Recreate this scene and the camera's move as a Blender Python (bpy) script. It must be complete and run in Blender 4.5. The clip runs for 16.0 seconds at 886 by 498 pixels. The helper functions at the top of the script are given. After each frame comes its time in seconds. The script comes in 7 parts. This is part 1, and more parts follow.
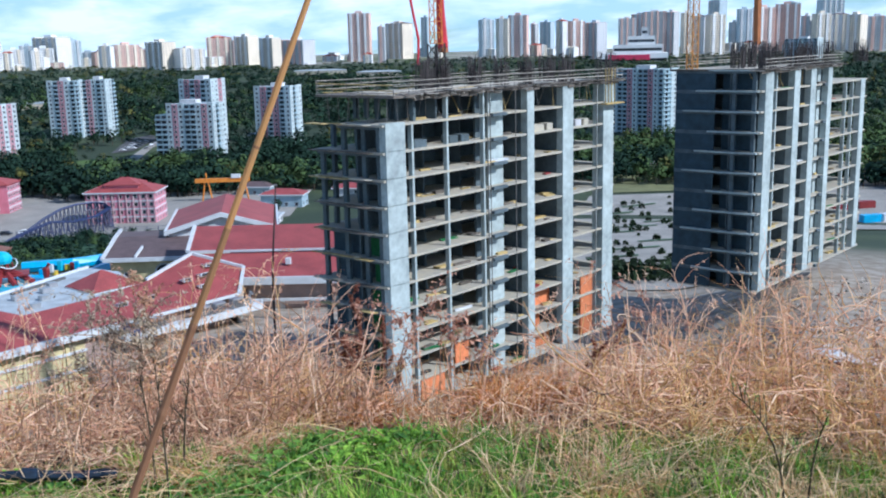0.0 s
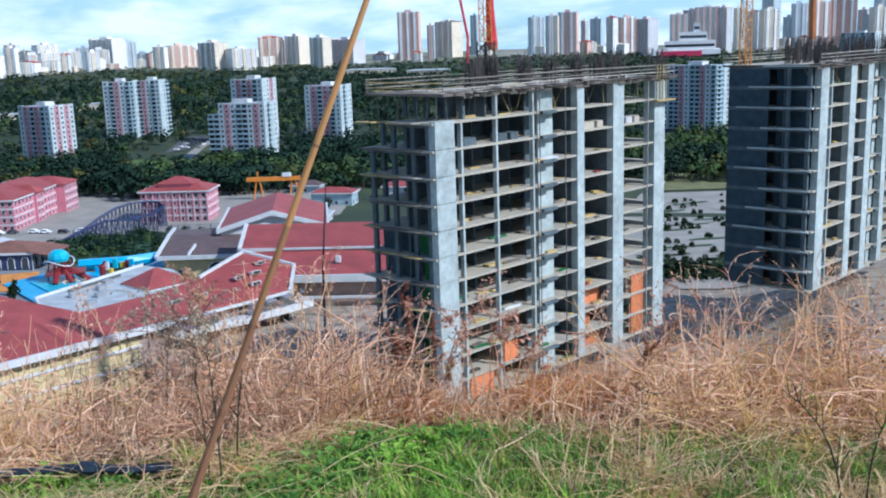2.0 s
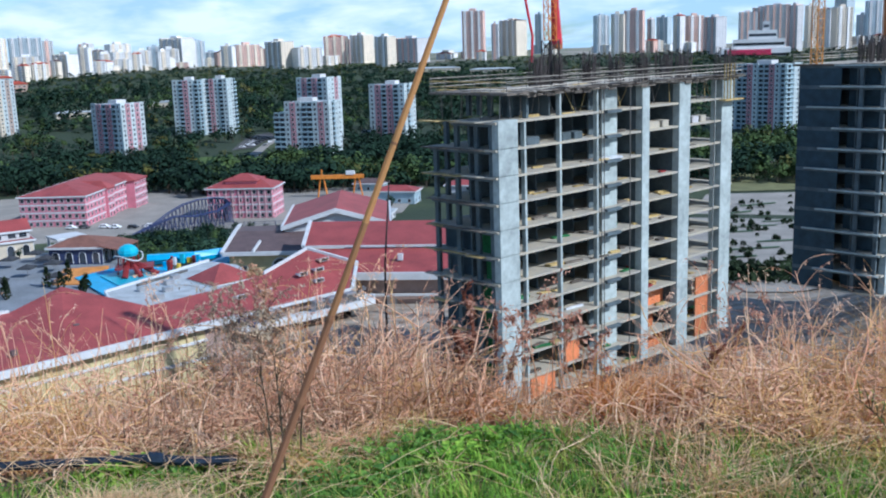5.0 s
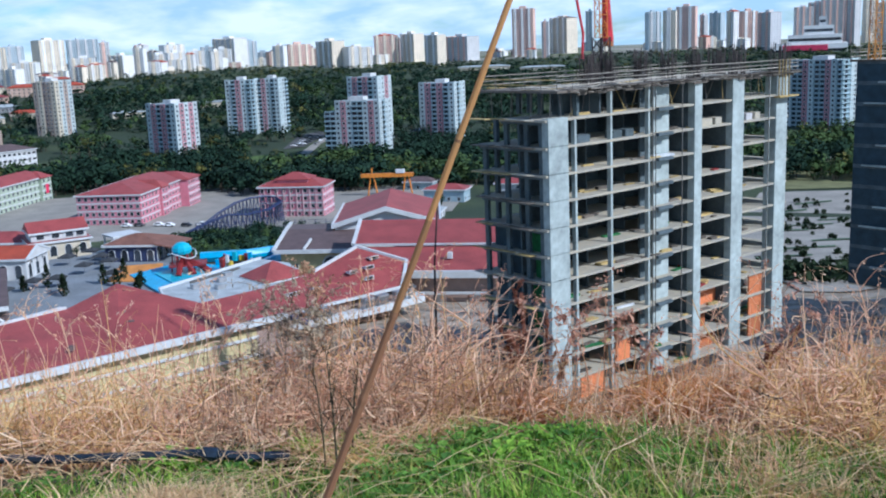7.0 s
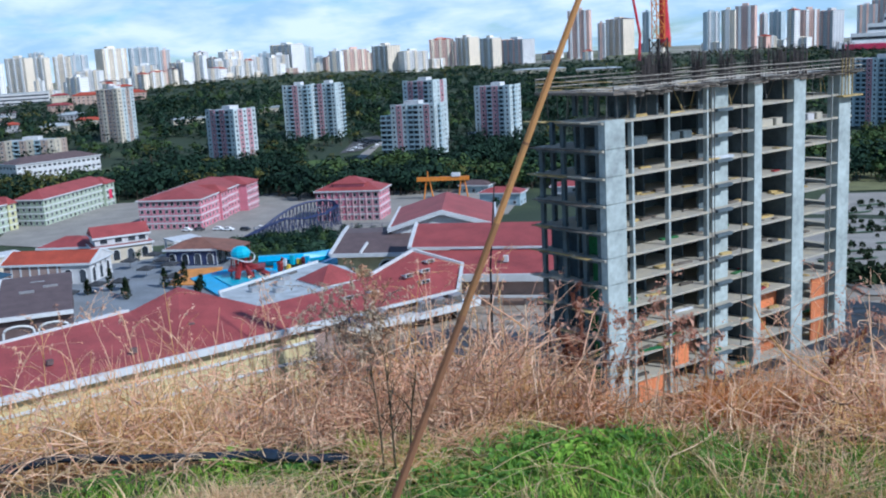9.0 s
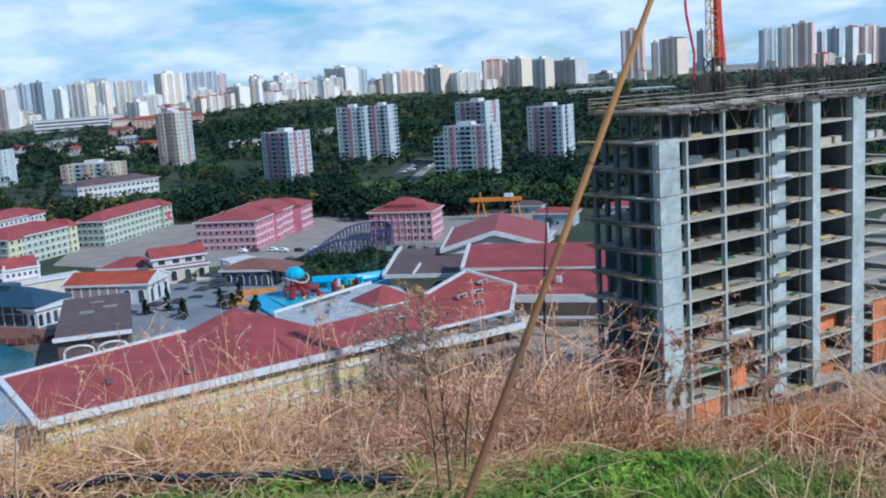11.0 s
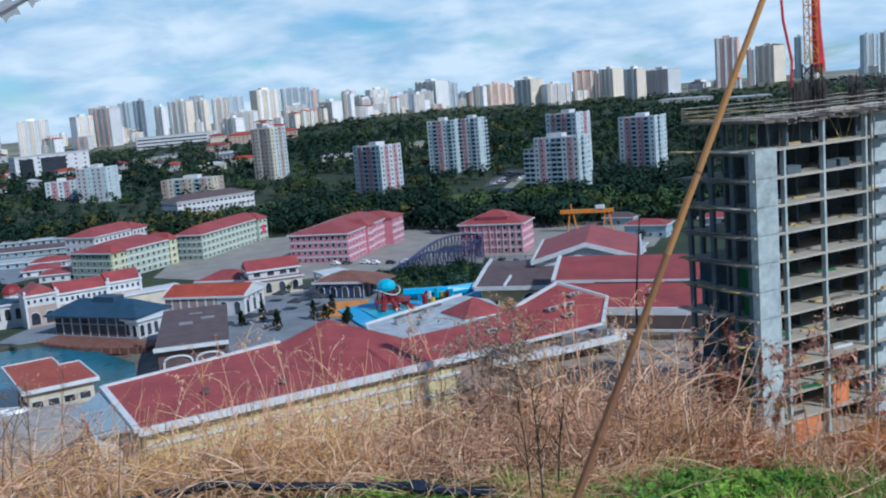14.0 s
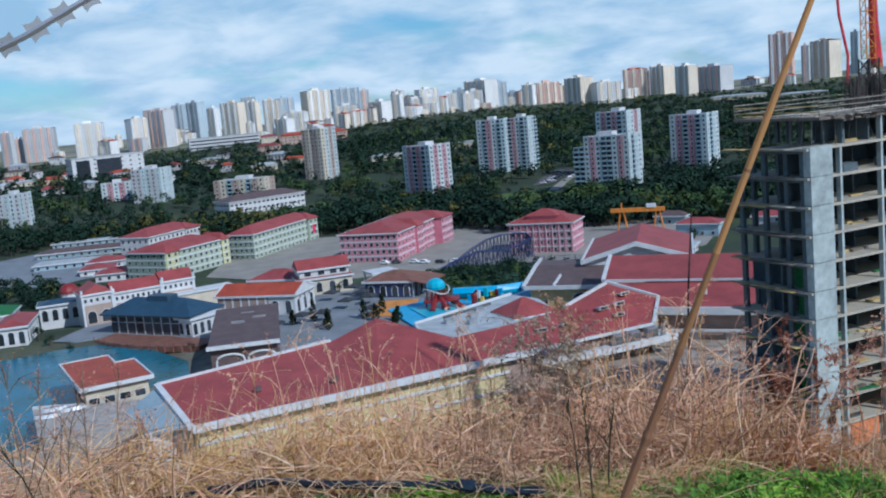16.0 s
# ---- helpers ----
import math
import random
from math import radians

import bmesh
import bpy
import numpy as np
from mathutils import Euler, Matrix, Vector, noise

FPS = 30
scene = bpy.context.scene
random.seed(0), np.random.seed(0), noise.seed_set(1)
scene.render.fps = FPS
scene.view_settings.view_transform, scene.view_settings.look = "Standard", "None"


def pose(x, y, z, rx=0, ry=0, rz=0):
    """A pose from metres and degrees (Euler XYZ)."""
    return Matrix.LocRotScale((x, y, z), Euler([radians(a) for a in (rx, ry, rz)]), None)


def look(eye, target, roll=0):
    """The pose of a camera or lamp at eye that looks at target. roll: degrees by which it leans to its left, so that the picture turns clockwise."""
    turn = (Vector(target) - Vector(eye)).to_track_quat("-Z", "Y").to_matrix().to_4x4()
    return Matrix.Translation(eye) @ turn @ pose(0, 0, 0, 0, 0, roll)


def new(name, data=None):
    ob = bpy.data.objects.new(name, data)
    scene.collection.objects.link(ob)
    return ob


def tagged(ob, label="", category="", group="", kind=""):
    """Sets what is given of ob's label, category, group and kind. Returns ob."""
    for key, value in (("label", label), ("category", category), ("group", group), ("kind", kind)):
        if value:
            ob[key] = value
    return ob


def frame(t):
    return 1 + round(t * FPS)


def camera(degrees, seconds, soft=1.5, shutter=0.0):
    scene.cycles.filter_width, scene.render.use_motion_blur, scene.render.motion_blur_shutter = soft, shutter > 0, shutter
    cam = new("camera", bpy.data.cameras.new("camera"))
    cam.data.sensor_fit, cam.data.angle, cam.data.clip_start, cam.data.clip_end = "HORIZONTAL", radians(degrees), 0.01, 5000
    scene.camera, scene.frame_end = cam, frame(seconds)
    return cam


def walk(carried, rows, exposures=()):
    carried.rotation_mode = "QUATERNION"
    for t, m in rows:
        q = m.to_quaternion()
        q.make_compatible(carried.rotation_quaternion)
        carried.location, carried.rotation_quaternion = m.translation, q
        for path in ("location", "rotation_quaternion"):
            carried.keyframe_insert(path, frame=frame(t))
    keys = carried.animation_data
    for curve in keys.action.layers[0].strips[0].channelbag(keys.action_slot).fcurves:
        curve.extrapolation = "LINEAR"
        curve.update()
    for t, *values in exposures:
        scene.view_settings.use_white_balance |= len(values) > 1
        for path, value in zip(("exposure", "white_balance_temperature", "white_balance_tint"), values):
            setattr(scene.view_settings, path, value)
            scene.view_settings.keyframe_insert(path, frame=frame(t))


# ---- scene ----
cam = camera(47.95, 16.0, soft=2.05)
EYE = 45.0
# seconds, yaw, pitch, roll, sideways drift of the hand
PATH = [
    (0.0, pose(-0.0015, 0.0000, EYE, 78.31, 1.30, -0.45)),
    (0.5, pose(-0.0025, -0.0003, EYE, 78.30, 1.43, 0.16)),
    (1.0, pose(-0.0036, -0.0006, EYE, 78.29, 1.54, 0.88)),
    (1.5, pose(-0.0046, -0.0009, EYE, 78.28, 1.73, 1.66)),
    (2.0, pose(-0.0062, -0.0012, EYE, 78.28, 1.83, 2.33)),
    (2.5, pose(-0.0074, -0.0015, EYE, 78.28, 1.94, 2.98)),
    (3.0, pose(-0.0086, -0.0018, EYE, 78.28, 2.00, 3.56)),
    (3.5, pose(-0.0100, -0.0020, EYE, 78.30, 2.01, 4.17)),
    (4.0, pose(-0.0113, -0.0023, EYE, 78.32, 1.94, 4.71)),
    (6.5, pose(-0.0195, -0.0038, EYE, 78.33, 2.19, 8.02)),
    (7.0, pose(-0.0216, -0.0042, EYE, 78.34, 2.36, 8.76)),
    (7.5, pose(-0.0228, -0.0044, EYE, 78.36, 2.56, 9.78)),
    (8.0, pose(-0.0243, -0.0047, EYE, 78.39, 2.76, 10.60)),
    (8.5, pose(-0.0264, -0.0051, EYE, 78.49, 2.94, 11.27)),
    (11.0, pose(-0.0343, -0.0070, EYE, 80.05, 3.72, 14.86)),
    (11.5, pose(-0.0371, -0.0079, EYE, 80.33, 3.88, 15.93)),
    (12.0, pose(-0.0394, -0.0087, EYE, 80.45, 4.08, 16.93)),
    (12.5, pose(-0.0408, -0.0091, EYE, 80.63, 4.30, 17.92)),
    (13.0, pose(-0.0419, -0.0095, EYE, 80.87, 4.42, 18.70)),
    (13.5, pose(-0.0419, -0.0095, EYE, 81.03, 4.53, 19.34)),
    (14.0, pose(-0.0413, -0.0092, EYE, 81.13, 4.68, 19.98)),
    (14.5, pose(-0.0397, -0.0086, EYE, 81.18, 4.80, 20.65)),
    (15.0, pose(-0.0388, -0.0082, EYE, 81.24, 4.95, 21.47)),
    (15.5, pose(-0.0389, -0.0081, EYE, 81.29, 5.09, 22.17)),
    (16.0, pose(-0.0393, -0.0081, EYE, 81.33, 5.20, 22.78)),
]
walk(cam, PATH, exposures=[(0.0, 0.05, 5650, 10), (4.0, -0.06, 5680, 10), (8.5, -0.19, 5620, 10), (11.0, -0.33, 5620, 9), (13.0, -0.42, 5620, 9), (16.0, -0.55, 5620, 9)])

# ---- world and sun ----
SUN_AZ, SUN_EL = 113.0, 38.0          # degrees clockwise from +y, above the horizon
world = bpy.data.worlds.new("sky")
scene.world = world
world.use_nodes = True
wn, wl = world.node_tree.nodes, world.node_tree.links
wn.clear()
sky = wn.new("ShaderNodeTexSky")
sky.sky_type, sky.sun_disc = "NISHITA", False
sky.sun_elevation, sky.sun_rotation = radians(SUN_EL), radians(SUN_AZ)
sky.air_density, sky.dust_density, sky.ozone_density = 1.0, 0.2, 2.5
coord = wn.new("ShaderNodeTexCoord")
sep = wn.new("ShaderNodeSeparateXYZ")
wl.new(coord.outputs["Generated"], sep.inputs[0])
lift = wn.new("ShaderNodeMath"); lift.operation = "ADD"; lift.inputs[1].default_value = 0.27
wl.new(sep.outputs["Z"], lift.inputs[0])
high_z = wn.new("ShaderNodeMath"); high_z.operation = "MAXIMUM"; high_z.inputs[1].default_value = 0.05
wl.new(lift.outputs[0], high_z.inputs[0])
across = wn.new("ShaderNodeMath"); across.operation = "DIVIDE"; wl.new(sep.outputs["X"], across.inputs[0]); wl.new(high_z.outputs[0], across.inputs[1])
away = wn.new("ShaderNodeMath"); away.operation = "DIVIDE"; wl.new(sep.outputs["Y"], away.inputs[0]); wl.new(high_z.outputs[0], away.inputs[1])
plane = wn.new("ShaderNodeCombineXYZ")              # the direction met with a level cloud deck
wl.new(across.outputs[0], plane.inputs[0]); wl.new(away.outputs[0], plane.inputs[1])


def cloud_noise(scale, detail, rough, shift):
    move = wn.new("ShaderNodeVectorMath"); move.operation = "ADD"; move.inputs[1].default_value = shift
    wl.new(plane.outputs[0], move.inputs[0])
    t = wn.new("ShaderNodeTexNoise")
    t.inputs["Scale"].default_value, t.inputs["Detail"].default_value, t.inputs["Roughness"].default_value = scale, detail, rough
    t.inputs["Distortion"].default_value = 0.25
    wl.new(move.outputs[0], t.inputs["Vector"])
    return t.outputs["Fac"]


cover = wn.new("ShaderNodeValToRGB")
cover.color_ramp.elements[0].position, cover.color_ramp.elements[1].position = 0.31, 0.47
wl.new(cloud_noise(2.3, 7.0, 0.52, (3.0, 1.0, 0.0)), cover.inputs[0])
shade = wn.new("ShaderNodeValToRGB")                # grey bases and sunlit heads
shade.color_ramp.elements[0].position, shade.color_ramp.elements[1].position = 0.36, 0.62
shade.color_ramp.elements[0].color, shade.color_ramp.elements[1].color = (5.9, 8.9, 11.4, 1), (11.0, 12.7, 13.8, 1)
wl.new(cloud_noise(3.4, 7.0, 0.53, (7.0, 4.6, 2.0)), shade.inputs[0])
blend = wn.new("ShaderNodeMix"); blend.data_type = "RGBA"
high = wn.new("ShaderNodeMapRange")               # clouds thinned overhead, out of view, to weaken the fill light
high.inputs["From Min"].default_value, high.inputs["From Max"].default_value = 0.22, 0.5
high.inputs["To Min"].default_value, high.inputs["To Max"].default_value = 1.0, 0.08
wl.new(sep.outputs["Z"], high.inputs["Value"])
thin = wn.new("ShaderNodeMath"); thin.operation = "MULTIPLY"
wl.new(cover.outputs["Color"], thin.inputs[0]); wl.new(high.outputs[0], thin.inputs[1])
wl.new(thin.outputs[0], blend.inputs["Factor"])
clear = wn.new("ShaderNodeMix"); clear.data_type, clear.blend_type = "RGBA", "MULTIPLY"
clear.inputs["Factor"].default_value, clear.inputs["B"].default_value = 1.0, (0.72, 1.15, 1.5, 1)
wl.new(sky.outputs[0], clear.inputs["A"])
wl.new(clear.outputs["Result"], blend.inputs["A"])
wl.new(shade.outputs["Color"], blend.inputs["B"])
back = wn.new("ShaderNodeBackground"); back.inputs["Strength"].default_value = 0.087
wl.new(blend.outputs["Result"], back.inputs["Color"])
wout = wn.new("ShaderNodeOutputWorld")
wl.new(back.outputs[0], wout.inputs["Surface"])

lamp = bpy.data.lights.new("sun", "SUN")
lamp.energy, lamp.angle, lamp.color = 5.0, radians(0.6), (1.0, 0.96, 0.90)
sun = new("sun", lamp)
sun_way = Vector((math.sin(radians(SUN_AZ)) * math.cos(radians(SUN_EL)), math.cos(radians(SUN_AZ)) * math.cos(radians(SUN_EL)), math.sin(radians(SUN_EL))))
sun.matrix_world = look(sun_way * 300, (0, 0, 0))

# ---- materials ----
def mat(name, color, rough=0.8, vary=0.25, grain=1.5, fine=14.0, bump=0.15, metal=0.0, tint=None, rand=0.0, island=0.0):
    """A surface with stains at two sizes, a second tint in patches, and fine relief. grain, fine: noise scales per metre."""
    m = bpy.data.materials.new(name)
    m.use_nodes = True
    nt = m.node_tree
    n, l = nt.nodes, nt.links
    b = n["Principled BSDF"]
    b.inputs["Roughness"].default_value, b.inputs["Metallic"].default_value = rough, metal
    if "foliage" in name or "water" in name:
        b.inputs["Specular IOR Level"].default_value = 0.12
    tc = n.new("ShaderNodeTexCoord")
    na = n.new("ShaderNodeTexNoise"); na.inputs["Scale"].default_value = grain; na.inputs["Detail"].default_value = 5
    nb = n.new("ShaderNodeTexNoise"); nb.inputs["Scale"].default_value = fine; nb.inputs["Detail"].default_value = 4
    l.new(tc.outputs["Object"], na.inputs["Vector"]); l.new(tc.outputs["Object"], nb.inputs["Vector"])
    mixf = n.new("ShaderNodeMath"); mixf.operation = "MULTIPLY_ADD"; mixf.inputs[1].default_value = 0.45
    l.new(nb.outputs["Fac"], mixf.inputs[0])
    half = n.new("ShaderNodeMath"); half.operation = "MULTIPLY"; half.inputs[1].default_value = 0.55
    l.new(na.outputs["Fac"], half.inputs[0]); l.new(half.outputs[0], mixf.inputs[2])
    last = mixf.outputs[0]
    for on, kind in ((rand, "rand"), (island, "island")):
        if on:
            src = n.new("ShaderNodeObjectInfo").outputs["Random"] if kind == "rand" else n.new("ShaderNodeNewGeometry").outputs["Random Per Island"]
            sh = n.new("ShaderNodeMath"); sh.operation = "MULTIPLY_ADD"; sh.inputs[1].default_value = on
            l.new(src, sh.inputs[0])
            off = n.new("ShaderNodeMath"); off.operation = "SUBTRACT"; off.inputs[1].default_value = on / 2
            l.new(last, off.inputs[0]); l.new(off.outputs[0], sh.inputs[2])
            last = sh.outputs[0]
    ramp = n.new("ShaderNodeValToRGB")
    c = Vector(color[:3])
    d = Vector(tint) if tint else c * (1 - vary)
    ramp.color_ramp.elements[0].position, ramp.color_ramp.elements[1].position = 0.32, 0.66
    ramp.color_ramp.elements[0].color = (*[max(0, x * (1 - vary * 0.5)) for x in d], 1)
    ramp.color_ramp.elements[1].color = (*[min(0.95, x * (1 + vary * 0.35)) for x in c], 1)
    l.new(last, ramp.inputs[0]); l.new(ramp.outputs["Color"], b.inputs["Base Color"])
    if bump:
        bp = n.new("ShaderNodeBump"); bp.inputs["Strength"].default_value = bump; bp.inputs["Distance"].default_value = 0.02
        l.new(nb.outputs["Fac"], bp.inputs["Height"]); l.new(bp.outputs[0], b.inputs["Normal"])
    return m


M = dict(
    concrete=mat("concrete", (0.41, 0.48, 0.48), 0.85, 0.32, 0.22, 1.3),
    # same concrete with shade put into the colour, for unlit sides and insides
    concrete_mid=mat("concrete_shade_mid", (0.095, 0.13, 0.145), 0.9, 0.4, 0.5, 6.0),
    concrete_dark=mat("concrete_shade_dark", (0.10, 0.135, 0.155), 0.9, 0.4, 0.6, 6.0),
    slab=mat("slab_concrete", (0.42, 0.375, 0.28), 0.9, 0.35, 0.5, 4.0, tint=(0.36, 0.36, 0.34)),
    timber=mat("formwork_timber", (0.14, 0.12, 0.10), 0.8, 0.5, 1.2, 9.0, rand=0.3),
    timber_yellow=mat("formwork_yellow", (0.50, 0.37, 0.15), 0.7, 0.4, 1.2, 9.0, rand=0.3),
    pole=mat("pale_timber_pole", (0.46, 0.42, 0.36), 0.8, 0.4, 1.2, 9.0, rand=0.4),
    # white greyed and blued: the shade of the flats' fronts is in the colour
    flat_white=mat("greyed_white_plaster", (0.50, 0.59, 0.61), 0.8, 0.25, 0.25, 3.0, rand=0.15),
    beige=mat("beige_plaster", (0.60, 0.47, 0.44), 0.8, 0.2, 0.3, 4.0, rand=0.15),
    brick=mat("hollow_brick", (0.62, 0.20, 0.08), 0.9, 0.35, 2.0, 12.0, rand=0.3),
    rebar=mat("rusty_rebar", (0.055, 0.045, 0.045), 0.8, 0.5, 3.0, 20.0),
    scaffold=mat("scaffold_steel", (0.22, 0.21, 0.20), 0.5, 0.4, 3.0, 20.0, metal=0.6),
    net_green=mat("green_netting", (0.02, 0.16, 0.05), 0.9, 0.4, 2.0, 15.0),
    white=mat("white_plaster", (0.608, 0.616, 0.624), 0.8, 0.18, 0.3, 4.0, rand=0.15),
    cream=mat("cream_plaster", (0.578, 0.518, 0.408), 0.8, 0.2, 0.3, 4.0, rand=0.15),
    peach=mat("peach_plaster", (0.561, 0.399, 0.323), 0.8, 0.2, 0.3, 4.0, rand=0.15),
    pink=mat("pink_plaster", (0.612, 0.204, 0.272), 0.8, 0.2, 0.3, 4.0, rand=0.1),
    pinkdull=mat("dull_pink_plaster", (0.45, 0.23, 0.265), 0.8, 0.2, 0.3, 4.0, rand=0.1),
    teal=mat("teal_grey_balcony_render", (0.27, 0.38, 0.42), 0.7, 0.2, 0.3, 4.0, rand=0.15),
    tan=mat("tan_plaster", (0.40, 0.31, 0.26), 0.8, 0.2, 0.3, 4.0, rand=0.15),
    bluegrey=mat("blue_grey_plaster", (0.33, 0.45, 0.52), 0.8, 0.2, 0.3, 4.0, rand=0.15),
    grey=mat("grey_plaster", (0.50, 0.50, 0.52), 0.8, 0.2, 0.3, 4.0, rand=0.15),
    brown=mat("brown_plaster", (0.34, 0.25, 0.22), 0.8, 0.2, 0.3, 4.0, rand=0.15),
    mint=mat("mint_plaster", (0.4, 0.48, 0.368), 0.8, 0.2, 0.3, 4.0, rand=0.1),
    # darker copy of the mint wall: shade put into the left faces
    mint_shade=mat("mint_plaster_in_shade", (0.23, 0.306, 0.23), 0.8, 0.2, 0.3, 4.0, rand=0.1),
    pinkpale=mat("pale_pink_plaster", (0.607, 0.385, 0.41), 0.8, 0.2, 0.3, 4.0),
    lime=mat("yellow_green_plaster", (0.527, 0.527, 0.289), 0.8, 0.2, 0.3, 4.0, rand=0.1),
    yellowwall=mat("yellow_render", (0.595, 0.51, 0.281), 0.85, 0.25, 0.4, 5.0),
    roof_red=mat("red_roof_sheet", (0.335, 0.070, 0.068), 0.6, 0.3, 0.25, 3.0, bump=0.08),
    roof_orange=mat("orange_red_roof", (0.425, 0.076, 0.038), 0.6, 0.3, 0.25, 3.0, bump=0.08),
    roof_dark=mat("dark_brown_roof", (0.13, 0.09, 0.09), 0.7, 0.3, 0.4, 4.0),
    roof_blue=mat("slate_blue_roof", (0.03, 0.075, 0.125), 0.5, 0.3, 0.4, 4.0),
    trim=mat("white_trim", (0.6, 0.63, 0.655), 0.6, 0.15, 0.6, 6.0),
    membrane=mat("flat_roof_membrane", (0.44, 0.49, 0.52), 0.8, 0.3, 0.4, 5.0),
    glass=mat("window_glass", (0.045, 0.055, 0.07), 0.12, 0.4, 0.8, 3.0, bump=0.0, rand=0.5),
    # window glass paled for the far town: haze put into the colour
    glass_far=mat("haze_paled_glass", (0.19, 0.22, 0.26), 0.3, 0.3, 0.8, 3.0, bump=0.0, rand=0.3),
    dark=mat("dark_opening", (0.03, 0.032, 0.035), 0.7, 0.4, 1.0, 5.0),
    metal=mat("galvanised_metal", (0.52, 0.53, 0.55), 0.4, 0.25, 1.0, 8.0, metal=0.7),
    steel_orange=mat("orange_crane_paint", (0.70, 0.24, 0.03), 0.5, 0.3, 1.0, 8.0),
    steel_red=mat("red_crane_paint", (0.60, 0.03, 0.05), 0.45, 0.3, 1.0, 8.0),
    steel_rust=mat("rust_crane_paint", (0.42, 0.15, 0.05), 0.6, 0.4, 1.0, 8.0),
    steel_yellow=mat("yellow_crane_paint", (0.58, 0.25, 0.05), 0.5, 0.3, 1.0, 8.0),
    steel_blue=mat("blue_violet_steel", (0.03, 0.045, 0.12), 0.5, 0.3, 1.0, 8.0),
    pool_blue=mat("pool_blue", (0.02, 0.42, 0.75), 0.4, 0.25, 0.3, 3.0),
    play_orange=mat("play_orange", (0.72, 0.30, 0.07), 0.6, 0.3, 0.4, 4.0),
    play_red=mat("play_red", (0.24, 0.024, 0.026), 0.5, 0.3, 0.4, 4.0),
    sign_red=mat("crimson_sign", (0.72, 0.04, 0.12), 0.5, 0.2, 0.4, 4.0),
    play_yellow=mat("play_yellow", (0.75, 0.52, 0.05), 0.5, 0.3, 0.4, 4.0),
    cyan=mat("cyan_plastic", (0.03, 0.45, 0.62), 0.35, 0.2, 0.4, 4.0),
    paving=mat("grey_paving", (0.22, 0.25, 0.28), 0.85, 0.25, 0.15, 2.0),
    sandpave=mat("pale_yard_paving", (0.31, 0.295, 0.265), 0.9, 0.25, 0.1, 1.5),
    asphalt=mat("asphalt", (0.102, 0.102, 0.106), 0.9, 0.3, 0.2, 3.0),
    grasslawn=mat("lawn", (0.18, 0.188, 0.083), 0.95, 0.4, 0.12, 2.0),
    greenlawn=mat("mown_lawn", (0.085, 0.15, 0.035), 0.95, 0.4, 0.08, 1.0),
    carpaint=mat("car_paint", (0.72, 0.73, 0.75), 0.3, 0.6, 0.02, 0.1, bump=0, tint=(0.03, 0.035, 0.045), rand=1.2),
    canvas=mat("charcoal_canvas", (0.045, 0.05, 0.058), 0.9, 0.3, 0.8, 6.0),
    tyre=mat("tyre_rubber", (0.02, 0.02, 0.021), 0.9, 0.3, 2.0, 20.0),
    darkgrass=mat("shaded_turf", (0.035, 0.1, 0.042), 0.95, 0.4, 0.12, 2.0),
    # the green tint paints in patches of reflected bank plants
    water=mat("lake_water", (0.012, 0.17, 0.29), 0.22, 0.35, 0.07, 0.5, bump=0.2, tint=(0.03, 0.085, 0.06)),
    deck=mat("timber_deck", (0.23, 0.105, 0.075), 0.7, 0.35, 0.4, 4.0),
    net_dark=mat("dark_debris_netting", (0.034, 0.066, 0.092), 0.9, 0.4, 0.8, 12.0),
    leaf_dark=mat("dark_foliage", (0.021, 0.046, 0.028), 0.9, 0.3, 0.02, 0.3, bump=0, tint=(0.012, 0.032, 0.023), island=0.12),
    leaf_mid=mat("green_foliage", (0.065, 0.105, 0.036), 0.9, 0.3, 0.03, 0.3, bump=0, tint=(0.032, 0.062, 0.026), island=0.2),
    leaf_olive=mat("autumn_foliage", (0.13, 0.12, 0.035), 0.9, 0.3, 0.05, 0.6, bump=0, tint=(0.055, 0.075, 0.025), island=0.3),
    cypress=mat("cypress_foliage", (0.03, 0.05, 0.025), 0.9, 0.4, 0.3, 2.0, bump=0, island=0.5),
    bark=mat("bark", (0.09, 0.065, 0.045), 0.9, 0.4, 2.0, 12.0),
    # far-town walls, paler or bluer than near ones: haze put into the colours
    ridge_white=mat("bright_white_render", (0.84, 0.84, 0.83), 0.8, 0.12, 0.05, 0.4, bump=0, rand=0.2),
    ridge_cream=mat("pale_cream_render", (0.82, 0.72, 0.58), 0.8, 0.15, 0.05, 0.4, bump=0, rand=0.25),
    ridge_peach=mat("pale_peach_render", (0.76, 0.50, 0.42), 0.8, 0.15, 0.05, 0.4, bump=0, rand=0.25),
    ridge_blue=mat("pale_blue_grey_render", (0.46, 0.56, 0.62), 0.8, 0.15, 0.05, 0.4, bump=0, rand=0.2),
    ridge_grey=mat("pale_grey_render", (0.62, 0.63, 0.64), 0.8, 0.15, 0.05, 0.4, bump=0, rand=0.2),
    rubble=mat("grey_rubble", (0.40, 0.37, 0.34), 0.95, 0.4, 0.6, 5.0, island=0.4),
    sheet_white=mat("white_plastic_sheet", (0.62, 0.66, 0.70), 0.35, 0.3, 0.8, 5.0),
)


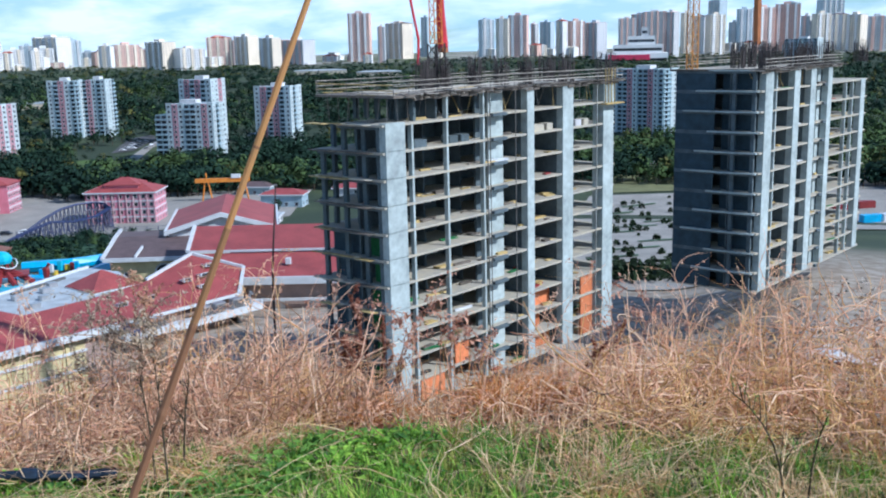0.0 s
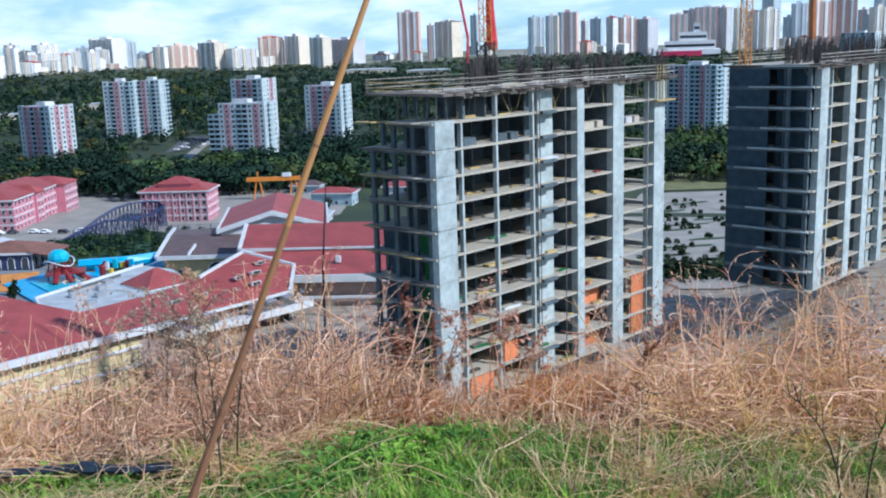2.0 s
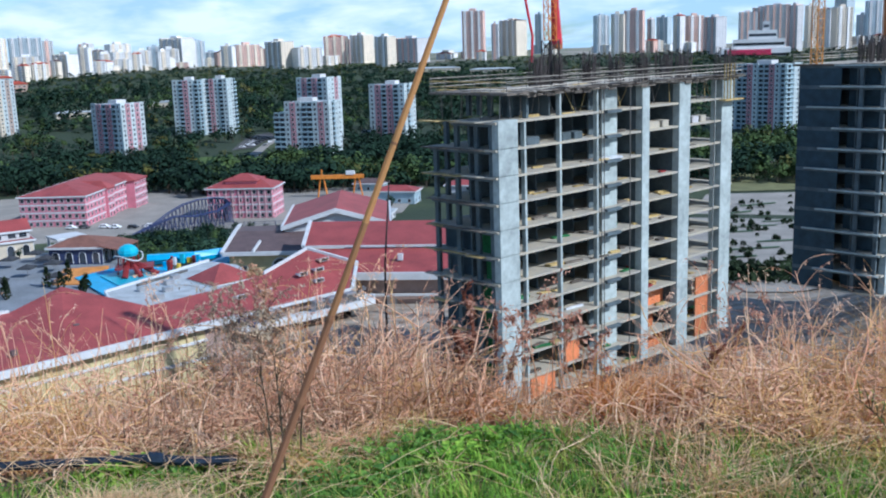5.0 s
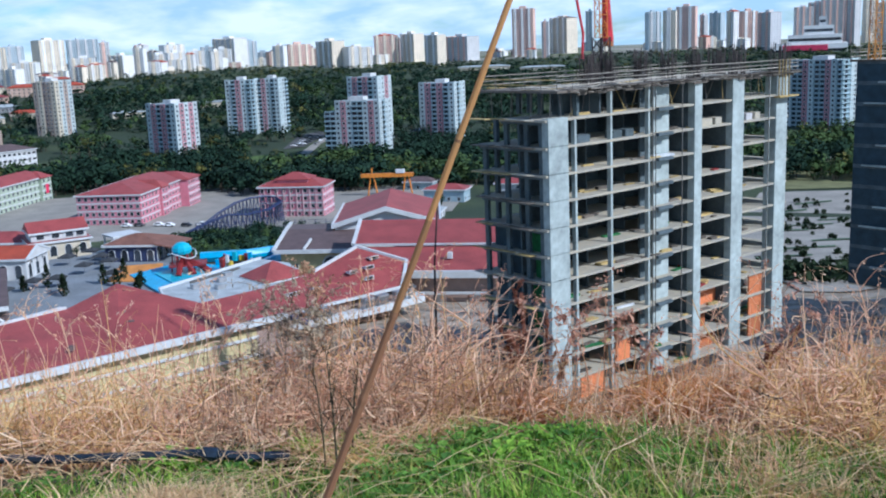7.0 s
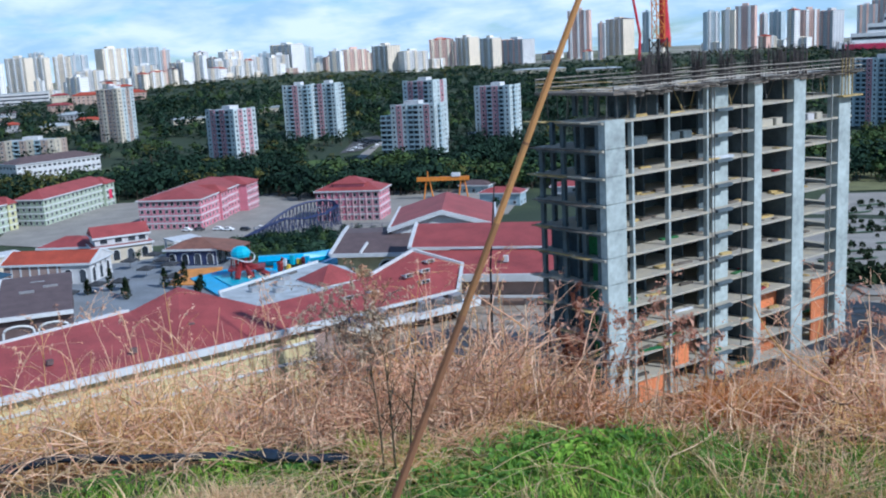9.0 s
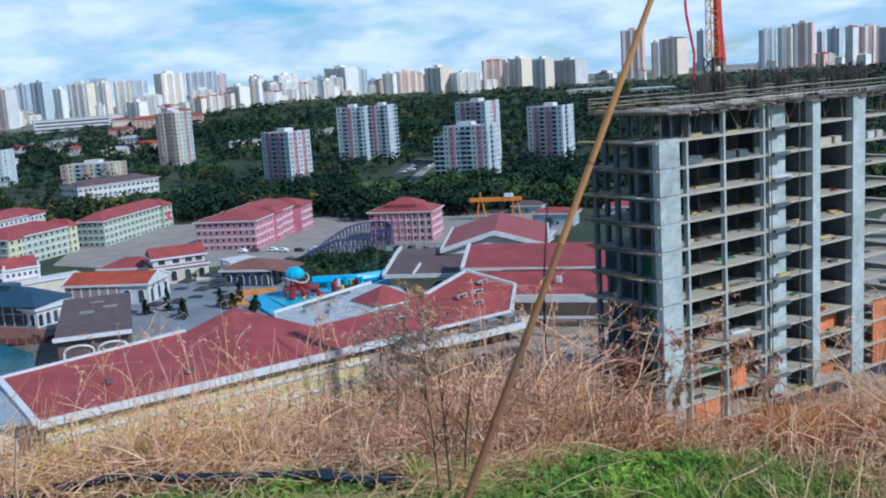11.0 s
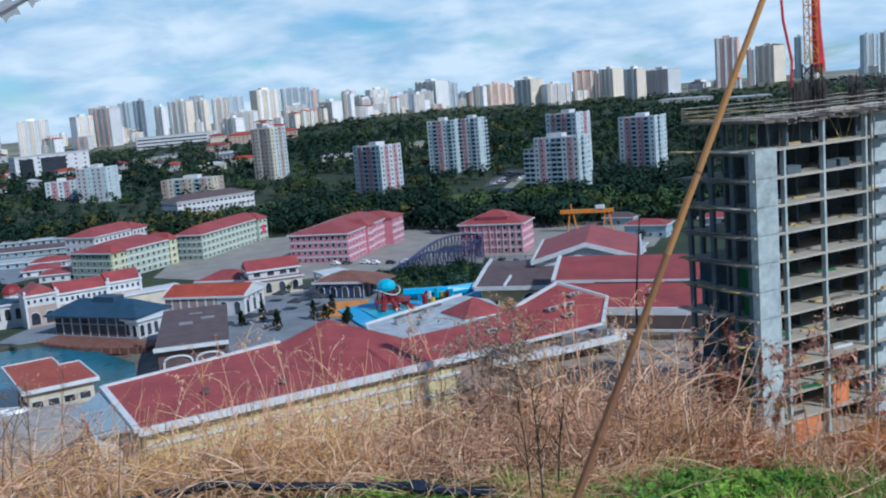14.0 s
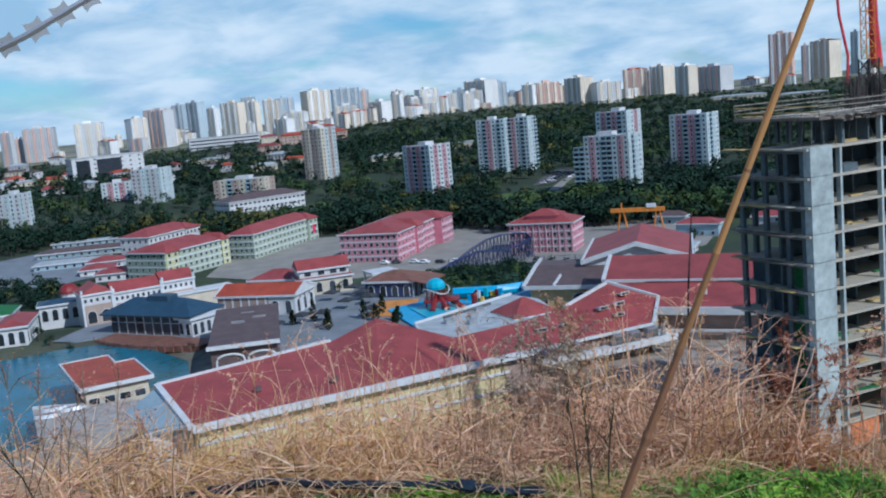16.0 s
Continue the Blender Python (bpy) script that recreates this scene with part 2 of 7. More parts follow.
# ---- mesh tools ----
class Geo:
    """Collects the faces of one mesh."""

    def __init__(self, m=None):
        self.v, self.f, self.n, self.m = [], [], [], m

    def add(self, pts, faces):
        k = len(self.v)
        self.v += [self.m @ Vector(p) if self.m else Vector(p) for p in pts]
        self.f += [tuple(i + k for i in f) for f in faces]
        return self

    def box(self, x0, x1, y0, y1, z0, z1, chamfer=0.0):
        c = min(chamfer, (x1 - x0) / 3, (y1 - y0) / 3)
        if c:
            ring = [(x0 + c, y0), (x1 - c, y0), (x1, y0 + c), (x1, y1 - c), (x1 - c, y1), (x0 + c, y1), (x0, y1 - c), (x0, y0 + c)]
            return self.prism(ring, z0, z1)
        return self.prism([(x0, y0), (x1, y0), (x1, y1), (x0, y1)], z0, z1)

    def prism(self, ring, z0, z1):
        n = len(ring)
        pts = [(x, y, z0) for x, y in ring] + [(x, y, z1) for x, y in ring]
        faces = [tuple(range(n - 1, -1, -1)), tuple(range(n, 2 * n))]
        faces += [(i, (i + 1) % n, n + (i + 1) % n, n + i) for i in range(n)]
        return self.add(pts, faces)

    def tube(self, pts, radii, n=5):
        """A round bar through the points; radii: one number or one a point."""
        pts = [Vector(p) for p in pts]
        radii = [radii] * len(pts) if isinstance(radii, (int, float)) else radii
        rings = []
        for i, p in enumerate(pts):
            d = (pts[min(i + 1, len(pts) - 1)] - pts[max(i - 1, 0)]).normalized()
            a = d.cross(Vector((0, 0, 1)) if abs(d.z) < 0.9 else Vector((1, 0, 0))).normalized()
            b = d.cross(a)
            rings += [p + (a * math.cos(2 * math.pi * k / n) + b * math.sin(2 * math.pi * k / n)) * radii[i] for k in range(n)]
        faces = [(i * n + k, i * n + (k + 1) % n, (i + 1) * n + (k + 1) % n, (i + 1) * n + k) for i in range(len(pts) - 1) for k in range(n)]
        faces += [tuple(range(n - 1, -1, -1)), tuple(range((len(pts) - 1) * n, len(pts) * n))]
        return self.add(rings, faces)

    def mesh(self, name, *mats):
        me = bpy.data.meshes.new(name)
        me.from_pydata([tuple(p) for p in self.v], [], self.f)
        for m in mats:
            me.materials.append(m)
        me.update()
        return me


def part(name, geo, material, parent=None, label=""):
    """One mesh object under a thing or a part."""
    ob = new(name, geo.mesh(name, material) if isinstance(geo, Geo) else geo)
    if parent is not None:
        ob.parent = parent
    return tagged(ob, label)


def thing(name, m, label, category, group="", kind=""):
    """An Empty at a thing's base, to which its parts belong."""
    ob = new(name)
    ob.matrix_world = m
    ob.empty_display_size = 0.5
    return tagged(ob, label, category, group, kind)


def piece(name, mesh, parent, x, y, z, rz=0.0, s=(1, 1, 1)):
    """One of many alike parts that share a mesh."""
    ob = new(name, mesh)
    ob.parent = parent
    ob.matrix_local = pose(x, y, z, 0, 0, rz) @ Matrix.Diagonal((*s, 1))
    return ob


def polar(az, d):
    return d * math.sin(radians(az)), d * math.cos(radians(az))


def smooth(a, b, x):
    k = min(1, max(0, (x - a) / (b - a)))
    return k * k * (3 - 2 * k)


# ---- the ground: a grassy brow, a valley with the building site and the park, a wooded slope, a ridge ----
FALL_D = (0, 3.9, 4.6, 6.0, 9, 30, 70, 95, 120, 160, 250, 380, 480, 600, 750, 1000, 1280, 1700, 2600, 4800)
FALL_Z = (43.4, 43.38, 43.2, 42.55, 41.0, 27, 9, 2, 0, -3.5, -11, -22, -22, -20, -14, 4, 22, 24, 20, 0)


def ground_z(x, y):
    d = math.hypot(x, y)
    az = math.degrees(math.atan2(x, y))
    z = float(np.interp(d, FALL_D, FALL_Z))
    z += smooth(13, 22, az) * smooth(6, 30, d) * (1 - smooth(200, 330, d)) * float(np.interp(d, (0, 30, 70, 100, 150, 200), (0, 3.0, 13, 14, 8, 8)))
    park = smooth(-16, -20, az) * smooth(130, 165, d) * (1 - smooth(290, 360, d))
    z += (-11.0 - z) * park                  # the park stands on a level terrace
    e = math.hypot((x + 176) / 34, (y - 178) / 30)
    e = min(e, math.hypot((x + 176) / 40, (y - 144) / 26))
    z -= 2.2 * (1 - smooth(0.8, 1.05, e)) * park
    if d > 500:
        w = smooth(500, 900, d)
        z += w * 5 * noise.noise((x / 260, y / 260, 0.3)) - w * (9 * smooth(-20, -32, az) + 7 * smooth(-33, -46, az)) * smooth(850, 1300, d)
    if 7 < d < 110:
        z += 0.5 * noise.noise((x / 9, y / 9, 2.0)) * smooth(7, 20, d)
    if d < 9:
        z += 0.05 * noise.noise((x * 0.8, y * 0.8, 4.0))
    return z
rings = list(np.concatenate([np.linspace(0.4, 9, 30), np.geomspace(9.6, 480, 60), np.geomspace(495, 4800, 46)]))
angles = list(np.concatenate([np.linspace(-64, 40, 157), np.linspace(44, 292, 63)]))
g = Geo()
for r in rings:
    for a in angles:
        x, y = polar(a, r)
        g.v.append(Vector((x, y, ground_z(x, y))))
n = len(angles)
for i in range(len(rings) - 1):
    for k in range(n):
        g.f.append((i * n + k, i * n + (k + 1) % n, (i + 1) * n + (k + 1) % n, (i + 1) * n + k))
g.v.append(Vector((0, 0, ground_z(0, 0))))
g.f += [(len(g.v) - 1, (k + 1) % n, k) for k in range(n)]


def ground_material():
    """Dry turf on the brow, bare earth on the slope, scrub green beyond."""
    m = bpy.data.materials.new("ground_soil")
    m.use_nodes = True
    n, l = m.node_tree.nodes, m.node_tree.links
    b = n["Principled BSDF"]
    b.inputs["Roughness"].default_value = 0.95
    geo = n.new("ShaderNodeNewGeometry")
    dist = n.new("ShaderNodeVectorMath"); dist.operation = "LENGTH"
    flat = n.new("ShaderNodeVectorMath"); flat.operation = "MULTIPLY"; flat.inputs[1].default_value = (1, 1, 0)
    l.new(geo.outputs["Position"], flat.inputs[0]); l.new(flat.outputs[0], dist.inputs[0])

    def blotch(scale, ca, cb, lo=0.4, hi=0.6):
        t = n.new("ShaderNodeTexNoise"); t.inputs["Scale"].default_value = scale; t.inputs["Detail"].default_value = 6
        l.new(geo.outputs["Position"], t.inputs["Vector"])
        r = n.new("ShaderNodeValToRGB")
        r.color_ramp.elements[0].position, r.color_ramp.elements[1].position = lo, hi
        r.color_ramp.elements[0].color, r.color_ramp.elements[1].color = (*ca, 1), (*cb, 1)
        l.new(t.outputs["Fac"], r.inputs[0])
        return r.outputs["Color"]

    def step(lo, hi):
        r = n.new("ShaderNodeMapRange"); r.inputs["From Min"].default_value, r.inputs["From Max"].default_value = lo, hi
        l.new(dist.outputs["Value"], r.inputs["Value"])
        return r.outputs[0]

    def mix(fac, a, c):
        x = n.new("ShaderNodeMix"); x.data_type = "RGBA"
        l.new(fac, x.inputs["Factor"]); l.new(a, x.inputs["A"]); l.new(c, x.inputs["B"])
        return x.outputs["Result"]

    brow = blotch(3.0, (0.035, 0.04, 0.018), (0.13, 0.085, 0.045), 0.38, 0.62)
    earth = blotch(0.35, (0.24, 0.19, 0.145), (0.36, 0.32, 0.27))
    scrub = blotch(0.02, (0.022, 0.04, 0.018), (0.07, 0.095, 0.035), 0.5, 0.75)
    town = blotch(0.01, (0.10, 0.12, 0.05), (0.30, 0.28, 0.24), 0.42, 0.6)
    col = mix(step(8.0, 12.0), brow, earth)
    col = mix(step(190, 300), col, scrub)
    col = mix(step(1250, 1400), col, town)
    l.new(col, b.inputs["Base Color"])
    t = n.new("ShaderNodeTexNoise"); t.inputs["Scale"].default_value = 9.0; t.inputs["Detail"].default_value = 6
    l.new(geo.outputs["Position"], t.inputs["Vector"])
    bp = n.new("ShaderNodeBump"); bp.inputs["Strength"].default_value = 0.5; bp.inputs["Distance"].default_value = 0.05
    l.new(t.outputs["Fac"], bp.inputs["Height"]); l.new(bp.outputs[0], b.inputs["Normal"])
    return m


ground = part("ground", g, ground_material())
for f in ground.data.polygons:
    f.use_smooth = True
tagged(ground, "grassy brow above a valley with bare earth and scrub", "ground", kind="structure")

# ---- the two towers under construction ----
def lattice(geo, p, q, half, step, bar, legs=4):
    """A square lattice mast from p to q."""
    p, q = Vector(p), Vector(q)
    d = (q - p).normalized()
    a = d.cross(Vector((0.3, 1, 0.1))).normalized()
    b = d.cross(a)
    corners = [(a + b) * half, (a - b) * half, (-a - b) * half, (b - a) * half][:legs]
    for c in corners:
        geo.tube([p + c, q + c], bar, 4)
    k = max(1, int((q - p).length / step))
    for i in range(k):
        s, e = p + d * (q - p).length * i / k, p + d * (q - p).length * (i + 1) / k
        for j in range(legs):
            c0, c1 = corners[j], corners[(j + 1) % legs]
            geo.tube([s + c0, e + c1] if i % 2 else [s + c1, e + c0], bar * 0.6, 3)
            geo.tube([s + c0, s + c1], bar * 0.6, 3)
    return geo


def unfinished_tower(corner, az, length, depth, top, levels, piers, columns, side_columns, panel, base, label, bricks, seed, low_part, net, high_end):
    """A concrete frame. x runs along the long face from its near corner, y into the depth; top: height of the upper slab."""
    rnd = random.Random(seed)
    z0 = base
    tower = thing("unfinished_tower", pose(corner[0], corner[1], z0, 0, 0, 90 - az), label, "building", "towers under construction")
    H = 3.0
    slab_t = 0.26
    for k in range(levels):
        z = top - H * k - z0
        x0, y1 = 0.0, 6.7 if low_part and k == 1 else depth    # the last bay of the near end stops a storey lower
        end = high_end if k == 0 else length
        if k == 0 and low_part:
            x0 = low_part                       # the top storey stands back from the near end
        g = Geo()
        g.box(x0 - (-.05 if net or not k else .32), end + 0.1, -0.35, y1 + (1.2 if k == 0 else 0.25), z - slab_t, z)

        part("floor_slab", g, M["slab"], tower)
        if k == levels - 1:
            continue
        lo, hi = z - H, z - slab_t
        for a, b in piers:
            if a >= x0 - 0.1 and b <= end + .1:
                g = Geo(); g.box(a, b, -0.5, 0.55 if a > 0.5 else 0.5, lo, hi + slab_t - 0.01 if a > 0.5 else hi + slab_t + 0.12, 0.03)
                part("shear_wall", g, M["concrete"], tower)
        for a in columns:
            if x0 <= a < end:
                g = Geo(); g.box(a - 0.16, a + 0.16, -0.30, 0.3, lo, hi, 0.02)
                part("column", g, M["concrete"], tower)
        # columns of the unlit end, their shade put into the colour
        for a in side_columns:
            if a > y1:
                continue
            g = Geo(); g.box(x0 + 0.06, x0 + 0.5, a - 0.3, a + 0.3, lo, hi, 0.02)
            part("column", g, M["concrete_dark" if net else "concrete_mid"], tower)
        # inner walls added behind the bays, in shade-darkened concrete, and the far face
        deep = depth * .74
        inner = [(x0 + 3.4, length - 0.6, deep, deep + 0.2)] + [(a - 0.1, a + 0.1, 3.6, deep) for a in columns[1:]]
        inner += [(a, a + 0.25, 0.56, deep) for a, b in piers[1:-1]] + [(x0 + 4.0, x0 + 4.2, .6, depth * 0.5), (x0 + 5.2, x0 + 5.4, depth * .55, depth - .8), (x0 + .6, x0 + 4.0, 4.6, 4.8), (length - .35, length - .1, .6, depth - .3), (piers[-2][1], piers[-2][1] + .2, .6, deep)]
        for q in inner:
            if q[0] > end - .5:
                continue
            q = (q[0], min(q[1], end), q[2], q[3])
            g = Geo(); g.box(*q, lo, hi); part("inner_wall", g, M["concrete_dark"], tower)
        if net:                                                 # slab edges that stand out past the netting, unevenly
            g = Geo(); g.box(x0 - 0.42 - (k % 3) * .12, x0 - .075, -0.1, depth * (.6 + (k % 3) * .15), hi + .03, hi + .25); part("slab_edge", g, M["concrete"], tower)
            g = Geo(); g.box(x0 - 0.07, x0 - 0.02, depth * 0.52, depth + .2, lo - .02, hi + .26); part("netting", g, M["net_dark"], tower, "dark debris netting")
            # second dark sheet, added inside the near half to stand in for shade
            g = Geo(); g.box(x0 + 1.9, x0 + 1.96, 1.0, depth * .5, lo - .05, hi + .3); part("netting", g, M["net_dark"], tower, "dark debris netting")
        elif k > 4:
            g = Geo(); g.box(x0 + 1.1, x0 + 1.14, 5.2 - (k % 2), 8.6 + (k % 3) * .5, lo, hi - .15); part("netting", g, M["net_dark"], tower, "dark debris netting")
            g = Geo(); g.box(x0 + 1.2, x0 + 1.25, .9, 3.0 + (k % 3) * .6, lo, hi - .2 - (k % 2) * .5); part("netting", g, M["net_green"], tower, "green debris netting")
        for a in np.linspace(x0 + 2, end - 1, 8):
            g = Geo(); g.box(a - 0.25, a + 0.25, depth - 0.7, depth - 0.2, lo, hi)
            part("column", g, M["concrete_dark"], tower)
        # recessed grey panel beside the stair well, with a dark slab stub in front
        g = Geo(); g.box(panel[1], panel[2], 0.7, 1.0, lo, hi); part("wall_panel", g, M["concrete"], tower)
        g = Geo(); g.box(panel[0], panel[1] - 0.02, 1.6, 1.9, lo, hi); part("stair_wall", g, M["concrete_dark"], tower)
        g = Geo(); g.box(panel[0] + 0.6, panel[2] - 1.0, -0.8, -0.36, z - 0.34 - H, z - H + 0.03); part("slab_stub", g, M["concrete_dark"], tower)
        if not net and 0 < k < levels - 2:
            for j in range(3):                  # catch decks of planks on the near end
                a = 1.0 + j * 3.3 + rnd.uniform(0, .5)
                w = rnd.uniform(.7, 1.5)
                g = Geo(Matrix.Translation((-.33, a, z - .05)) @ pose(0, 0, 0, 0, rnd.uniform(-4, 9), 0))
                g.box(-w, 0, 0, rnd.uniform(2.2, 3.2), -.07, .03)
                part("catch_deck", g, M["timber_yellow" if rnd.random() < .35 else "timber" if rnd.random() < .8 else "slab"], tower)
        # boards, props and rubbish left on the floor edge
        for _ in range(9 if k else 4):
            a = rnd.uniform(3, length - 6)
            w = rnd.uniform(0.8, 3.6)
            y = rnd.uniform(-0.2, 2.2)
            g = Geo(Matrix.Translation((a, y, lo)) @ pose(0, 0, 0, 0, 0, rnd.uniform(-12, 12)))
            g.box(0, w, 0, rnd.uniform(.3, .8), 0.0, rnd.uniform(0.08, 0.34), .04)
            part("loose_board", g, M[rnd.choices(("timber_yellow", "timber", "net_green", "play_red", "sheet_white"), (.55, .3, .06, .05, .04))[0]], tower)
        # beams under the side edge, in the shade-darkened concrete
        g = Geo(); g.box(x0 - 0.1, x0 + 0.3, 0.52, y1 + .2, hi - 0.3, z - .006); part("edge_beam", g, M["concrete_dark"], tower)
    zt = top - z0
    length = high_end
    # formwork deck, guard rails and starter bars on the top
    x0 = low_part if low_part else 0
    over = 4.6 if low_part else .4             # how far the deck juts out past the near end
    for x in np.arange(x0 - 1, length + 0.8, 1.6):
        w = rnd.uniform(1.3, 1.58)
        dz = rnd.uniform(-.06, .06)
        g = Geo(); g.box(x, x + w, -0.9 - rnd.random() * 0.5, 0.6, zt + 0.02 + dz, zt + 0.14 + dz); part("formwork_board", g, M["timber"], tower)
        g = Geo(); g.box(x, x + w, -0.75, -0.62, zt - 0.34 - rnd.random() * 0.3, zt - 0.05); part("formwork_panel", g, M["timber"], tower)
    for x in np.arange(x0 - 1.5, length + .8, 1.1):     # joist ends that stick out under the deck
        out, dz = rnd.uniform(-2.3, -1.1), rnd.uniform(-.32, -.08)
        g = Geo(); g.tube([(x + rnd.uniform(-.25, .25), out, zt + dz + rnd.uniform(-.12, .12)), (x, .8, zt + dz)], .07, 4); part("joist", g, M["pole" if rnd.random() < .6 else "timber"], tower)
    for y in (-1.0, depth + 1.0):
        for h in (0.55, 1.05, 1.5):
            g = Geo(); g.tube([(x0 - over, y, zt + h + rnd.uniform(-.1, .1)), (x0 + length * .4, y, zt + h + rnd.uniform(-.12, .12)), (length + 1.2, y, zt + h)], 0.06, 4)
            part("guard_rail", g, M["pole"], tower)
        for x in np.arange(x0 - over, length + 1.3, 2.4):
            g = Geo(); g.tube([(x, y, zt - 0.2), (x + rnd.uniform(-.1, .1), y, zt + 1.7)], 0.05, 4)
            part("guard_post", g, M["scaffold"], tower)
    for y in () if net else np.arange(-1, depth + 1, 2.4):
        g = Geo(); g.tube([(x0 - over, y, zt - .2), (x0 - over, y, zt + 1.6)], 0.05, 4); part("guard_post", g, M["scaffold"], tower)
    for h in () if net else (0.6, 1.2):
        g = Geo(); g.tube([(x0 - over, -1, zt + h), (x0 - over, depth + 1, zt + h + .1)], 0.06, 4); part("guard_rail", g, M["timber_yellow"], tower)
    g = Geo(); g.box(x0 - over, x0 + 0.2, -1.0, depth + 1.2, zt - 0.22, zt + 0.05); part("formwork_overhang", g, M["timber"], tower)
    spots = [(0.5 * (a + b), 0.2, b - a) for a, b in piers if a > x0] + [(a, depth * 0.5, 1.6) for a in (x0 + 7, x0 + 10.5, x0 + 17, x0 + 22, x0 + 33)]
    for a, y, w in spots:
        g = Geo()
        for _ in range(44):
            x, yy = a + rnd.uniform(-.5, .5) * w, y + rnd.uniform(-1.2, 1.2)
            h = rnd.uniform(2.2, 4.0)
            g.tube([(x, yy, zt), (x + rnd.uniform(-.1, .1), yy + rnd.uniform(-.1, .1), zt + h)], 0.05, 3)
        for h in (0.8, 1.6, 2.4):
            g.tube([(a - .5 * w, y, zt + h), (a + .5 * w, y, zt + h)], 0.03, 3)
        tagged(part("starter_bar_cage", g, M["rebar"], tower, "cage of rusty starter bars"), kind="stuff")
    for i in range(0 if net else 26):                           # loose planks left lying on the deck and over its edge
        g = Geo(Matrix.Translation((x0 - over + rnd.uniform(-.6, 16) * (1 if i % 2 else .3), rnd.uniform(-1.6, depth) * (1 if i % 3 else .2), zt + rnd.uniform(.08, .3))) @ pose(0, 0, 0, rnd.uniform(-4, 4), rnd.uniform(-6, 6), rnd.uniform(0, 180)))
        g.box(-rnd.uniform(.8, 1.9), rnd.uniform(.8, 1.9), -.14, .14, -.03, .03); part("plank", g, M[rnd.choice(("timber", "pole", "pole", "timber_yellow"))], tower)
    for x in () if net else (x0 - 4.2, x0 - 2.6, x0 - 1.0):      # raking shores that carry the jutting deck
        for y in (.4, 3.4, 6.6, 9.8):
            g = Geo(); g.tube([(x + rnd.uniform(-.2, .2), y, zt - 3.0), (x, y + rnd.uniform(-.3, .3), zt - .2)], .07, 4); part("shore", g, M["timber" if rnd.random() < .6 else "scaffold"], tower)
    # props under the top slab
    for x in np.arange(x0 + 1, length - 1, 1.5):
        g = Geo(); g.tube([(x, rnd.uniform(.3, 2.5), zt - 3.0), (x, rnd.uniform(.3, 2.5), zt - slab_t)], 0.05, 4)
        part("prop", g, M["timber_yellow"] if rnd.random() < .4 else M["scaffold"], tower)
    for a in () if net else (1.2, 2.0, 2.8, 3.6):
        g = Geo(); g.tube([(length - a, -1.1, zt - 3.2), (length - a, -1.1, zt + 1.6)], .09, 5); part("yellow_prop", g, M["timber_yellow"], tower)
    if not net:
        g = Geo(); g.box(length - 4, length + .6, -1.6, -.6, zt - 3.4, zt - 3.2); part("loading_deck", g, M["timber_yellow"], tower)
    for a, w, kz, m in () if net else ((5.3, 2.2, 2, "concrete_dark"), (11.4, 1.6, 2, "concrete_mid"), (13.6, 1.5, 2, "concrete_mid"), (28.2, 2.4, 2, "slab"), (31.2, 1.4, 2, "slab"), (38, 1.5, 2, "grey"), (40, 1.3, 2, "slab")):
        g = Geo(); g.box(a, a + w, .2, 1.6, top - H * kz - z0, top - H * kz - z0 + .85, .1); part("pallet_load", g, M[m], tower)
    for a in () if net else (17.55, 18.05, 23.2, 42.0):         # hoist rails and down pipes on the long face
        g = Geo(); g.tube([(a, -.62, .5), (a + .05, -.62, zt * .5), (a, -.62, zt - .3)], .07, 5); part("hoist_rail", g, M["scaffold"], tower)
    for a, b, kz, n in bricks:
        g = Geo()
        z = top - H * kz - z0
        back_y = 1.7 if 20 < a < 35 else .02
        g.box(a, b, back_y, back_y + .2, z - H * n + .01, z - slab_t)
        part("brick_infill", g, M["brick"], tower, "orange hollow-brick infill wall")
    return tower


T1 = unfinished_tower((-5.95, 108.15), 41.3, 47.1, 10.3, 39.45, 13,
                      [(0, 3.1), (25.9, 27.4), (33.9, 36.4), (44.0, 46.7)], [4.5, 10.5, 17.3, 42.6], [0.8, 3.1, 6.3, 9.9], (17.9, 19.2, 22.3), 1.0,
                      "grey concrete frame of an unfinished tower block", [(27.8, 33.8, 9, 1), (27.8, 31.5, 10, 1), (27.8, 33.8, 11, 1), (39.2, 42.2, 9, 2), (39.2, 42.2, 11, 1), (5.2, 9.4, 11, 1), (11.5, 14, 10, 1)], 3, 5.5, False, 47.1)
T2 = unfinished_tower((46.6, 145.0), 41.3, 45.0, 13.0, 40.2, 12,
                      [(1.2, 3.9), (11.8, 14.0), (18.4, 20.6), (25.7, 27.5), (41.5, 43.6)], [5.6, 34.9, 38.2], [0.8, 3.9, 7.4, 12.6], (22.9, 24.2, 25.6), 6.0,
                      "grey concrete frame of an unfinished tower block wrapped in dark netting", [], 5, 0, True, 29.0)

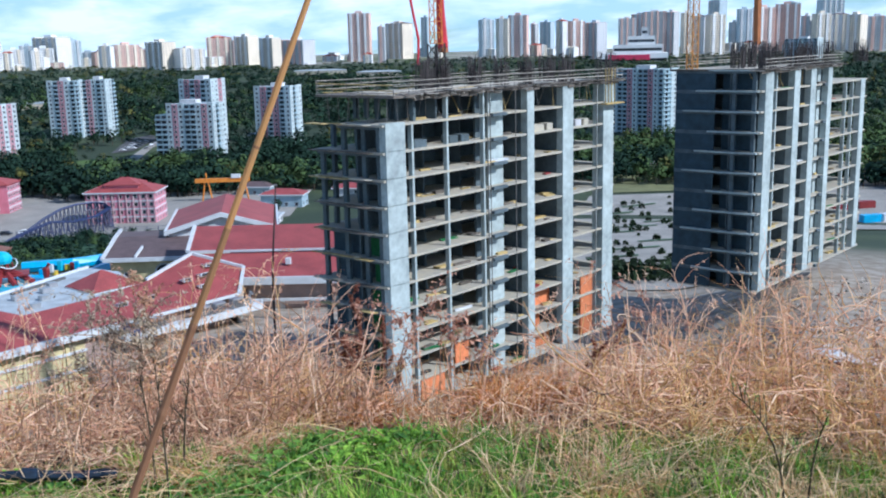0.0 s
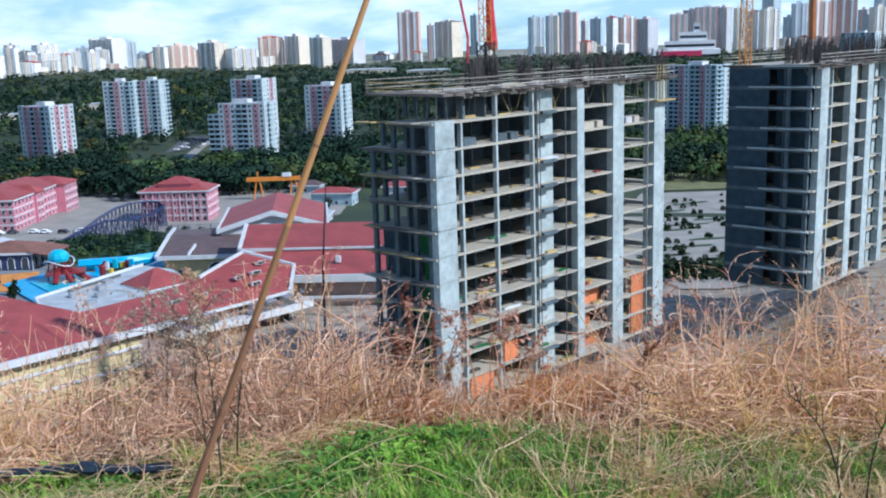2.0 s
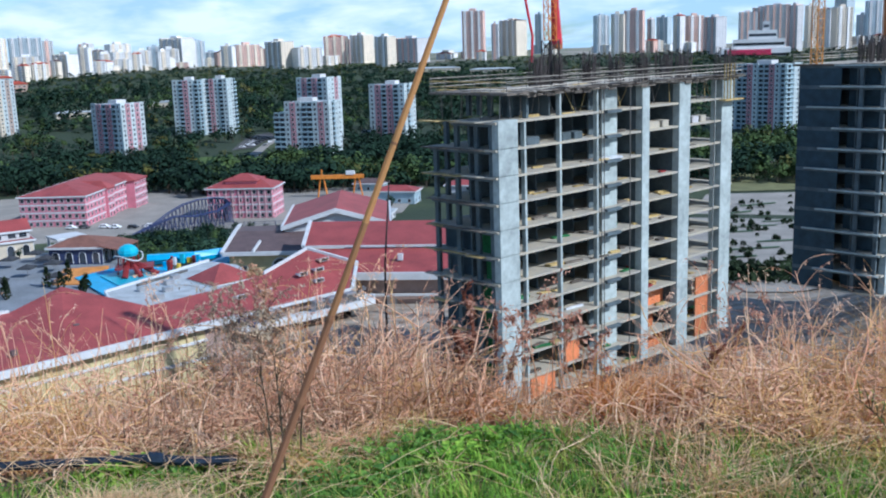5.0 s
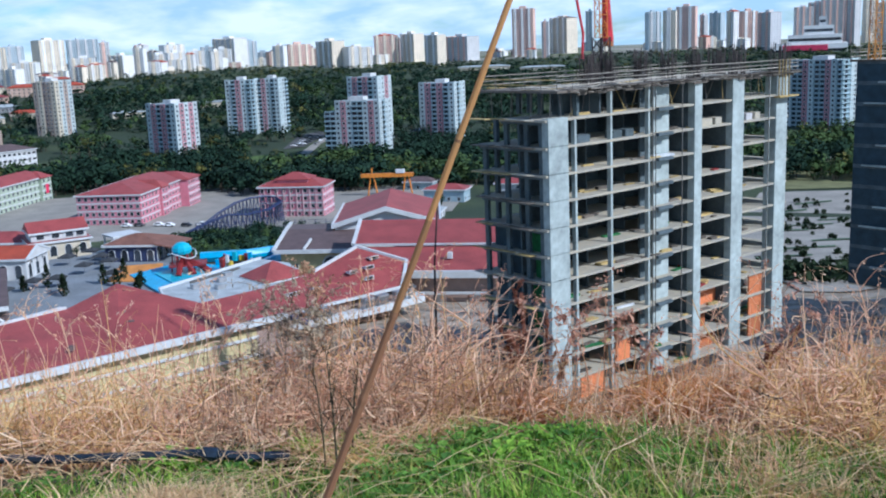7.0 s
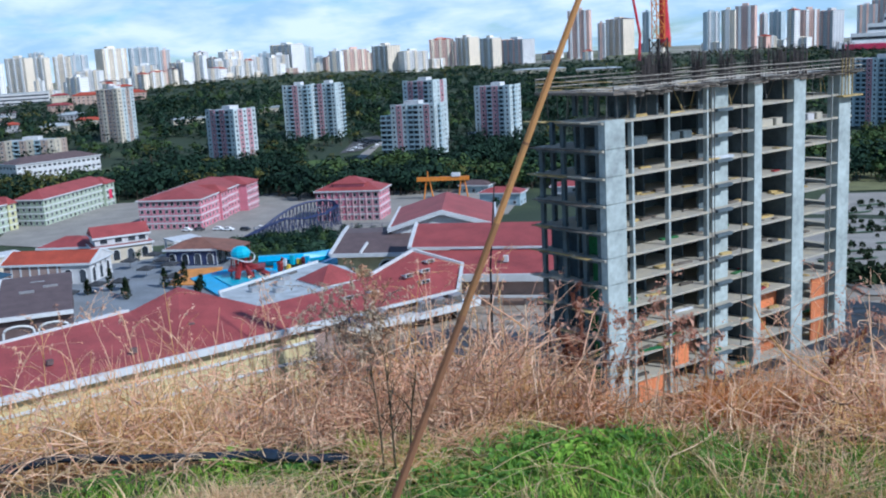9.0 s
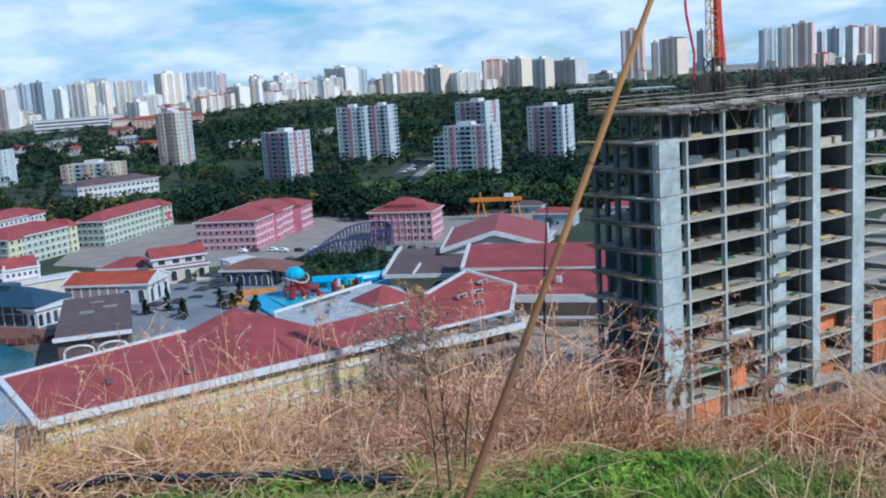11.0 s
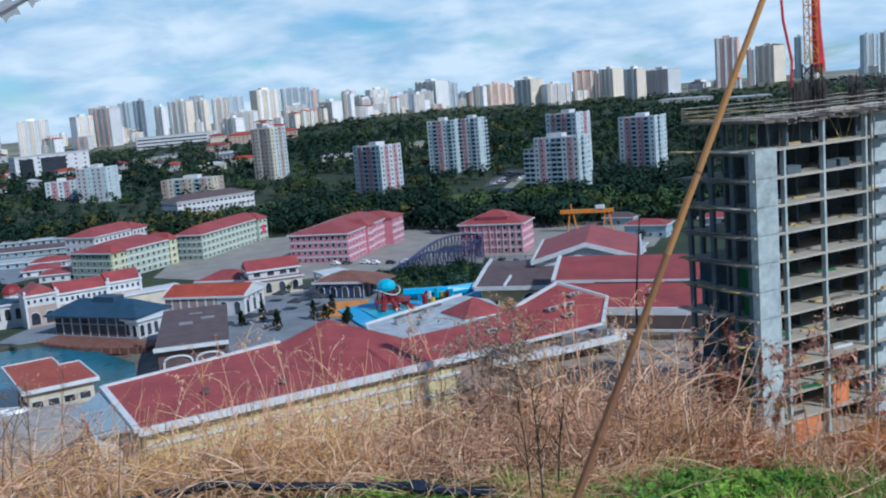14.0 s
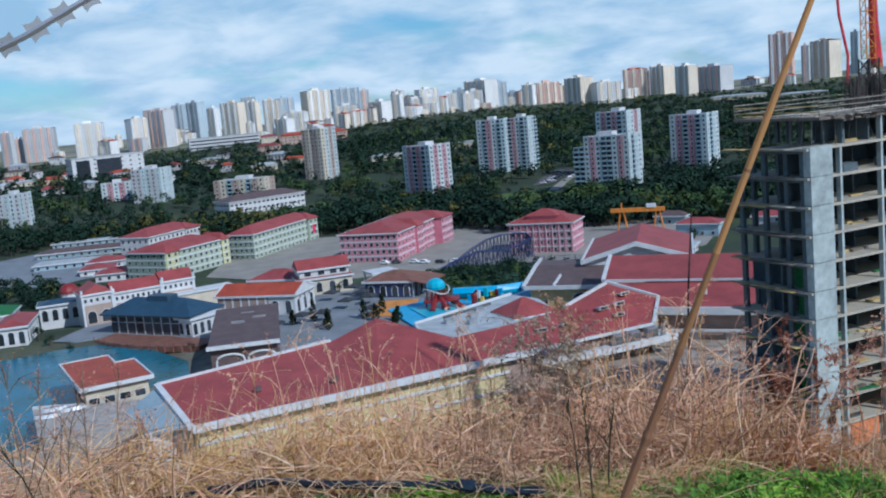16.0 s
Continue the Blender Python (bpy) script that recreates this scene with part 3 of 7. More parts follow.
# ---- buildings: shared window meshes and the functions for each kind ----
def window_mesh(w, h, frame="trim", depth=0.10):
    """A framed window that faces -y: material 0 the frame, 1 the glass."""
    b = 0.09
    x, y0, y1 = w / 2, -depth, -0.012
    g = Geo()
    g.add([(-x, y0, 0), (x, y0, 0), (x, y0, h), (-x, y0, h), (-x + b, y0, b), (x - b, y0, b), (x - b, y0, h - b), (-x + b, y0, h - b),
           (-x + b, y1, b), (x - b, y1, b), (x - b, y1, h - b), (-x + b, y1, h - b), (-x, 0.02, 0), (x, 0.02, 0), (x, 0.02, h), (-x, 0.02, h)],
          [(0, 1, 5, 4), (1, 2, 6, 5), (2, 3, 7, 6), (3, 0, 4, 7), (4, 5, 9, 8), (5, 6, 10, 9), (6, 7, 11, 10), (7, 4, 8, 11),
           (0, 12, 13, 1), (1, 13, 14, 2), (2, 14, 15, 3), (3, 15, 12, 0), (8, 9, 10, 11)])
    me = g.mesh("window", M[frame], M["glass"])
    me.polygons[12].material_index = 1
    return me


WIN = window_mesh(1.5, 1.6)
WIN_WIDE = window_mesh(2.2, 1.5)
WIN_TALL = window_mesh(1.1, 2.3)
WIN_SMALL = window_mesh(0.9, 1.2)
WIN_BALCONY = window_mesh(2.9, 2.1, "teal")


def balcony_mesh(w):
    g = Geo()
    g.box(-w / 2, w / 2, -1.0, 0.0, -0.16, 0.0)
    g.box(-w / 2, w / 2, -1.0, -0.9, 0.0, 0.8)
    g.box(-w / 2, -w / 2 + 0.1, -0.9, 0, 0.0, 0.8)
    g.box(w / 2 - 0.1, w / 2, -0.9, 0, 0.0, 0.8)
    return g.mesh("balcony", M["bluegrey"])


def hip_roof(geo, x0, x1, y0, y1, z, rise, over=0.7, gable=False):
    """A hip (or gable) roof with a fascia over a rectangle; the ridge runs along the longer side."""
    a, b, c, d = x0 - over, x1 + over, y0 - over, y1 + over
    t = 0.35
    base = [(a, c, z), (b, c, z), (b, d, z), (a, d, z)]
    up = [(x, y, z + t) for x, y, _ in base]
    long_x = (b - a) >= (d - c)
    s = (d - c) / 2 if long_x else (b - a) / 2
    s = 0.0 if gable else s
    if long_x:
        r = [(a + s, (c + d) / 2, z + t + rise), (b - s, (c + d) / 2, z + t + rise)]
        tops = [(4, 5, 9, 8), (6, 7, 8, 9), (5, 6, 9), (7, 4, 8)]
    else:
        r = [((a + b) / 2, c + s, z + t + rise), ((a + b) / 2, d - s, z + t + rise)]
        tops = [(5, 6, 9, 8), (7, 4, 8, 9), (4, 5, 8), (6, 7, 9)]
    geo.add(base + up + r, [(3, 2, 1, 0), (0, 1, 5, 4), (1, 2, 6, 5), (2, 3, 7, 6), (3, 0, 4, 7)] + tops)


def fascia(x0, x1, y0, y1, z, over=0.7, h=0.45, t=0.14):
    g = Geo()
    a, b, c, d = x0 - over - t, x1 + over + t, y0 - over - t, y1 + over + t
    g.box(a, b, c, c + t, z - 0.08, z + h); g.box(a, b, d - t, d, z - 0.08, z + h)
    g.box(a, a + t, c + t, d - t, z - 0.08, z + h); g.box(b - t, b, c + t, d - t, z - 0.08, z + h)
    return g


def put_windows(owner, mesh, length, storeys, count, first, storey_h, side, skip=0, sill=0.95):
    """Rows of windows on the face y=0 (side 'x') or x=0 (side 'y')."""
    for k in range(storeys):
        for i in range(count):
            s = length * (i + 0.5) / count
            z = first + k * storey_h + sill
            if side == "x":
                piece("window", mesh, owner, s, -0.01, z)
            else:
                piece("window", mesh, owner, -0.01, s, z, -90)


def school(name, x, y, az, lx, ly, h, wall_x, wall_y, roof, storeys, nx, ny, label, rise=3.5, bands="trim", base=None, win=WIN, wings=(), wing_wall=None):
    """A long block with rows of windows, white bands and a hip roof. x runs along its face to the right of the near corner."""
    z = ground_z(x, y) - 0.3 if base is None else base
    b = thing(name, pose(x, y, z, 0, 0, 90 - az), label, "building")
    g = Geo(); g.box(0, lx, 0, ly, -2.0, h); part("wall", g, M[wall_x], b)
    if wall_y != wall_x:
        # sheet over the left face; on the green schools its colour holds the shade
        g = Geo(); g.box(-0.12, 0.0, 0.0, ly, -1.5, h - 0.01); part("end_wall", g, M[wall_y], b)
    sh = h / storeys
    for k in range(1, storeys):
        g = Geo(); g.box(-0.2, lx + 0.1, -0.08, 0.0, k * sh - 0.26, k * sh + 0.26); part("string_course", g, M[bands], b)
        g = Geo(); g.box(-0.22, -0.121, 0.0, ly, k * sh - 0.26, k * sh + 0.26); part("string_course", g, M[bands], b)
    g = Geo(); g.box(-0.25, lx + 0.1, -0.12, 0.0, -1.0, 0.5); part("plinth", g, M["grey"], b)
    put_windows(b, win, lx, storeys, nx, 0, sh, "x")
    if ny:
        for k in range(storeys):
            for i in range(ny):
                piece("window", win, b, -0.13, ly * (i + 0.5) / ny, k * sh + 0.95, -90)
    for s0, s1, proud in wings:
        g = Geo(); g.box(s0, s1, -proud, -0.001, -1.5, h + 0.0); part("bay", g, M[wing_wall or wall_x], b)
        for k in range(1, storeys):
            g = Geo(); g.box(s0 - .06, s1 + .06, -proud - .08, -proud - .001, k * sh - .26, k * sh + .26); part("string_course", g, M[bands], b)
        n = max(1, int((s1 - s0) / 3))
        for k in range(storeys):
            for i in range(n):
                piece("window", win, b, s0 + (s1 - s0) * (i + .5) / n, -proud - 0.01, k * sh + .95)
        g = Geo(); hip_roof(g, s0, s1, -proud, ly * .6, h + 0.02, rise * .8, 0.6); part("bay_roof", g, M[roof], b)
    g = Geo(); hip_roof(g, 0, lx, 0, ly, h, rise); part("roof", g, M[roof], b)
    part("fascia", fascia(0, lx, 0, ly, h - 0.05), M["trim"], b)
    return b


def apartment(x, y, az, lx, ly, storeys, left, right, label, low=0, seed=1):
    """A tower of flats. left, right: the bays of its two seen faces, a letter each: w white with windows, p pink with windows,
    b blue-grey with balconies, n narrow brown, s plain white with small windows."""
    z = ground_z(x, y) - 1
    h = storeys * 2.9
    b = thing("apartment_tower", pose(x, y, z, 0, 0, 90 - az), label, "building", "towers of flats on the slope")
    cut = ly * low / len(left)                      # the lower wing at the far end of the left face
    g = Geo(); g.box(0.5, lx - 0.5, 0.5, ly - cut - 0.5, 0, h); part("core", g, M["bluegrey"], b)
    if low:
        g = Geo(); g.box(0.5, lx - 0.5, ly - cut - 0.5, ly - 0.5, 0, h - 5.8); part("wing_core", g, M["flat_white"], b)
    colour = dict(w="flat_white", p="pinkdull", b="teal", n="brown", s="flat_white", g="grey", c="cream", t="tan")
    for side, bays, length in (("y", left[::-1], ly), ("x", right, lx)):
        w = length / len(bays)
        bal = balcony_mesh(w * 0.96)
        for i, c in enumerate(bays):
            proud = dict(w=0.0, p=-0.12, b=0.45, n=0.3, s=0.08, g=0.1, c=0.0, t=0.05)[c]
            floors = storeys - 2 if side == "y" and i >= len(bays) - low else storeys
            top = floors * 2.9 + (0.9 if c in "wsc" else 0.3)
            g = Geo()
            if side == "x":
                g.box(i * w + 0.02, (i + 1) * w - 0.02, proud, 0.9, -1, top)
            else:
                g.box(proud, 0.9, i * w + 0.02, (i + 1) * w - 0.02, -1, top)
            part("bay", g, M[colour[c]], b)
            for k in range(floors):
                zz = k * 2.9 + 1.0
                s = (i + 0.5) * w
                me = WIN_SMALL if c == "s" else WIN_BALCONY if c == "b" else WIN
                if side == "x":
                    piece("window", me, b, s, proud - 0.01, zz - (.5 if c == "b" else 0))
                else:
                    piece("window", me, b, proud - 0.01, s, zz - (.5 if c == "b" else 0), -90)
                if c == "b":
                    if side == "x":
                        piece("balcony", bal, b, s, proud, zz - 0.95)
                    else:
                        piece("balcony", bal, b, proud, s, zz - 0.95, -90)
    g = Geo(); g.box(0.6, lx - 0.6, 0.6, ly - cut - 0.6, h, h + 0.25); part("roof", g, M["membrane"], b)
    g = Geo(); g.box(lx * .3, lx * .7, ly * .35, ly * .62, h + .25, h + 2.6); part("lift_house", g, M["white"], b)
    return b


BAND = "white and pink tower of flats with blue-grey balconies"
apartment(-95, 656, 16, 18, 26, 13, "wpbpbw", "sbsw", BAND)
apartment(-128, 575, 11, 18, 36, 12, "bbwpwbbwpw", "sbsw", BAND + " in two heights", 2)
apartment(-145, 650, 19, 18, 24, 15, "wpbpbw", "swps", BAND)
apartment(-248, 694, 5, 14, 20, 14, "wbpwb", "bw", BAND)
apartment(-230, 703, 10, 14, 18, 14, "bpwbw", "swb", BAND)
apartment(-257, 581, 26, 18, 27, 12, "wpbpbw", "wpwpw", BAND)
apartment(-390, 678, 11, 18, 20, 14, "tcntc", "cwtw", "white and brown tower of flats among trees")
apartment(145, 642, 46, 18, 40, 15, "wbbpwbbpwb", "bw", BAND)
apartment(-481, 595, -10, 18, 24, 9, "ggswgs", "ws", "white and grey block of flats among trees")
apartment(-525, 613, -34, 18, 22, 5, "wpwpw", "ws", "low white and pink block of flats among trees")
apartment(-522, 499, -19, 18, 15, 8, "gswg", "wgw", "white and grey block of flats among trees")
apartment(-401, 609, -7, 18, 41, 5, "tcbtcbtc", "ct", "cream block of flats above a school")
apartment(420, 1114, 40, 18, 37, 9, "bgbwbgb", "ww", "blue-grey block of flats below the ridge")


# ---- schools and the yards in the valley ----
school("pink_school", -183.8, 374.2, -3, 60, 27, 12.5, "pink", "pink", "roof_red", 4, 16, 10, "pink school block with white bands and red hip roof", wings=((20, 27, 1.2), (44, 59, 4.0)))
school("pink_school", -111.3, 387.5, 0, 16, 27.2, 12.5, "pink", "pink", "roof_red", 4, 4, 9, "pink school block with a raised red roof")
pb = bpy.data.objects["pink_school.001"]
g = Geo(); g.box(2.5, 13, 7, 20, 12.5, 15.2); part("attic_wall", g, M["pink"], pb)
g = Geo(); hip_roof(g, 2.5, 13, 7, 20, 15.2, 2.4); part("attic_roof", g, M["roof_red"], pb)
for k in range(10):
    g = Geo(); g.box(-.45, -.13, k * 2.72 + .1, k * 2.72 + .5, -1, 12.2); part("pilaster", g, M["pinkpale"], pb)
school("green_school", -278.9, 340.8, 6, 41, 23.1, 12, "mint", "mint_shade", "roof_red", 4, 12, 6, "pale green school block with lime corners and red roof", wings=((0.3, 8, 0.5), (36, 40.8, 0.5)), wing_wall="lime")
school("green_school", -265.1, 388.0, -1, 59, 14, 12, "mint", "mint_shade", "roof_red", 4, 16, 5, "pale green school block with white bands and red roof", wings=((50, 58.8, 1.5),))
g = Geo(); g.box(53.2, 55.8, -1.72, -1.6, 4.4, 8.8); part("hanging", g, M["sign_red"], bpy.data.objects["green_school.001"], "plain red cloth hung on the wall")
school("white_school", -331.0, 394.2, 1, 40.7, 18.2, 11, "white", "white", "roof_red", 3, 12, 5, "white school block with a red hip roof", wings=((28, 40, 1.0),))
school("white_school", -367, 516, 27, 55, 20, 11, "white", "white", "roof_dark", 3, 17, 5, "white school block with blue-framed windows", win=WIN_WIDE)
school("office_block", -690, 729, 27, 71, 16, 21, "white", "white", "membrane", 5, 8, 3, "white office block with dark glass fronts", rise=0.4, win=WIN_WIDE, wings=())
b = bpy.data.objects["office_block"]
for s0, s1 in ((4, 17), (24, 48)):
    g = Geo(); g.box(s0, s1, -0.5, -0.3, 0.5, 18.5); part("glass_front", g, M["glass"], b, "dark glass curtain wall")


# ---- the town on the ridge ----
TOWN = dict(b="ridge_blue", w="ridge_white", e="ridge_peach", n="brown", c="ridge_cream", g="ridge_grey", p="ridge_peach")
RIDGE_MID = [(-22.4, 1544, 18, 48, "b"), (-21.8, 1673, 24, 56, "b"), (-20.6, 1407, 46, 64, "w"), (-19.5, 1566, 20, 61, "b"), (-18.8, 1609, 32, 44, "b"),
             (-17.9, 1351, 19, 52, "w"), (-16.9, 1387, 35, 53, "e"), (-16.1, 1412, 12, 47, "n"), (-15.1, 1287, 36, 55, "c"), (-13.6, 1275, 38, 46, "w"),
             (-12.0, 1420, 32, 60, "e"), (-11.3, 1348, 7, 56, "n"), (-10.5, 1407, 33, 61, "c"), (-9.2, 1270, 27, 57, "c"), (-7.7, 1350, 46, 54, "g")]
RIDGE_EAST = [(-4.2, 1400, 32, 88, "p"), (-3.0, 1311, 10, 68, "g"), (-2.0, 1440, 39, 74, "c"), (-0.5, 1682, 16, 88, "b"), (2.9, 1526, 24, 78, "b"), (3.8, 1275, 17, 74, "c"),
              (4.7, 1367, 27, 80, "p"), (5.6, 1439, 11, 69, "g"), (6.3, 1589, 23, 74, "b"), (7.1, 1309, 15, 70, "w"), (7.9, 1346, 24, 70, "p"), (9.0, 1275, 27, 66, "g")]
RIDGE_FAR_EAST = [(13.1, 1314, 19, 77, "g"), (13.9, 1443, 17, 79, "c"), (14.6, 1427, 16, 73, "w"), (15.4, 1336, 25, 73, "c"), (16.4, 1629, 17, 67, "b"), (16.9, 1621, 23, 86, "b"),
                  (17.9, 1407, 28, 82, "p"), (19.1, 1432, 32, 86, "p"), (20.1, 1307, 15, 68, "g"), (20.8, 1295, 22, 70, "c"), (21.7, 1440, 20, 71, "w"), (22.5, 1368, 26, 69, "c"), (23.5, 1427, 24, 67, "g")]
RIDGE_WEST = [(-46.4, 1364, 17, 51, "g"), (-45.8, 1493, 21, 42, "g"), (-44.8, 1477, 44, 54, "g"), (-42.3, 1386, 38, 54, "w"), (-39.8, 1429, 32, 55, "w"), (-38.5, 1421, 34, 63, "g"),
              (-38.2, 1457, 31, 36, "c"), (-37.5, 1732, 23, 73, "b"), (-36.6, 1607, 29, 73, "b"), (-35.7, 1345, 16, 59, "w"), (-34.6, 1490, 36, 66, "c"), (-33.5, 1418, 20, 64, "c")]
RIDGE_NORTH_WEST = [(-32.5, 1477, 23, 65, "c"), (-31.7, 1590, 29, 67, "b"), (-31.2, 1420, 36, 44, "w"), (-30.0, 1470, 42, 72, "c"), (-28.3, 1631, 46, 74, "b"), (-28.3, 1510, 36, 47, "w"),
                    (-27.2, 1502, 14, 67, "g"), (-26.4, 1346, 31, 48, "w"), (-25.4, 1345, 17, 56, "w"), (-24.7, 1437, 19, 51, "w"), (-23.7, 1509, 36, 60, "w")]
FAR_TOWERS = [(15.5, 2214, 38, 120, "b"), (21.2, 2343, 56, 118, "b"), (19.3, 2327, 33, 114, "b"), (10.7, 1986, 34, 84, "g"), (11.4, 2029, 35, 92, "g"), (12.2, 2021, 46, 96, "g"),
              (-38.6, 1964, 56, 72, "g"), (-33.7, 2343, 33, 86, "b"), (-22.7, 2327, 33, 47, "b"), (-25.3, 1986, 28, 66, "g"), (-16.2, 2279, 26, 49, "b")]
LABEL = dict(b="blue-grey tower block far off on the ridge", w="white tower block on the ridge", e="peach-coloured tower block on the ridge", n="narrow brown tower block on the ridge",
             c="cream tower block on the ridge", g="grey tower block on the ridge", p="dull pink and white tower block on the ridge")


def ridge_block(az, d, w, top, c, rnd):
    """A far tower block: body, corner bays, roof house and its many small windows."""
    x, y = polar(az, d)
    z = ground_z(x, y) - 6
    h = top - z
    turn = rnd.uniform(-55, -24) if rnd.random() < .45 else rnd.uniform(-22, 34)
    k = abs(math.cos(radians(turn))) + 0.6 * abs(math.sin(radians(turn)))
    w = w / k
    dep = w * 0.6
    b = thing("ridge_block", pose(x, y, z, 0, 0, -az + turn), LABEL[c], "building", "town on the ridge")
    second = {"w": "ridge_cream", "c": "ridge_white", "p": "ridge_white", "e": "ridge_cream", "g": "ridge_peach", "b": "ridge_grey", "n": "ridge_cream"}[c]
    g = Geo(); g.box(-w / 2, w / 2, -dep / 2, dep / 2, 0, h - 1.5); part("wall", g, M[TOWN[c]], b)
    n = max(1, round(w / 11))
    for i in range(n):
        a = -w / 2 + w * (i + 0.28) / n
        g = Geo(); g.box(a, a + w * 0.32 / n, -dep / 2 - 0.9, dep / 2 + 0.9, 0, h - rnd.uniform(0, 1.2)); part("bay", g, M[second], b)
    g = Geo()
    if rnd.random() < 0.35 and c in "wce":
        hip_roof(g, -w / 2, w / 2, -dep / 2, dep / 2, h - 1.5, 2.2, 0.5)
        part("roof", g, M["roof_orange"] if rnd.random() < .5 else M["roof_dark"], b)
    else:
        g.box(-w / 2 - .3, w / 2 + .3, -dep / 2 - .3, dep / 2 + .3, h - 1.6, h - 1.0); part("roof", g, M["membrane"], b)
    if h > 26:
        g = Geo(); g.box(-w * .18, w * .12, -dep * .2, dep * .2, h - 1.2, h + 2.2); part("roof_house", g, M[TOWN[c]], b)
    g = Geo()
    cols = max(3, int(w / 2.9))
    for lvl in range(int((h - 8) / 2.9)):
        zz = h - 4.2 - lvl * 2.9
        for i in range(cols):
            s = -w / 2 + w * (i + 0.5) / cols
            g.box(s - 0.5, s + 0.5, -dep / 2 - 0.98, -dep / 2 + 0.1, zz, zz + 1.2)
        for i in range(max(2, int(dep / 3.4))):
            s = -dep / 2 + dep * (i + 0.5) / max(2, int(dep / 3.4))
            g.box(-w / 2 - 0.06, -w / 2 + .1, s - .5, s + .5, zz, zz + 1.2)
            g.box(w / 2 - .1, w / 2 + 0.06, s - .5, s + .5, zz, zz + 1.2)
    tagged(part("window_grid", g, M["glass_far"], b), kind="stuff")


rnd = random.Random(11)
for group in (RIDGE_MID, RIDGE_EAST, RIDGE_FAR_EAST, RIDGE_WEST, RIDGE_NORTH_WEST, FAR_TOWERS):
    for row in group:
        ridge_block(*row, rnd)
# lower houses that fill the gaps
for i in range(110):
    a = rnd.uniform(-47, 26)
    if -8 < a < -1 and rnd.random() < 0.6:
        continue
    d = rnd.uniform(1300, 1700)
    x, y = polar(a, d)
    ridge_block(a, d, rnd.uniform(10, 24), ground_z(x, y) + rnd.uniform(8, 26 if a < -14 else 18), rnd.choice("wwwwwcceg"), rnd)

for i in range(26):                                 # a dense white quarter
    a = rnd.uniform(-32.5, -20)
    d = rnd.uniform(1290, 1400)
    x, y = polar(a, d)
    ridge_block(a, d, rnd.uniform(12, 26), ground_z(x, y) + rnd.uniform(12, 27), rnd.choice("wwwwc"), rnd)
for i in range(34):
    a, d = rnd.uniform(-48, -29), rnd.uniform(840, 1290)
    x, y = polar(a, d)
    w = rnd.uniform(10, 22)
    b = thing("slope_house", pose(x, y, ground_z(x, y) - 1, 0, 0, -a + rnd.uniform(-30, 30)), "small house with a tiled roof on the slope", "building", "houses on the slope")
    hh = rnd.uniform(5, 9)
    g = Geo(); g.box(-w / 2, w / 2, -5, 5, -3, hh); part("wall", g, M[rnd.choice(("white", "cream", "peach", "grey"))], b)
    g = Geo(); hip_roof(g, -w / 2, w / 2, -5, 5, hh, 2.2); part("roof", g, M[rnd.choice(("roof_orange", "membrane", "roof_red", "roof_dark"))], b)
    for k in range(int(w / 3.5)):
        piece("window", WIN, b, -w / 2 + 1.8 + k * 3.5, -5.02, hh - 2.6)

# a white stepped shopping centre with a red sign, a red-roofed long block, a white factory
x, y = polar(11.1, 1240)
mall = thing("shopping_centre", pose(x, y, ground_z(x, y) - 4, 0, 0, -11), "white stepped shopping centre with a red front", "building")
for i, (w, dep, z0, z1, m) in enumerate(((78, 40, 0, 12, "ridge_white"), (64, 34, 12, 22, "ridge_white"), (44, 28, 22, 32, "ridge_white"), (26, 22, 32, 42, "ridge_grey"))):
    g = Geo(); g.box(-w / 2 + i * 7, w / 2 + i * 1, -dep / 2, dep / 2, z0, z1); part("storey_block", g, M[m], mall)
    g = Geo(); g.box(-w / 2 + i * 7 + 1, w / 2 + i * 1 - 1, -dep / 2 - .3, -dep / 2 + .1, z0 + 3, z0 + 6); part("window_band", g, M["glass"], mall)
g = Geo(); g.box(-30, 18, -20.9, -20.1, 4.2, 10.4); part("sign_board", g, M["sign_red"], mall, "plain red sign board")
x, y = polar(-30.3, 1150)
red = thing("long_block", pose(x, y, ground_z(x, y) - 2, 0, 0, 24), "long low block with an orange-red roof", "building")
g = Geo(); g.box(-38, 38, -8, 8, -2, 11); part("wall", g, M["peach"], red)
g = Geo(); hip_roof(g, -38, 38, -8, 8, 11, 3.0); part("roof", g, M["roof_orange"], red)
for i in range(16):
    for k in range(3):
        piece("window", WIN_WIDE, red, -36 + i * 4.8, -8.02, 1.2 + k * 3.4)
x, y = polar(-35.3, 1260)
fac = thing("factory", pose(x, y, ground_z(x, y) - 2, 0, 0, 40), "long white factory with window bands", "building")
g = Geo(); g.box(-42, 42, -14, 14, -2, 14); part("wall", g, M["white"], fac)
for k in range(3):
    g = Geo(); g.box(-41, 41, -14.2, -13.9, 2.2 + k * 4, 3.9 + k * 4); part("window_band", g, M["glass"], fac)
g = Geo(); g.box(-42.5, 42.5, -14.5, 14.5, 14, 14.6); part("roof", g, M["membrane"], fac)
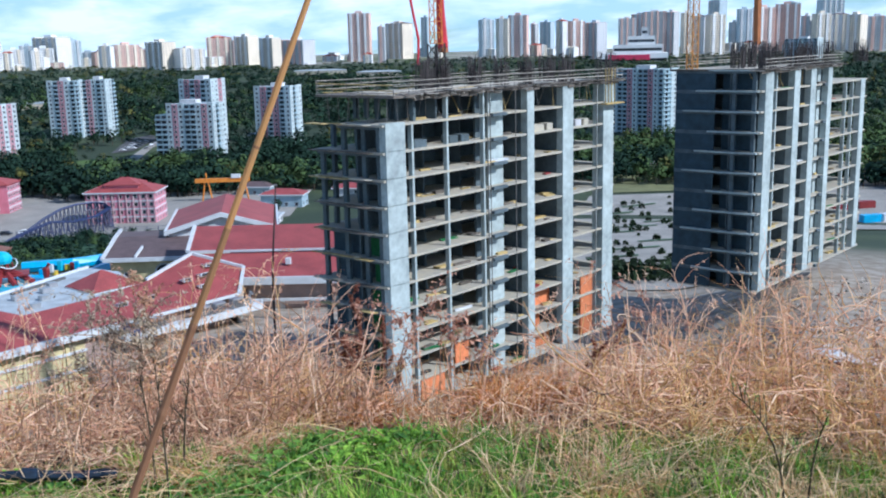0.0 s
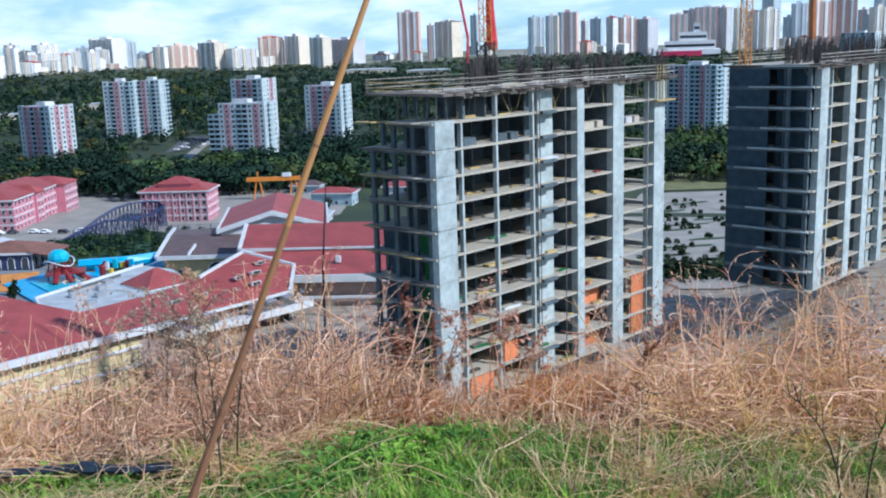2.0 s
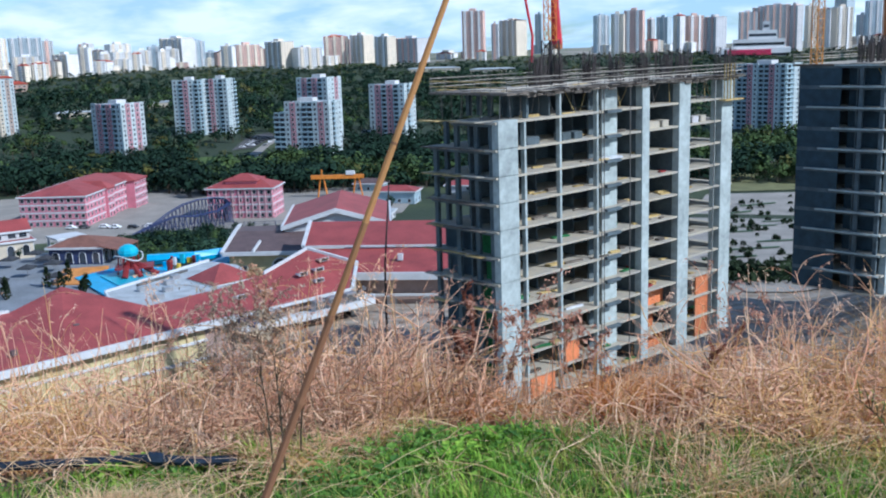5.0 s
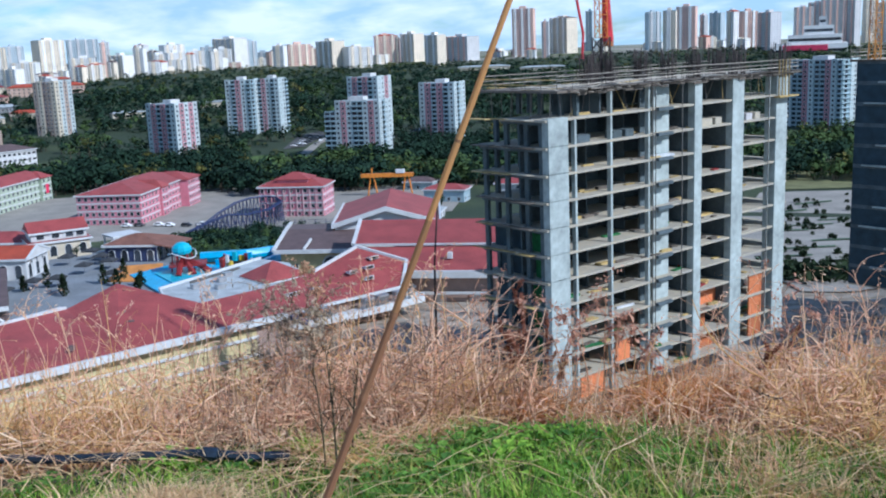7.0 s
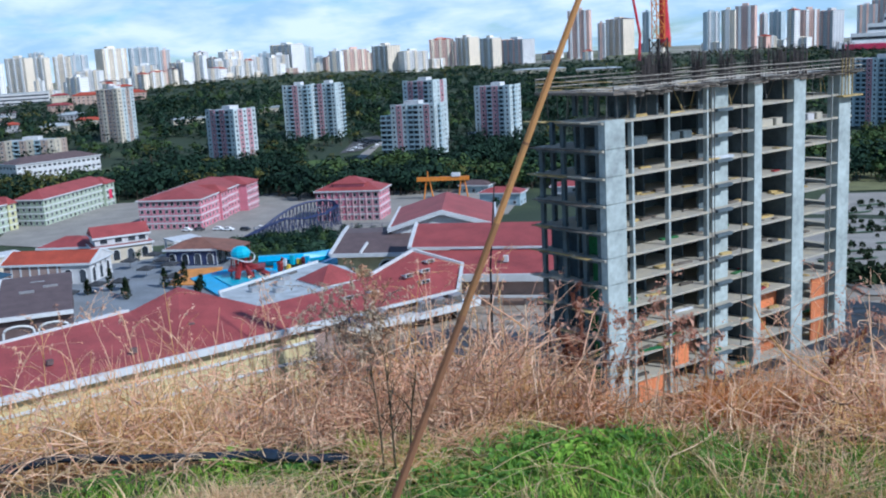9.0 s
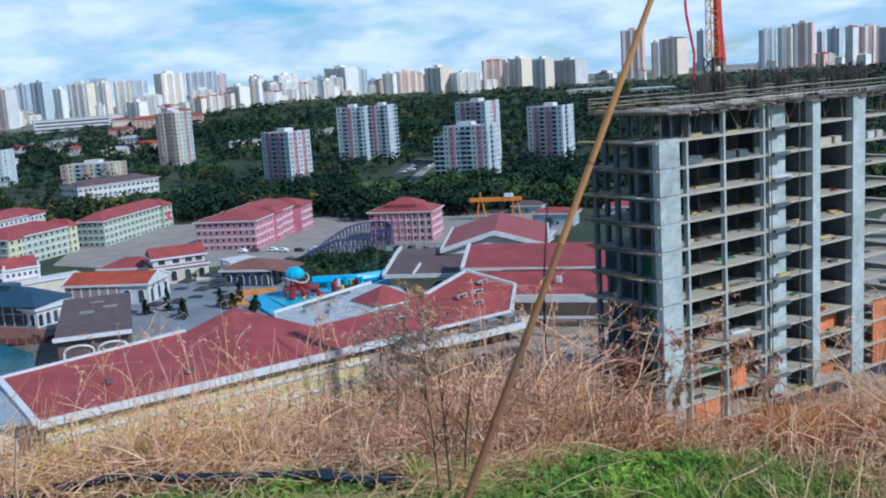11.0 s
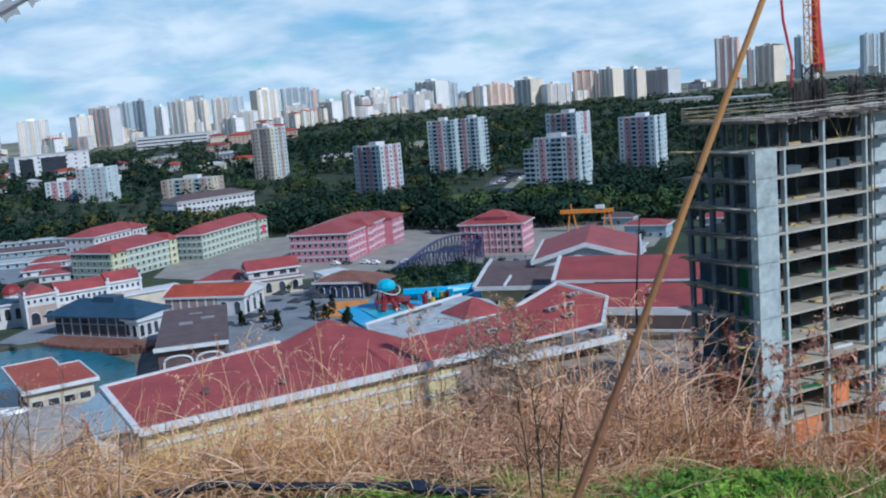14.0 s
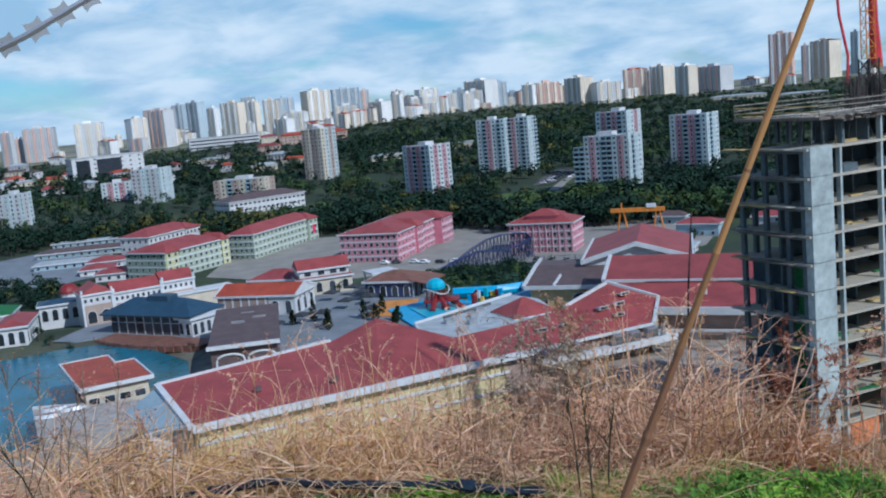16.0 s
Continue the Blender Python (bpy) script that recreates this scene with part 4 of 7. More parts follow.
for az_, d_, w_, dep_, turn_ in ((-22, 900, 46, 14, 15), (-26, 860, 36, 10, 10), (-9.5, 690, 30, 12, 5), (-6.5, 1180, 60, 20, 0), (-3.2, 1150, 50, 18, 0), (-36.5, 1050, 40, 16, 20), (-43.5, 1080, 36, 20, 30), (-46, 1000, 30, 18, 20)):
    x, y = polar(az_, d_)
    s = thing("low_shed", pose(x, y, ground_z(x, y) - 1, 0, 0, turn_ - az_), "low white shed among trees on the slope", "building", "low sheds")
    g = Geo(); g.box(-w_ / 2, w_ / 2, -dep_ / 2, dep_ / 2, -3, 4.5); part("wall", g, M["cream"], s)
    g = Geo(); hip_roof(g, -w_ / 2, w_ / 2, -dep_ / 2, dep_ / 2, 4.5, 1.2); part("roof", g, M["membrane"], s)
    for i in range(int(w_ / 5)):
        piece("window", WIN_WIDE, s, -w_ / 2 + 2.5 + i * 5, -dep_ / 2 - .01, 1.5)

# ---- paved and planted surfaces laid on the ground ----
def drape(name, ring, material, label, category, lift=0.25, cuts=5, kind="structure"):
    bm = bmesh.new()
    f = bm.faces.new([bm.verts.new((x, y, 0)) for x, y in ring])
    bmesh.ops.triangulate(bm, faces=[f])
    for _ in range(cuts):
        long = [e for e in bm.edges if e.calc_length() > 7]
        if not long:
            break
        bmesh.ops.subdivide_edges(bm, edges=long, cuts=1)
        bmesh.ops.triangulate(bm, faces=bm.faces[:])
    for v in bm.verts:
        v.co.z = ground_z(v.co.x, v.co.y) + lift
    me = bpy.data.meshes.new(name)
    bm.to_mesh(me); bm.free()
    for f in me.polygons:
        if f.normal.z < 0:
            f.flip()
    me.materials.append(M[material])
    ob = new(name, me)
    return tagged(ob, label, category, kind=kind)


drape("pavement", [(-262, 345), (-300, 430), (-200, 470), (-60, 470), (-60, 395), (-130, 350), (-200, 330)], "sandpave", "pale paved school yard", "pavement", 0.3)
drape("pavement", [(-205, 200), (-215, 240), (-170, 292), (-120, 262), (-88, 225), (-75, 180), (-100, 165), (-150, 205)], "paving", "grey paved square of the park", "pavement", 0.15)
drape("turf", [(-117, 262), (-92, 262), (-88, 330), (-120, 348), (-140, 338), (-136, 300)], "darkgrass", "dark green fenced turf below the coaster", "lawn", 0.35)
drape("car_park", [(40, 205), (30, 300), (66, 430), (112, 432), (86, 300), (70, 205)], "sandpave", "pale paved car park with planting strips", "pavement", 0.3)
drape("lawn", [(74, 436), (86, 512), (130, 518), (118, 440)], "grasslawn", "pale green lawn beside a road", "lawn", 0.35)
drape("road", [(60, 522), (240, 535), (240, 546), (60, 534)], "sandpave", "pale road beyond the lawn", "road", 0.6)
drape("pavement", [(128, 330), (128, 520), (250, 520), (230, 330)], "sandpave", "pale earth yard beside the tower", "pavement", 0.4)
drape("road", [(-179, 588), (-186, 602), (-190, 646), (-189, 690), (-198, 712), (-191, 716), (-183, 690), (-184, 646), (-179, 602), (-172, 588)], "sandpave", "pale lane up the slope between the flats", "road", 0.5)
drape("car_park", [(-203, 620), (-192, 632), (-193, 688), (-202, 712), (-213, 692)], "asphalt", "asphalt car park on the slope beside the flats", "pavement", 0.45)
drape("lawn", [(-220, 590), (-194, 597), (-184, 562), (-204, 562)], "greenlawn", "green lawn among the trees on the slope", "lawn", 0.4)
drape("yard", [(-335, 322), (-320, 372), (-420, 420), (-440, 350)], "paving", "grey yard between sheds and small houses", "pavement", 0.3)
drape("water", [(-208, 180), (-207, 194), (-202, 206), (-184, 205), (-151, 188), (-143, 178), (-136, 164), (-134, 144), (-142, 126), (-168, 118), (-206, 126), (-222, 152)], "water", "blue-green park lake", "water", 0)
for v in bpy.data.objects["water"].data.vertices:
    v.co.z = -11.7


def poly_part(name, pts, faces, material, owner, label=""):
    g = Geo(); g.add(pts, faces)
    return part(name, g, M[material], owner, label)


def thick_roof(g, quad, t=0.3):
    """A sloping slab from four (or more) upper corners."""
    n = len(quad)
    g.add(list(quad) + [(x, y, z - t) for x, y, z in quad], [tuple(range(n)), tuple(range(2 * n - 1, n - 1, -1))] + [(i, n + i, n + (i + 1) % n, (i + 1) % n) for i in range(n)])


def strip(g, pts, w=0.5, h=0.7):
    """A trim board that follows the points."""
    for p, q in zip(pts, pts[1:]):
        p, q = Vector(p), Vector(q)
        d = (q - p).normalized()
        s = d.cross(Vector((0, 0, 1))).normalized() * w / 2
        up = Vector((0, 0, h / 2))
        a = [p - s - up, p + s - up, p + s + up, p - s + up]
        b = [x + (q - p) for x in a]
        g.add(a + b, [(0, 1, 2, 3), (7, 6, 5, 4), (0, 4, 5, 1), (1, 5, 6, 2), (2, 6, 7, 3), (3, 7, 4, 0)])


# ---- the long red-roofed hall nearest the slope ----
hall = thing("long_hall", pose(-93.3, 115.7, -9, 0, 0, 50), "long yellow hall with a dark red sheet roof and white fascia", "building")
# x along the near eave, y away from it, the eave at 9 m
g = Geo(); g.box(0.6, 54.6, 0.9, 12.0, -3, 8.6); part("wall", g, M["yellowwall"], hall, "yellow rendered wall")
# the wall goes on in brown, which paints in the terrace's shade
g = Geo(); g.box(54.6, 84.5, 0.95, 9.0, -3, 8.6); part("rear_wall", g, M["brown"], hall, "brown wall under the terrace, shade put into its colour")
for z, h in ((5.6, 0.45), (2.6, 0.4)):
    g = Geo(); g.box(0.5, 54.8, 0.55, 0.9, z, z + h); part("string_course", g, M["trim"], hall, "white moulded band")
for i in range(9):
    g = Geo(); g.box(3 + i * 6, 3.5 + i * 6, 0.62, 0.89, -3, 8.2); part("pilaster", g, M["yellowwall"], hall)
RA, RB, RG, RM, RN, RH = (-.4, -.3, 9), (30, -.3, 9), (50, -.3, 9), (62, -.3, 9), (76, -.3, 9), (85.4, -.3, 9)
RD, RC, RP, RE, RI, RJ, RK, RV = (-1.6, 16.9, 12), (30.5, 22.5, 12), (40.2, 23.5, 14.5), (49, 9.5, 11.5), (63.5, 10.5, 11.5), (75.5, 13, 11.7), (86.5, 14, 14.5), (91.5, 5.4, 12)
for name, ring in (("roof", (RA, RB, RC, RD)), ("hip_face", (RB, RG, RE, RP)), ("hip_face", (RB, RP, RC)), ("roof", (RG, RM, RI, RE)), ("roof", (RM, RN, RJ, RI)), ("gable_wing_roof", (RN, RK, RJ)), ("gable_wing_roof", (RN, RH, RK)), ("gable_wing_roof", (RH, RV, RK))):
    g = Geo(); thick_roof(g, ring, .25); part(name, g, M["roof_red"], hall, "dark red sheet roof")
for p, q in ((RD, RC), (RC, RP), (RP, RE), (RE, RI), (RI, RJ), (RJ, RK), (RK, RV), (RV, RH)):
    g = Geo(); g.add([p, q, (q[0], q[1], -3), (p[0], p[1], -3)], [(0, 1, 2, 3)]); g.add([(p[0] - .2, p[1] - .2, p[2] - .3), (q[0] - .2, q[1] - .2, q[2] - .3), (q[0] - .2, q[1] - .2, -3), (p[0] - .2, p[1] - .2, -3)], [(3, 2, 1, 0)])
    part("back_wall", g, M["cream"], hall)
g = Geo(); strip(g, [(-0.6, -0.55, 8.75), (60, -0.55, 8.75)], 0.55, 1.15); part("fascia", g, M["trim"], hall, "white box gutter")
g = Geo(); strip(g, [(60, -0.45, 8.85), (85.6, -0.45, 8.85)], 0.4, 0.5); part("fascia", g, M["trim"], hall)
g = Geo(); strip(g, [(-0.7, -0.4, 9.1), (-1.9, 16.7, 12.1)], 1.0, 0.6); part("verge_board", g, M["trim"], hall, "white verge board")
g = Geo(); strip(g, [(-1.9, 17.1, 12.1), (30.5, 22.8, 12.15)], 0.5, 0.5); part("ridge_board", g, M["trim"], hall)
g = Geo(); strip(g, [(12, 21.4, 11.6), (30.5, 25.0, 11.8)], 0.35, 0.4); part("rear_gutter", g, M["trim"], hall)
g = Geo(); strip(g, [(75.2, 13.2, 11.9), (86.5, 14.3, 14.8), (91.9, 5.3, 12.2), (85.8, -.6, 9.1)], 0.6, 0.5); part("verge_board", g, M["trim"], hall)
g = Geo(); thick_roof(g, [(-1.0, 0.5, 9.2), (-1.9, 16.5, 11.9), (-7.5, 15.5, 9.0), (-5.5, 4.0, 8.2)]); part("end_roof", g, M["bluegrey"], hall, "grey sheet roof at the hall's end")
g = Geo(); g.box(-6.0, 0.5, 4.4, 14.5, -3, 8.2); part("end_wall", g, M["grey"], hall)
for x, y, z in ((86.4, 9.2, 12.95), (80.8, 3.6, 10.7), (70.4, 5.8, 10.3), (64.8, 5.7, 10.3), (79.6, 7.0, 11.6), (83.0, 6.4, 12.0)):
    g = Geo(Matrix.Translation((x, y, z)))
    g.add([(-1.0, -0.8, 0), (1.0, -0.8, 0), (1.0, 0.9, 0.3), (-1.0, 0.9, 0.3), (-1.0, -0.8, 0.75), (1.0, -0.8, 0.75)], [(0, 1, 5, 4), (4, 5, 2, 3), (0, 4, 3), (1, 2, 5)])
    v = part("roof_vent", g, M["trim"], hall, "white roof vent with a dark mouth")
    g = Geo(Matrix.Translation((x, y, z))); g.box(-0.8, 0.8, -0.86, -0.81, 0.1, 0.62); part("vent_mouth", g, M["dark"], v)
for x, y in ((12, 7), (36, 9), (24, 4)):
    g = Geo(Matrix.Translation((x, y, 9.9 + y * .1))); g.box(-0.5, 0.5, -0.4, 0.4, -.3, 0.45, .1); part("roof_hatch", g, M["roof_dark"], hall)
g = Geo(); g.prism([(49.8, 10.2), (63, 11.4), (75, 14), (80, 30), (78.2, 38), (50.6, 29), (47.5, 21)], 9.5, 10.4); part("flat_roof", g, M["membrane"], hall, "pale grey flat roof")
g = Geo(); strip(g, [(47.5, 20, 10.6), (50.6, 29.2, 10.6), (78.2, 38.2, 10.6)], 0.35, 0.5); part("parapet", g, M["trim"], hall)
g = Geo(); strip(g, [(57, 29, 10.6), (70, 33, 10.6)], 0.4, 0.5); part("upstand", g, M["scaffold"], hall)
g = Geo(); hip_roof(g, 66.5, 75.5, 17.0, 25.5, 10.4, 2.8, 0.5); part("small_hip", g, M["roof_red"], hall)
part("small_hip_gutter", fascia(66.5, 75.5, 17.0, 25.5, 10.3, .55, .3), M["trim"], hall)
for x, y in ((54, 16), (58, 20), (61, 25), (55, 24), (64, 28)):
    g = Geo(); g.box(x, x + 1.8, y, y + 1.4, 10.4, 11.3, .12); part("roof_unit", g, M["metal"], hall)
g = Geo(); g.prism([(60, -2.0), (72, -4.2), (88, -4.6), (89.5, -2.5), (86, -0.35), (60, -0.35)], 6.2, 6.9); part("plant_terrace", g, M["trim"], hall, "white concrete terrace")
g = Geo(); strip(g, [(60, -1.9, 7.1), (72, -4.1, 7.1), (88, -4.5, 7.1), (89.4, -2.5, 7.1), (86, -.4, 7.1)], 0.25, 0.7); part("terrace_parapet", g, M["trim"], hall)
for x, y in ((62.5, -1.9), (66, -2.3), (75.2, -2.9), (78.4, -3.0), (82.5, -3.0)):
    g = Geo(); g.box(x, x + 2.4, y, y + 1.5, 6.9, 8.9, .12); u = part("cooling_unit", g, M["metal"], hall, "grey metal cooling unit")
    for k in range(5):
        g = Geo(); g.box(x + .15 + k * .44, x + .46 + k * .44, y - .06, y - .004, 7.2, 8.6); part("louvre", g, M["scaffold"], u)
g = Geo(); g.tube([(86.2, -2.6, 6.9), (86.2, -2.6, 8.6), (87.1, -2.6, 9.2)], 0.55, 8); part("duct", g, M["metal"], hall)
g = Geo(); g.box(58.5, 92, -10.5, -9.0, -4.0, 1.8); part("retaining_wall", g, M["peach"], hall, "pale brick retaining wall")
g = Geo(); g.tube([(60.5, -1.0, 8.8), (61.5, -1.6, 7.6), (63.0, -2.2, 7.0)], [0.9, 0.8, 0.7], 8); part("elbow_duct", g, M["steel_blue"], hall)

# ---- big halls behind it ----
big = thing("market_hall", pose(-47.5, 193, -9, 0, 0, 0), "large hall with a two-step dark red roof and brown wall", "building")
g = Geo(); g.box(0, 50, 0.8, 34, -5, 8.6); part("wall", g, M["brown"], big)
g = Geo(); thick_roof(g, [(5, -0.6, 9.0), (52, -0.6, 9.0), (52, 12, 11.8), (-4.8, 12, 11.8)]); part("lower_roof", g, M["roof_red"], big)
g = Geo(); thick_roof(g, [(-5.2, 12, 12.4), (52, 12, 12.4), (52, 26, 15.2), (-6.8, 26, 15.2)]); part("upper_roof", g, M["roof_red"], big)
g = Geo(); strip(g, [(4.8, -0.9, 8.7), (52, -0.9, 8.7)], 0.6, 1.5); part("fascia", g, M["trim"], big, "white fascia")
g = Geo(); strip(g, [(-5.2, 11.8, 12.3), (52, 11.8, 12.3)], 0.25, 0.45); part("step_flashing", g, M["trim"], big)
g = Geo(); strip(g, [(-5.4, 11.8, 12.4), (-7, 26, 15.3)], 0.8, 0.5); part("verge_board", g, M["trim"], big)
g = Geo(); strip(g, [(6, -0.1, 4.6), (50, -0.1, 4.6)], 0.4, 0.5); part("string_course", g, M["trim"], big)
for x in (14, 21, 30):
    g = Geo(); g.box(x, x + 2.2, 0.55, 0.79, 0.5, 4.2); part("loading_door", g, M["metal"], big)
for x, y in ((16, 5), (33, 6), (40, 18)):
    g = Geo(); g.box(x, x + 1.1, y, y + .9, 9.6 + y * .2, 10.9 + y * .2, .1); part("roof_vent", g, M["trim"], big)

gab = thing("gable_hall", pose(-63.6, 229.6, -9, 0, 0, 9.5), "gabled hall with a red sheet roof and white verge", "building")
W = 24.8
g = Geo(); g.add([(0, 0.8, -5), (W, 0.8, -5), (W, 0.8, 12), (W / 2, 0.8, 15.4), (0, 0.8, 12), (0, 34, -5), (W, 34, -5), (W, 34, 12), (W / 2, 34, 15.4), (0, 34, 12)],
                 [(0, 1, 2, 3, 4), (9, 8, 7, 6, 5), (1, 6, 7, 2), (5, 0, 4, 9)]); part("wall", g, M["trim"], gab)
g = Geo()
thick_roof(g, [(-0.6, 0, 11.9), (W / 2, 0, 15.7), (W / 2, 34.5, 15.7), (-0.6, 34.5, 11.9)])
part("roof_slope", g, M["roof_red"], gab)
g = Geo()
thick_roof(g, [(W / 2, 0, 15.7), (W + .6, 0, 11.9), (W + .6, 34.5, 11.9), (W / 2, 34.5, 15.7)])
part("roof_slope", g, M["roof_red"], gab)
g = Geo(); strip(g, [(-0.8, -0.2, 11.8), (W / 2, -0.2, 15.7), (W + .8, -0.2, 11.8)], 0.5, 1.1); part("verge_board", g, M["trim"], gab, "white verge board")
g = Geo(); strip(g, [(W + .7, -0.2, 11.9), (W + .7, 34.5, 11.9)], 0.5, 0.7); part("gutter", g, M["trim"], gab)
g = Geo(); strip(g, [(-.7, -0.2, 11.9), (-.7, 34.5, 11.9)], 0.5, 0.7); part("gutter", g, M["trim"], gab)

dk = thing("dark_roof_house", pose(-74.2, 217, -9, 0, 0, 3), "yellow house with a dark brown roof and white stepped verge", "building")
g = Geo(); g.box(0.5, 17.5, 0.8, 30, -5, 8.2); part("wall", g, M["yellowwall"], dk)
g = Geo(); thick_roof(g, [(-0.4, -0.4, 8.6), (18, -0.4, 8.6), (18, 14, 11.0), (-0.8, 14, 11.0)]); part("roof", g, M["roof_dark"], dk)
g = Geo(); thick_roof(g, [(-0.8, 14, 11.0), (18, 14, 11.0), (16, 30, 9.4), (-4, 30, 9.4)]); part("roof", g, M["roof_dark"], dk)
g = Geo(); strip(g, [(18.2, -0.7, 8.4), (-0.7, -0.7, 8.4)], 0.4, 0.9); part("fascia", g, M["trim"], dk)
g = Geo(); strip(g, [(-0.8, -0.7, 8.7), (-1.2, 14, 11.2), (-4.2, 30, 9.8)], 0.7, 0.6); part("verge_board", g, M["trim"], dk)
g = Geo(); strip(g, [(6.4, -0.5, 8.9), (6.9, 5, 10.2)], 0.4, 0.6); part("roof_wall", g, M["trim"], dk)
g = Geo(); g.box(10.6, 14.4, 0.6, 0.79, 1.0, 5.0); part("arch_opening", g, M["dark"], dk)
g = Geo(); g.tube([(12.5 + 2.1 * math.cos(a), 0.6, 5.0 + 2.1 * math.sin(a)) for a in np.linspace(0, math.pi, 9)], 0.22, 5); part("arch_trim", g, M["trim"], dk)
g = Geo(); g.add([(12.5, .7, 5.0)] + [(12.5 + 1.9 * math.cos(a), 0.7, 5.0 + 1.9 * math.sin(a)) for a in np.linspace(0, math.pi, 9)], [(0, i, i + 1) for i in range(1, 9)]); part("arch_glass", g, M["glass"], dk)
for x in (1.5, 4.0):
    piece("window", WIN_TALL, dk, x, .79, 3.0)


# ---- restaurants and shops round the square ----
def arch_window(owner, x, y, z, rz=0.0, w=1.6, h=2.6):
    g = Geo()
    g.box(-w / 2, w / 2, -0.05, 0.05, 0, h - w / 2)
    g.add([(0, -0.05, h - w / 2)] + [(w / 2 * math.cos(a), -0.05, h - w / 2 + w / 2 * math.sin(a)) for a in np.linspace(0, math.pi, 7)], [(0, i, i + 1) for i in range(1, 7)])
    p = part("arched_window", g, M["glass"], owner)
    p.matrix_local = pose(x, y, z, 0, 0, rz)
    g = Geo(); g.tube([(-w / 2, 0, 0), (-w / 2, 0, h - w / 2)] + [(-w / 2 * math.cos(a), 0, h - w / 2 + w / 2 * math.sin(a)) for a in np.linspace(0, math.pi, 7)] + [(w / 2, 0, 0)], 0.12, 4)
    part("arch_frame", g, M["trim"], p)


def pavilion(name, x, y, az, lx, ly, h, wall, roof, rise, label, arches=(4, 3), base=-11.0, gable=False, wall2=None, upper=()):
    """A shop or restaurant: walls, arched windows, cornice, roof. x runs along the face to the right of the near corner."""
    b = thing(name, pose(x, y, base, 0, 0, 90 - az), label, "building")
    g = Geo(); g.box(0, lx, 0, ly, -2, h); part("wall", g, M[wall], b)
    for n_, side, length in ((arches[0], "x", lx), (arches[1], "y", ly)):
        for i in range(n_):
            s = length * (i + .5) / n_
            if side == "x":
                arch_window(b, s, -0.06, 0.5, 0, min(1.9, length / n_ * .6), h * .68)
            else:
                arch_window(b, -0.06, s, 0.5, -90, min(1.9, length / n_ * .6), h * .68)
    for i in range(arches[0] + 1):
        s = lx * i / arches[0]
        g = Geo(); g.box(max(0, s - .2), min(lx, s + .2), -0.16, -0.001, -1, h); part("pilaster", g, M["trim"], b)
    g = Geo(); hip_roof(g, 0, lx, 0, ly, h, rise, 0.6, gable); part("roof", g, M[roof], b)
    part("cornice", fascia(0, lx, 0, ly, h - 0.1, 0.6, 0.5), M["trim"], b)
    if gable and ly > lx:
        for s, t in ((-.66, -.1), (ly + .66, .1)):
            g = Geo(); g.add([(-.4, s, h + .3), (lx + .4, s, h + .3), (lx / 2, s, h + rise + .25), (-.4, s + t, h + .3), (lx + .4, s + t, h + .3), (lx / 2, s + t, h + rise + .25)], [(0, 1, 2), (5, 4, 3), (0, 3, 4, 1), (1, 4, 5, 2), (2, 5, 3, 0)])
            part("gable", g, M[wall2 or wall], b)
            g = Geo(); strip(g, [(-.7, s + t, h + .3), (lx / 2, s + t, h + rise + .5), (lx + .7, s + t, h + .3)], .4, .5); part("verge_board", g, M["trim"], b)
    if gable:
        for s in (-0.62, lx + 0.62) if lx >= ly else ():
            g = Geo(); strip(g, [(s, -0.7, h + .3), (s, ly / 2, h + rise + .5), (s, ly + .7, h + .3)], .35, .5); part("verge_board", g, M["trim"], b)
    return b


rest = pavilion("restaurant", -147.8, 232.6, -6, 13, 24, 5.5, "white", "roof_orange", 2.4, "white restaurant with an orange-red gabled roof and arched windows", (3, 6), gable=True)
g = Geo(); g.box(-.18, -.07, 8, 24, 1.0, 5.2); part("front_panel", g, M["brown"], rest, "dark brown sheet on the front under the eave")
for k in range(6):
    g = Geo(); g.box(-.3, -.19, 8.6 + k * 2.6, 9.1 + k * 2.6, -.5, 5.2); part("pier", g, M["trim"], rest)
for k in range(3):
    piece("window", WIN_SMALL, rest, 3.2 + k * 3.2, -.17, 3.9)
villa = pavilion("villa_shop", -148.2, 267.1, -40, 11, 16.5, 4.6, "cream", "roof_red", .5, "two-storey cream shop building with arches and a red roof", (3, 4))
g = Geo(); g.box(0.6, 10.4, .6, 15.9, 5.2, 7.4); part("upper_wall", g, M["white"], villa)
g = Geo(); hip_roof(g, .6, 10.4, .6, 15.9, 7.4, 2.6, .6, True); part("upper_roof", g, M["roof_red"], villa)
part("upper_cornice", fascia(.6, 10.4, .6, 15.9, 7.3, .6, .45), M["trim"], villa)
for s in (2.4, 5.4, 9.2, 13.4):
    piece("window", WIN_WIDE, villa, .58, s, 5.6, -90)
    g = Geo(); g.box(.42, .58, s + 1.3, s + 1.7, 5.2, 7.4); part("pilaster", g, M["trim"], villa)
for s in (3.2, 7.4):
    piece("window", WIN_WIDE, villa, s, .58, 5.6)
pavilion("low_shop", -165.3, 262.5, -6, 12, 16.5, 4.0, "cream", "roof_red", 2.4, "low shop with a red hip roof joined to a taller house", (2, 4))
porch = thing("porch", pose(-141.0, 272.0, -11, 0, 0, 50), "white open porch with a flat canopy", "canopy")
g = Geo(); g.box(-4, 5, -4, 4, 4.3, 4.8); part("canopy", g, M["trim"], porch)
for x, y in ((-3.5, -3.5), (4.5, -3.5), (-3.5, 3.5), (4.5, 3.5)):
    g = Geo(); g.box(x - .25, x + .25, y - .25, y + .25, -1, 4.3, .05); part("post", g, M["trim"], porch)

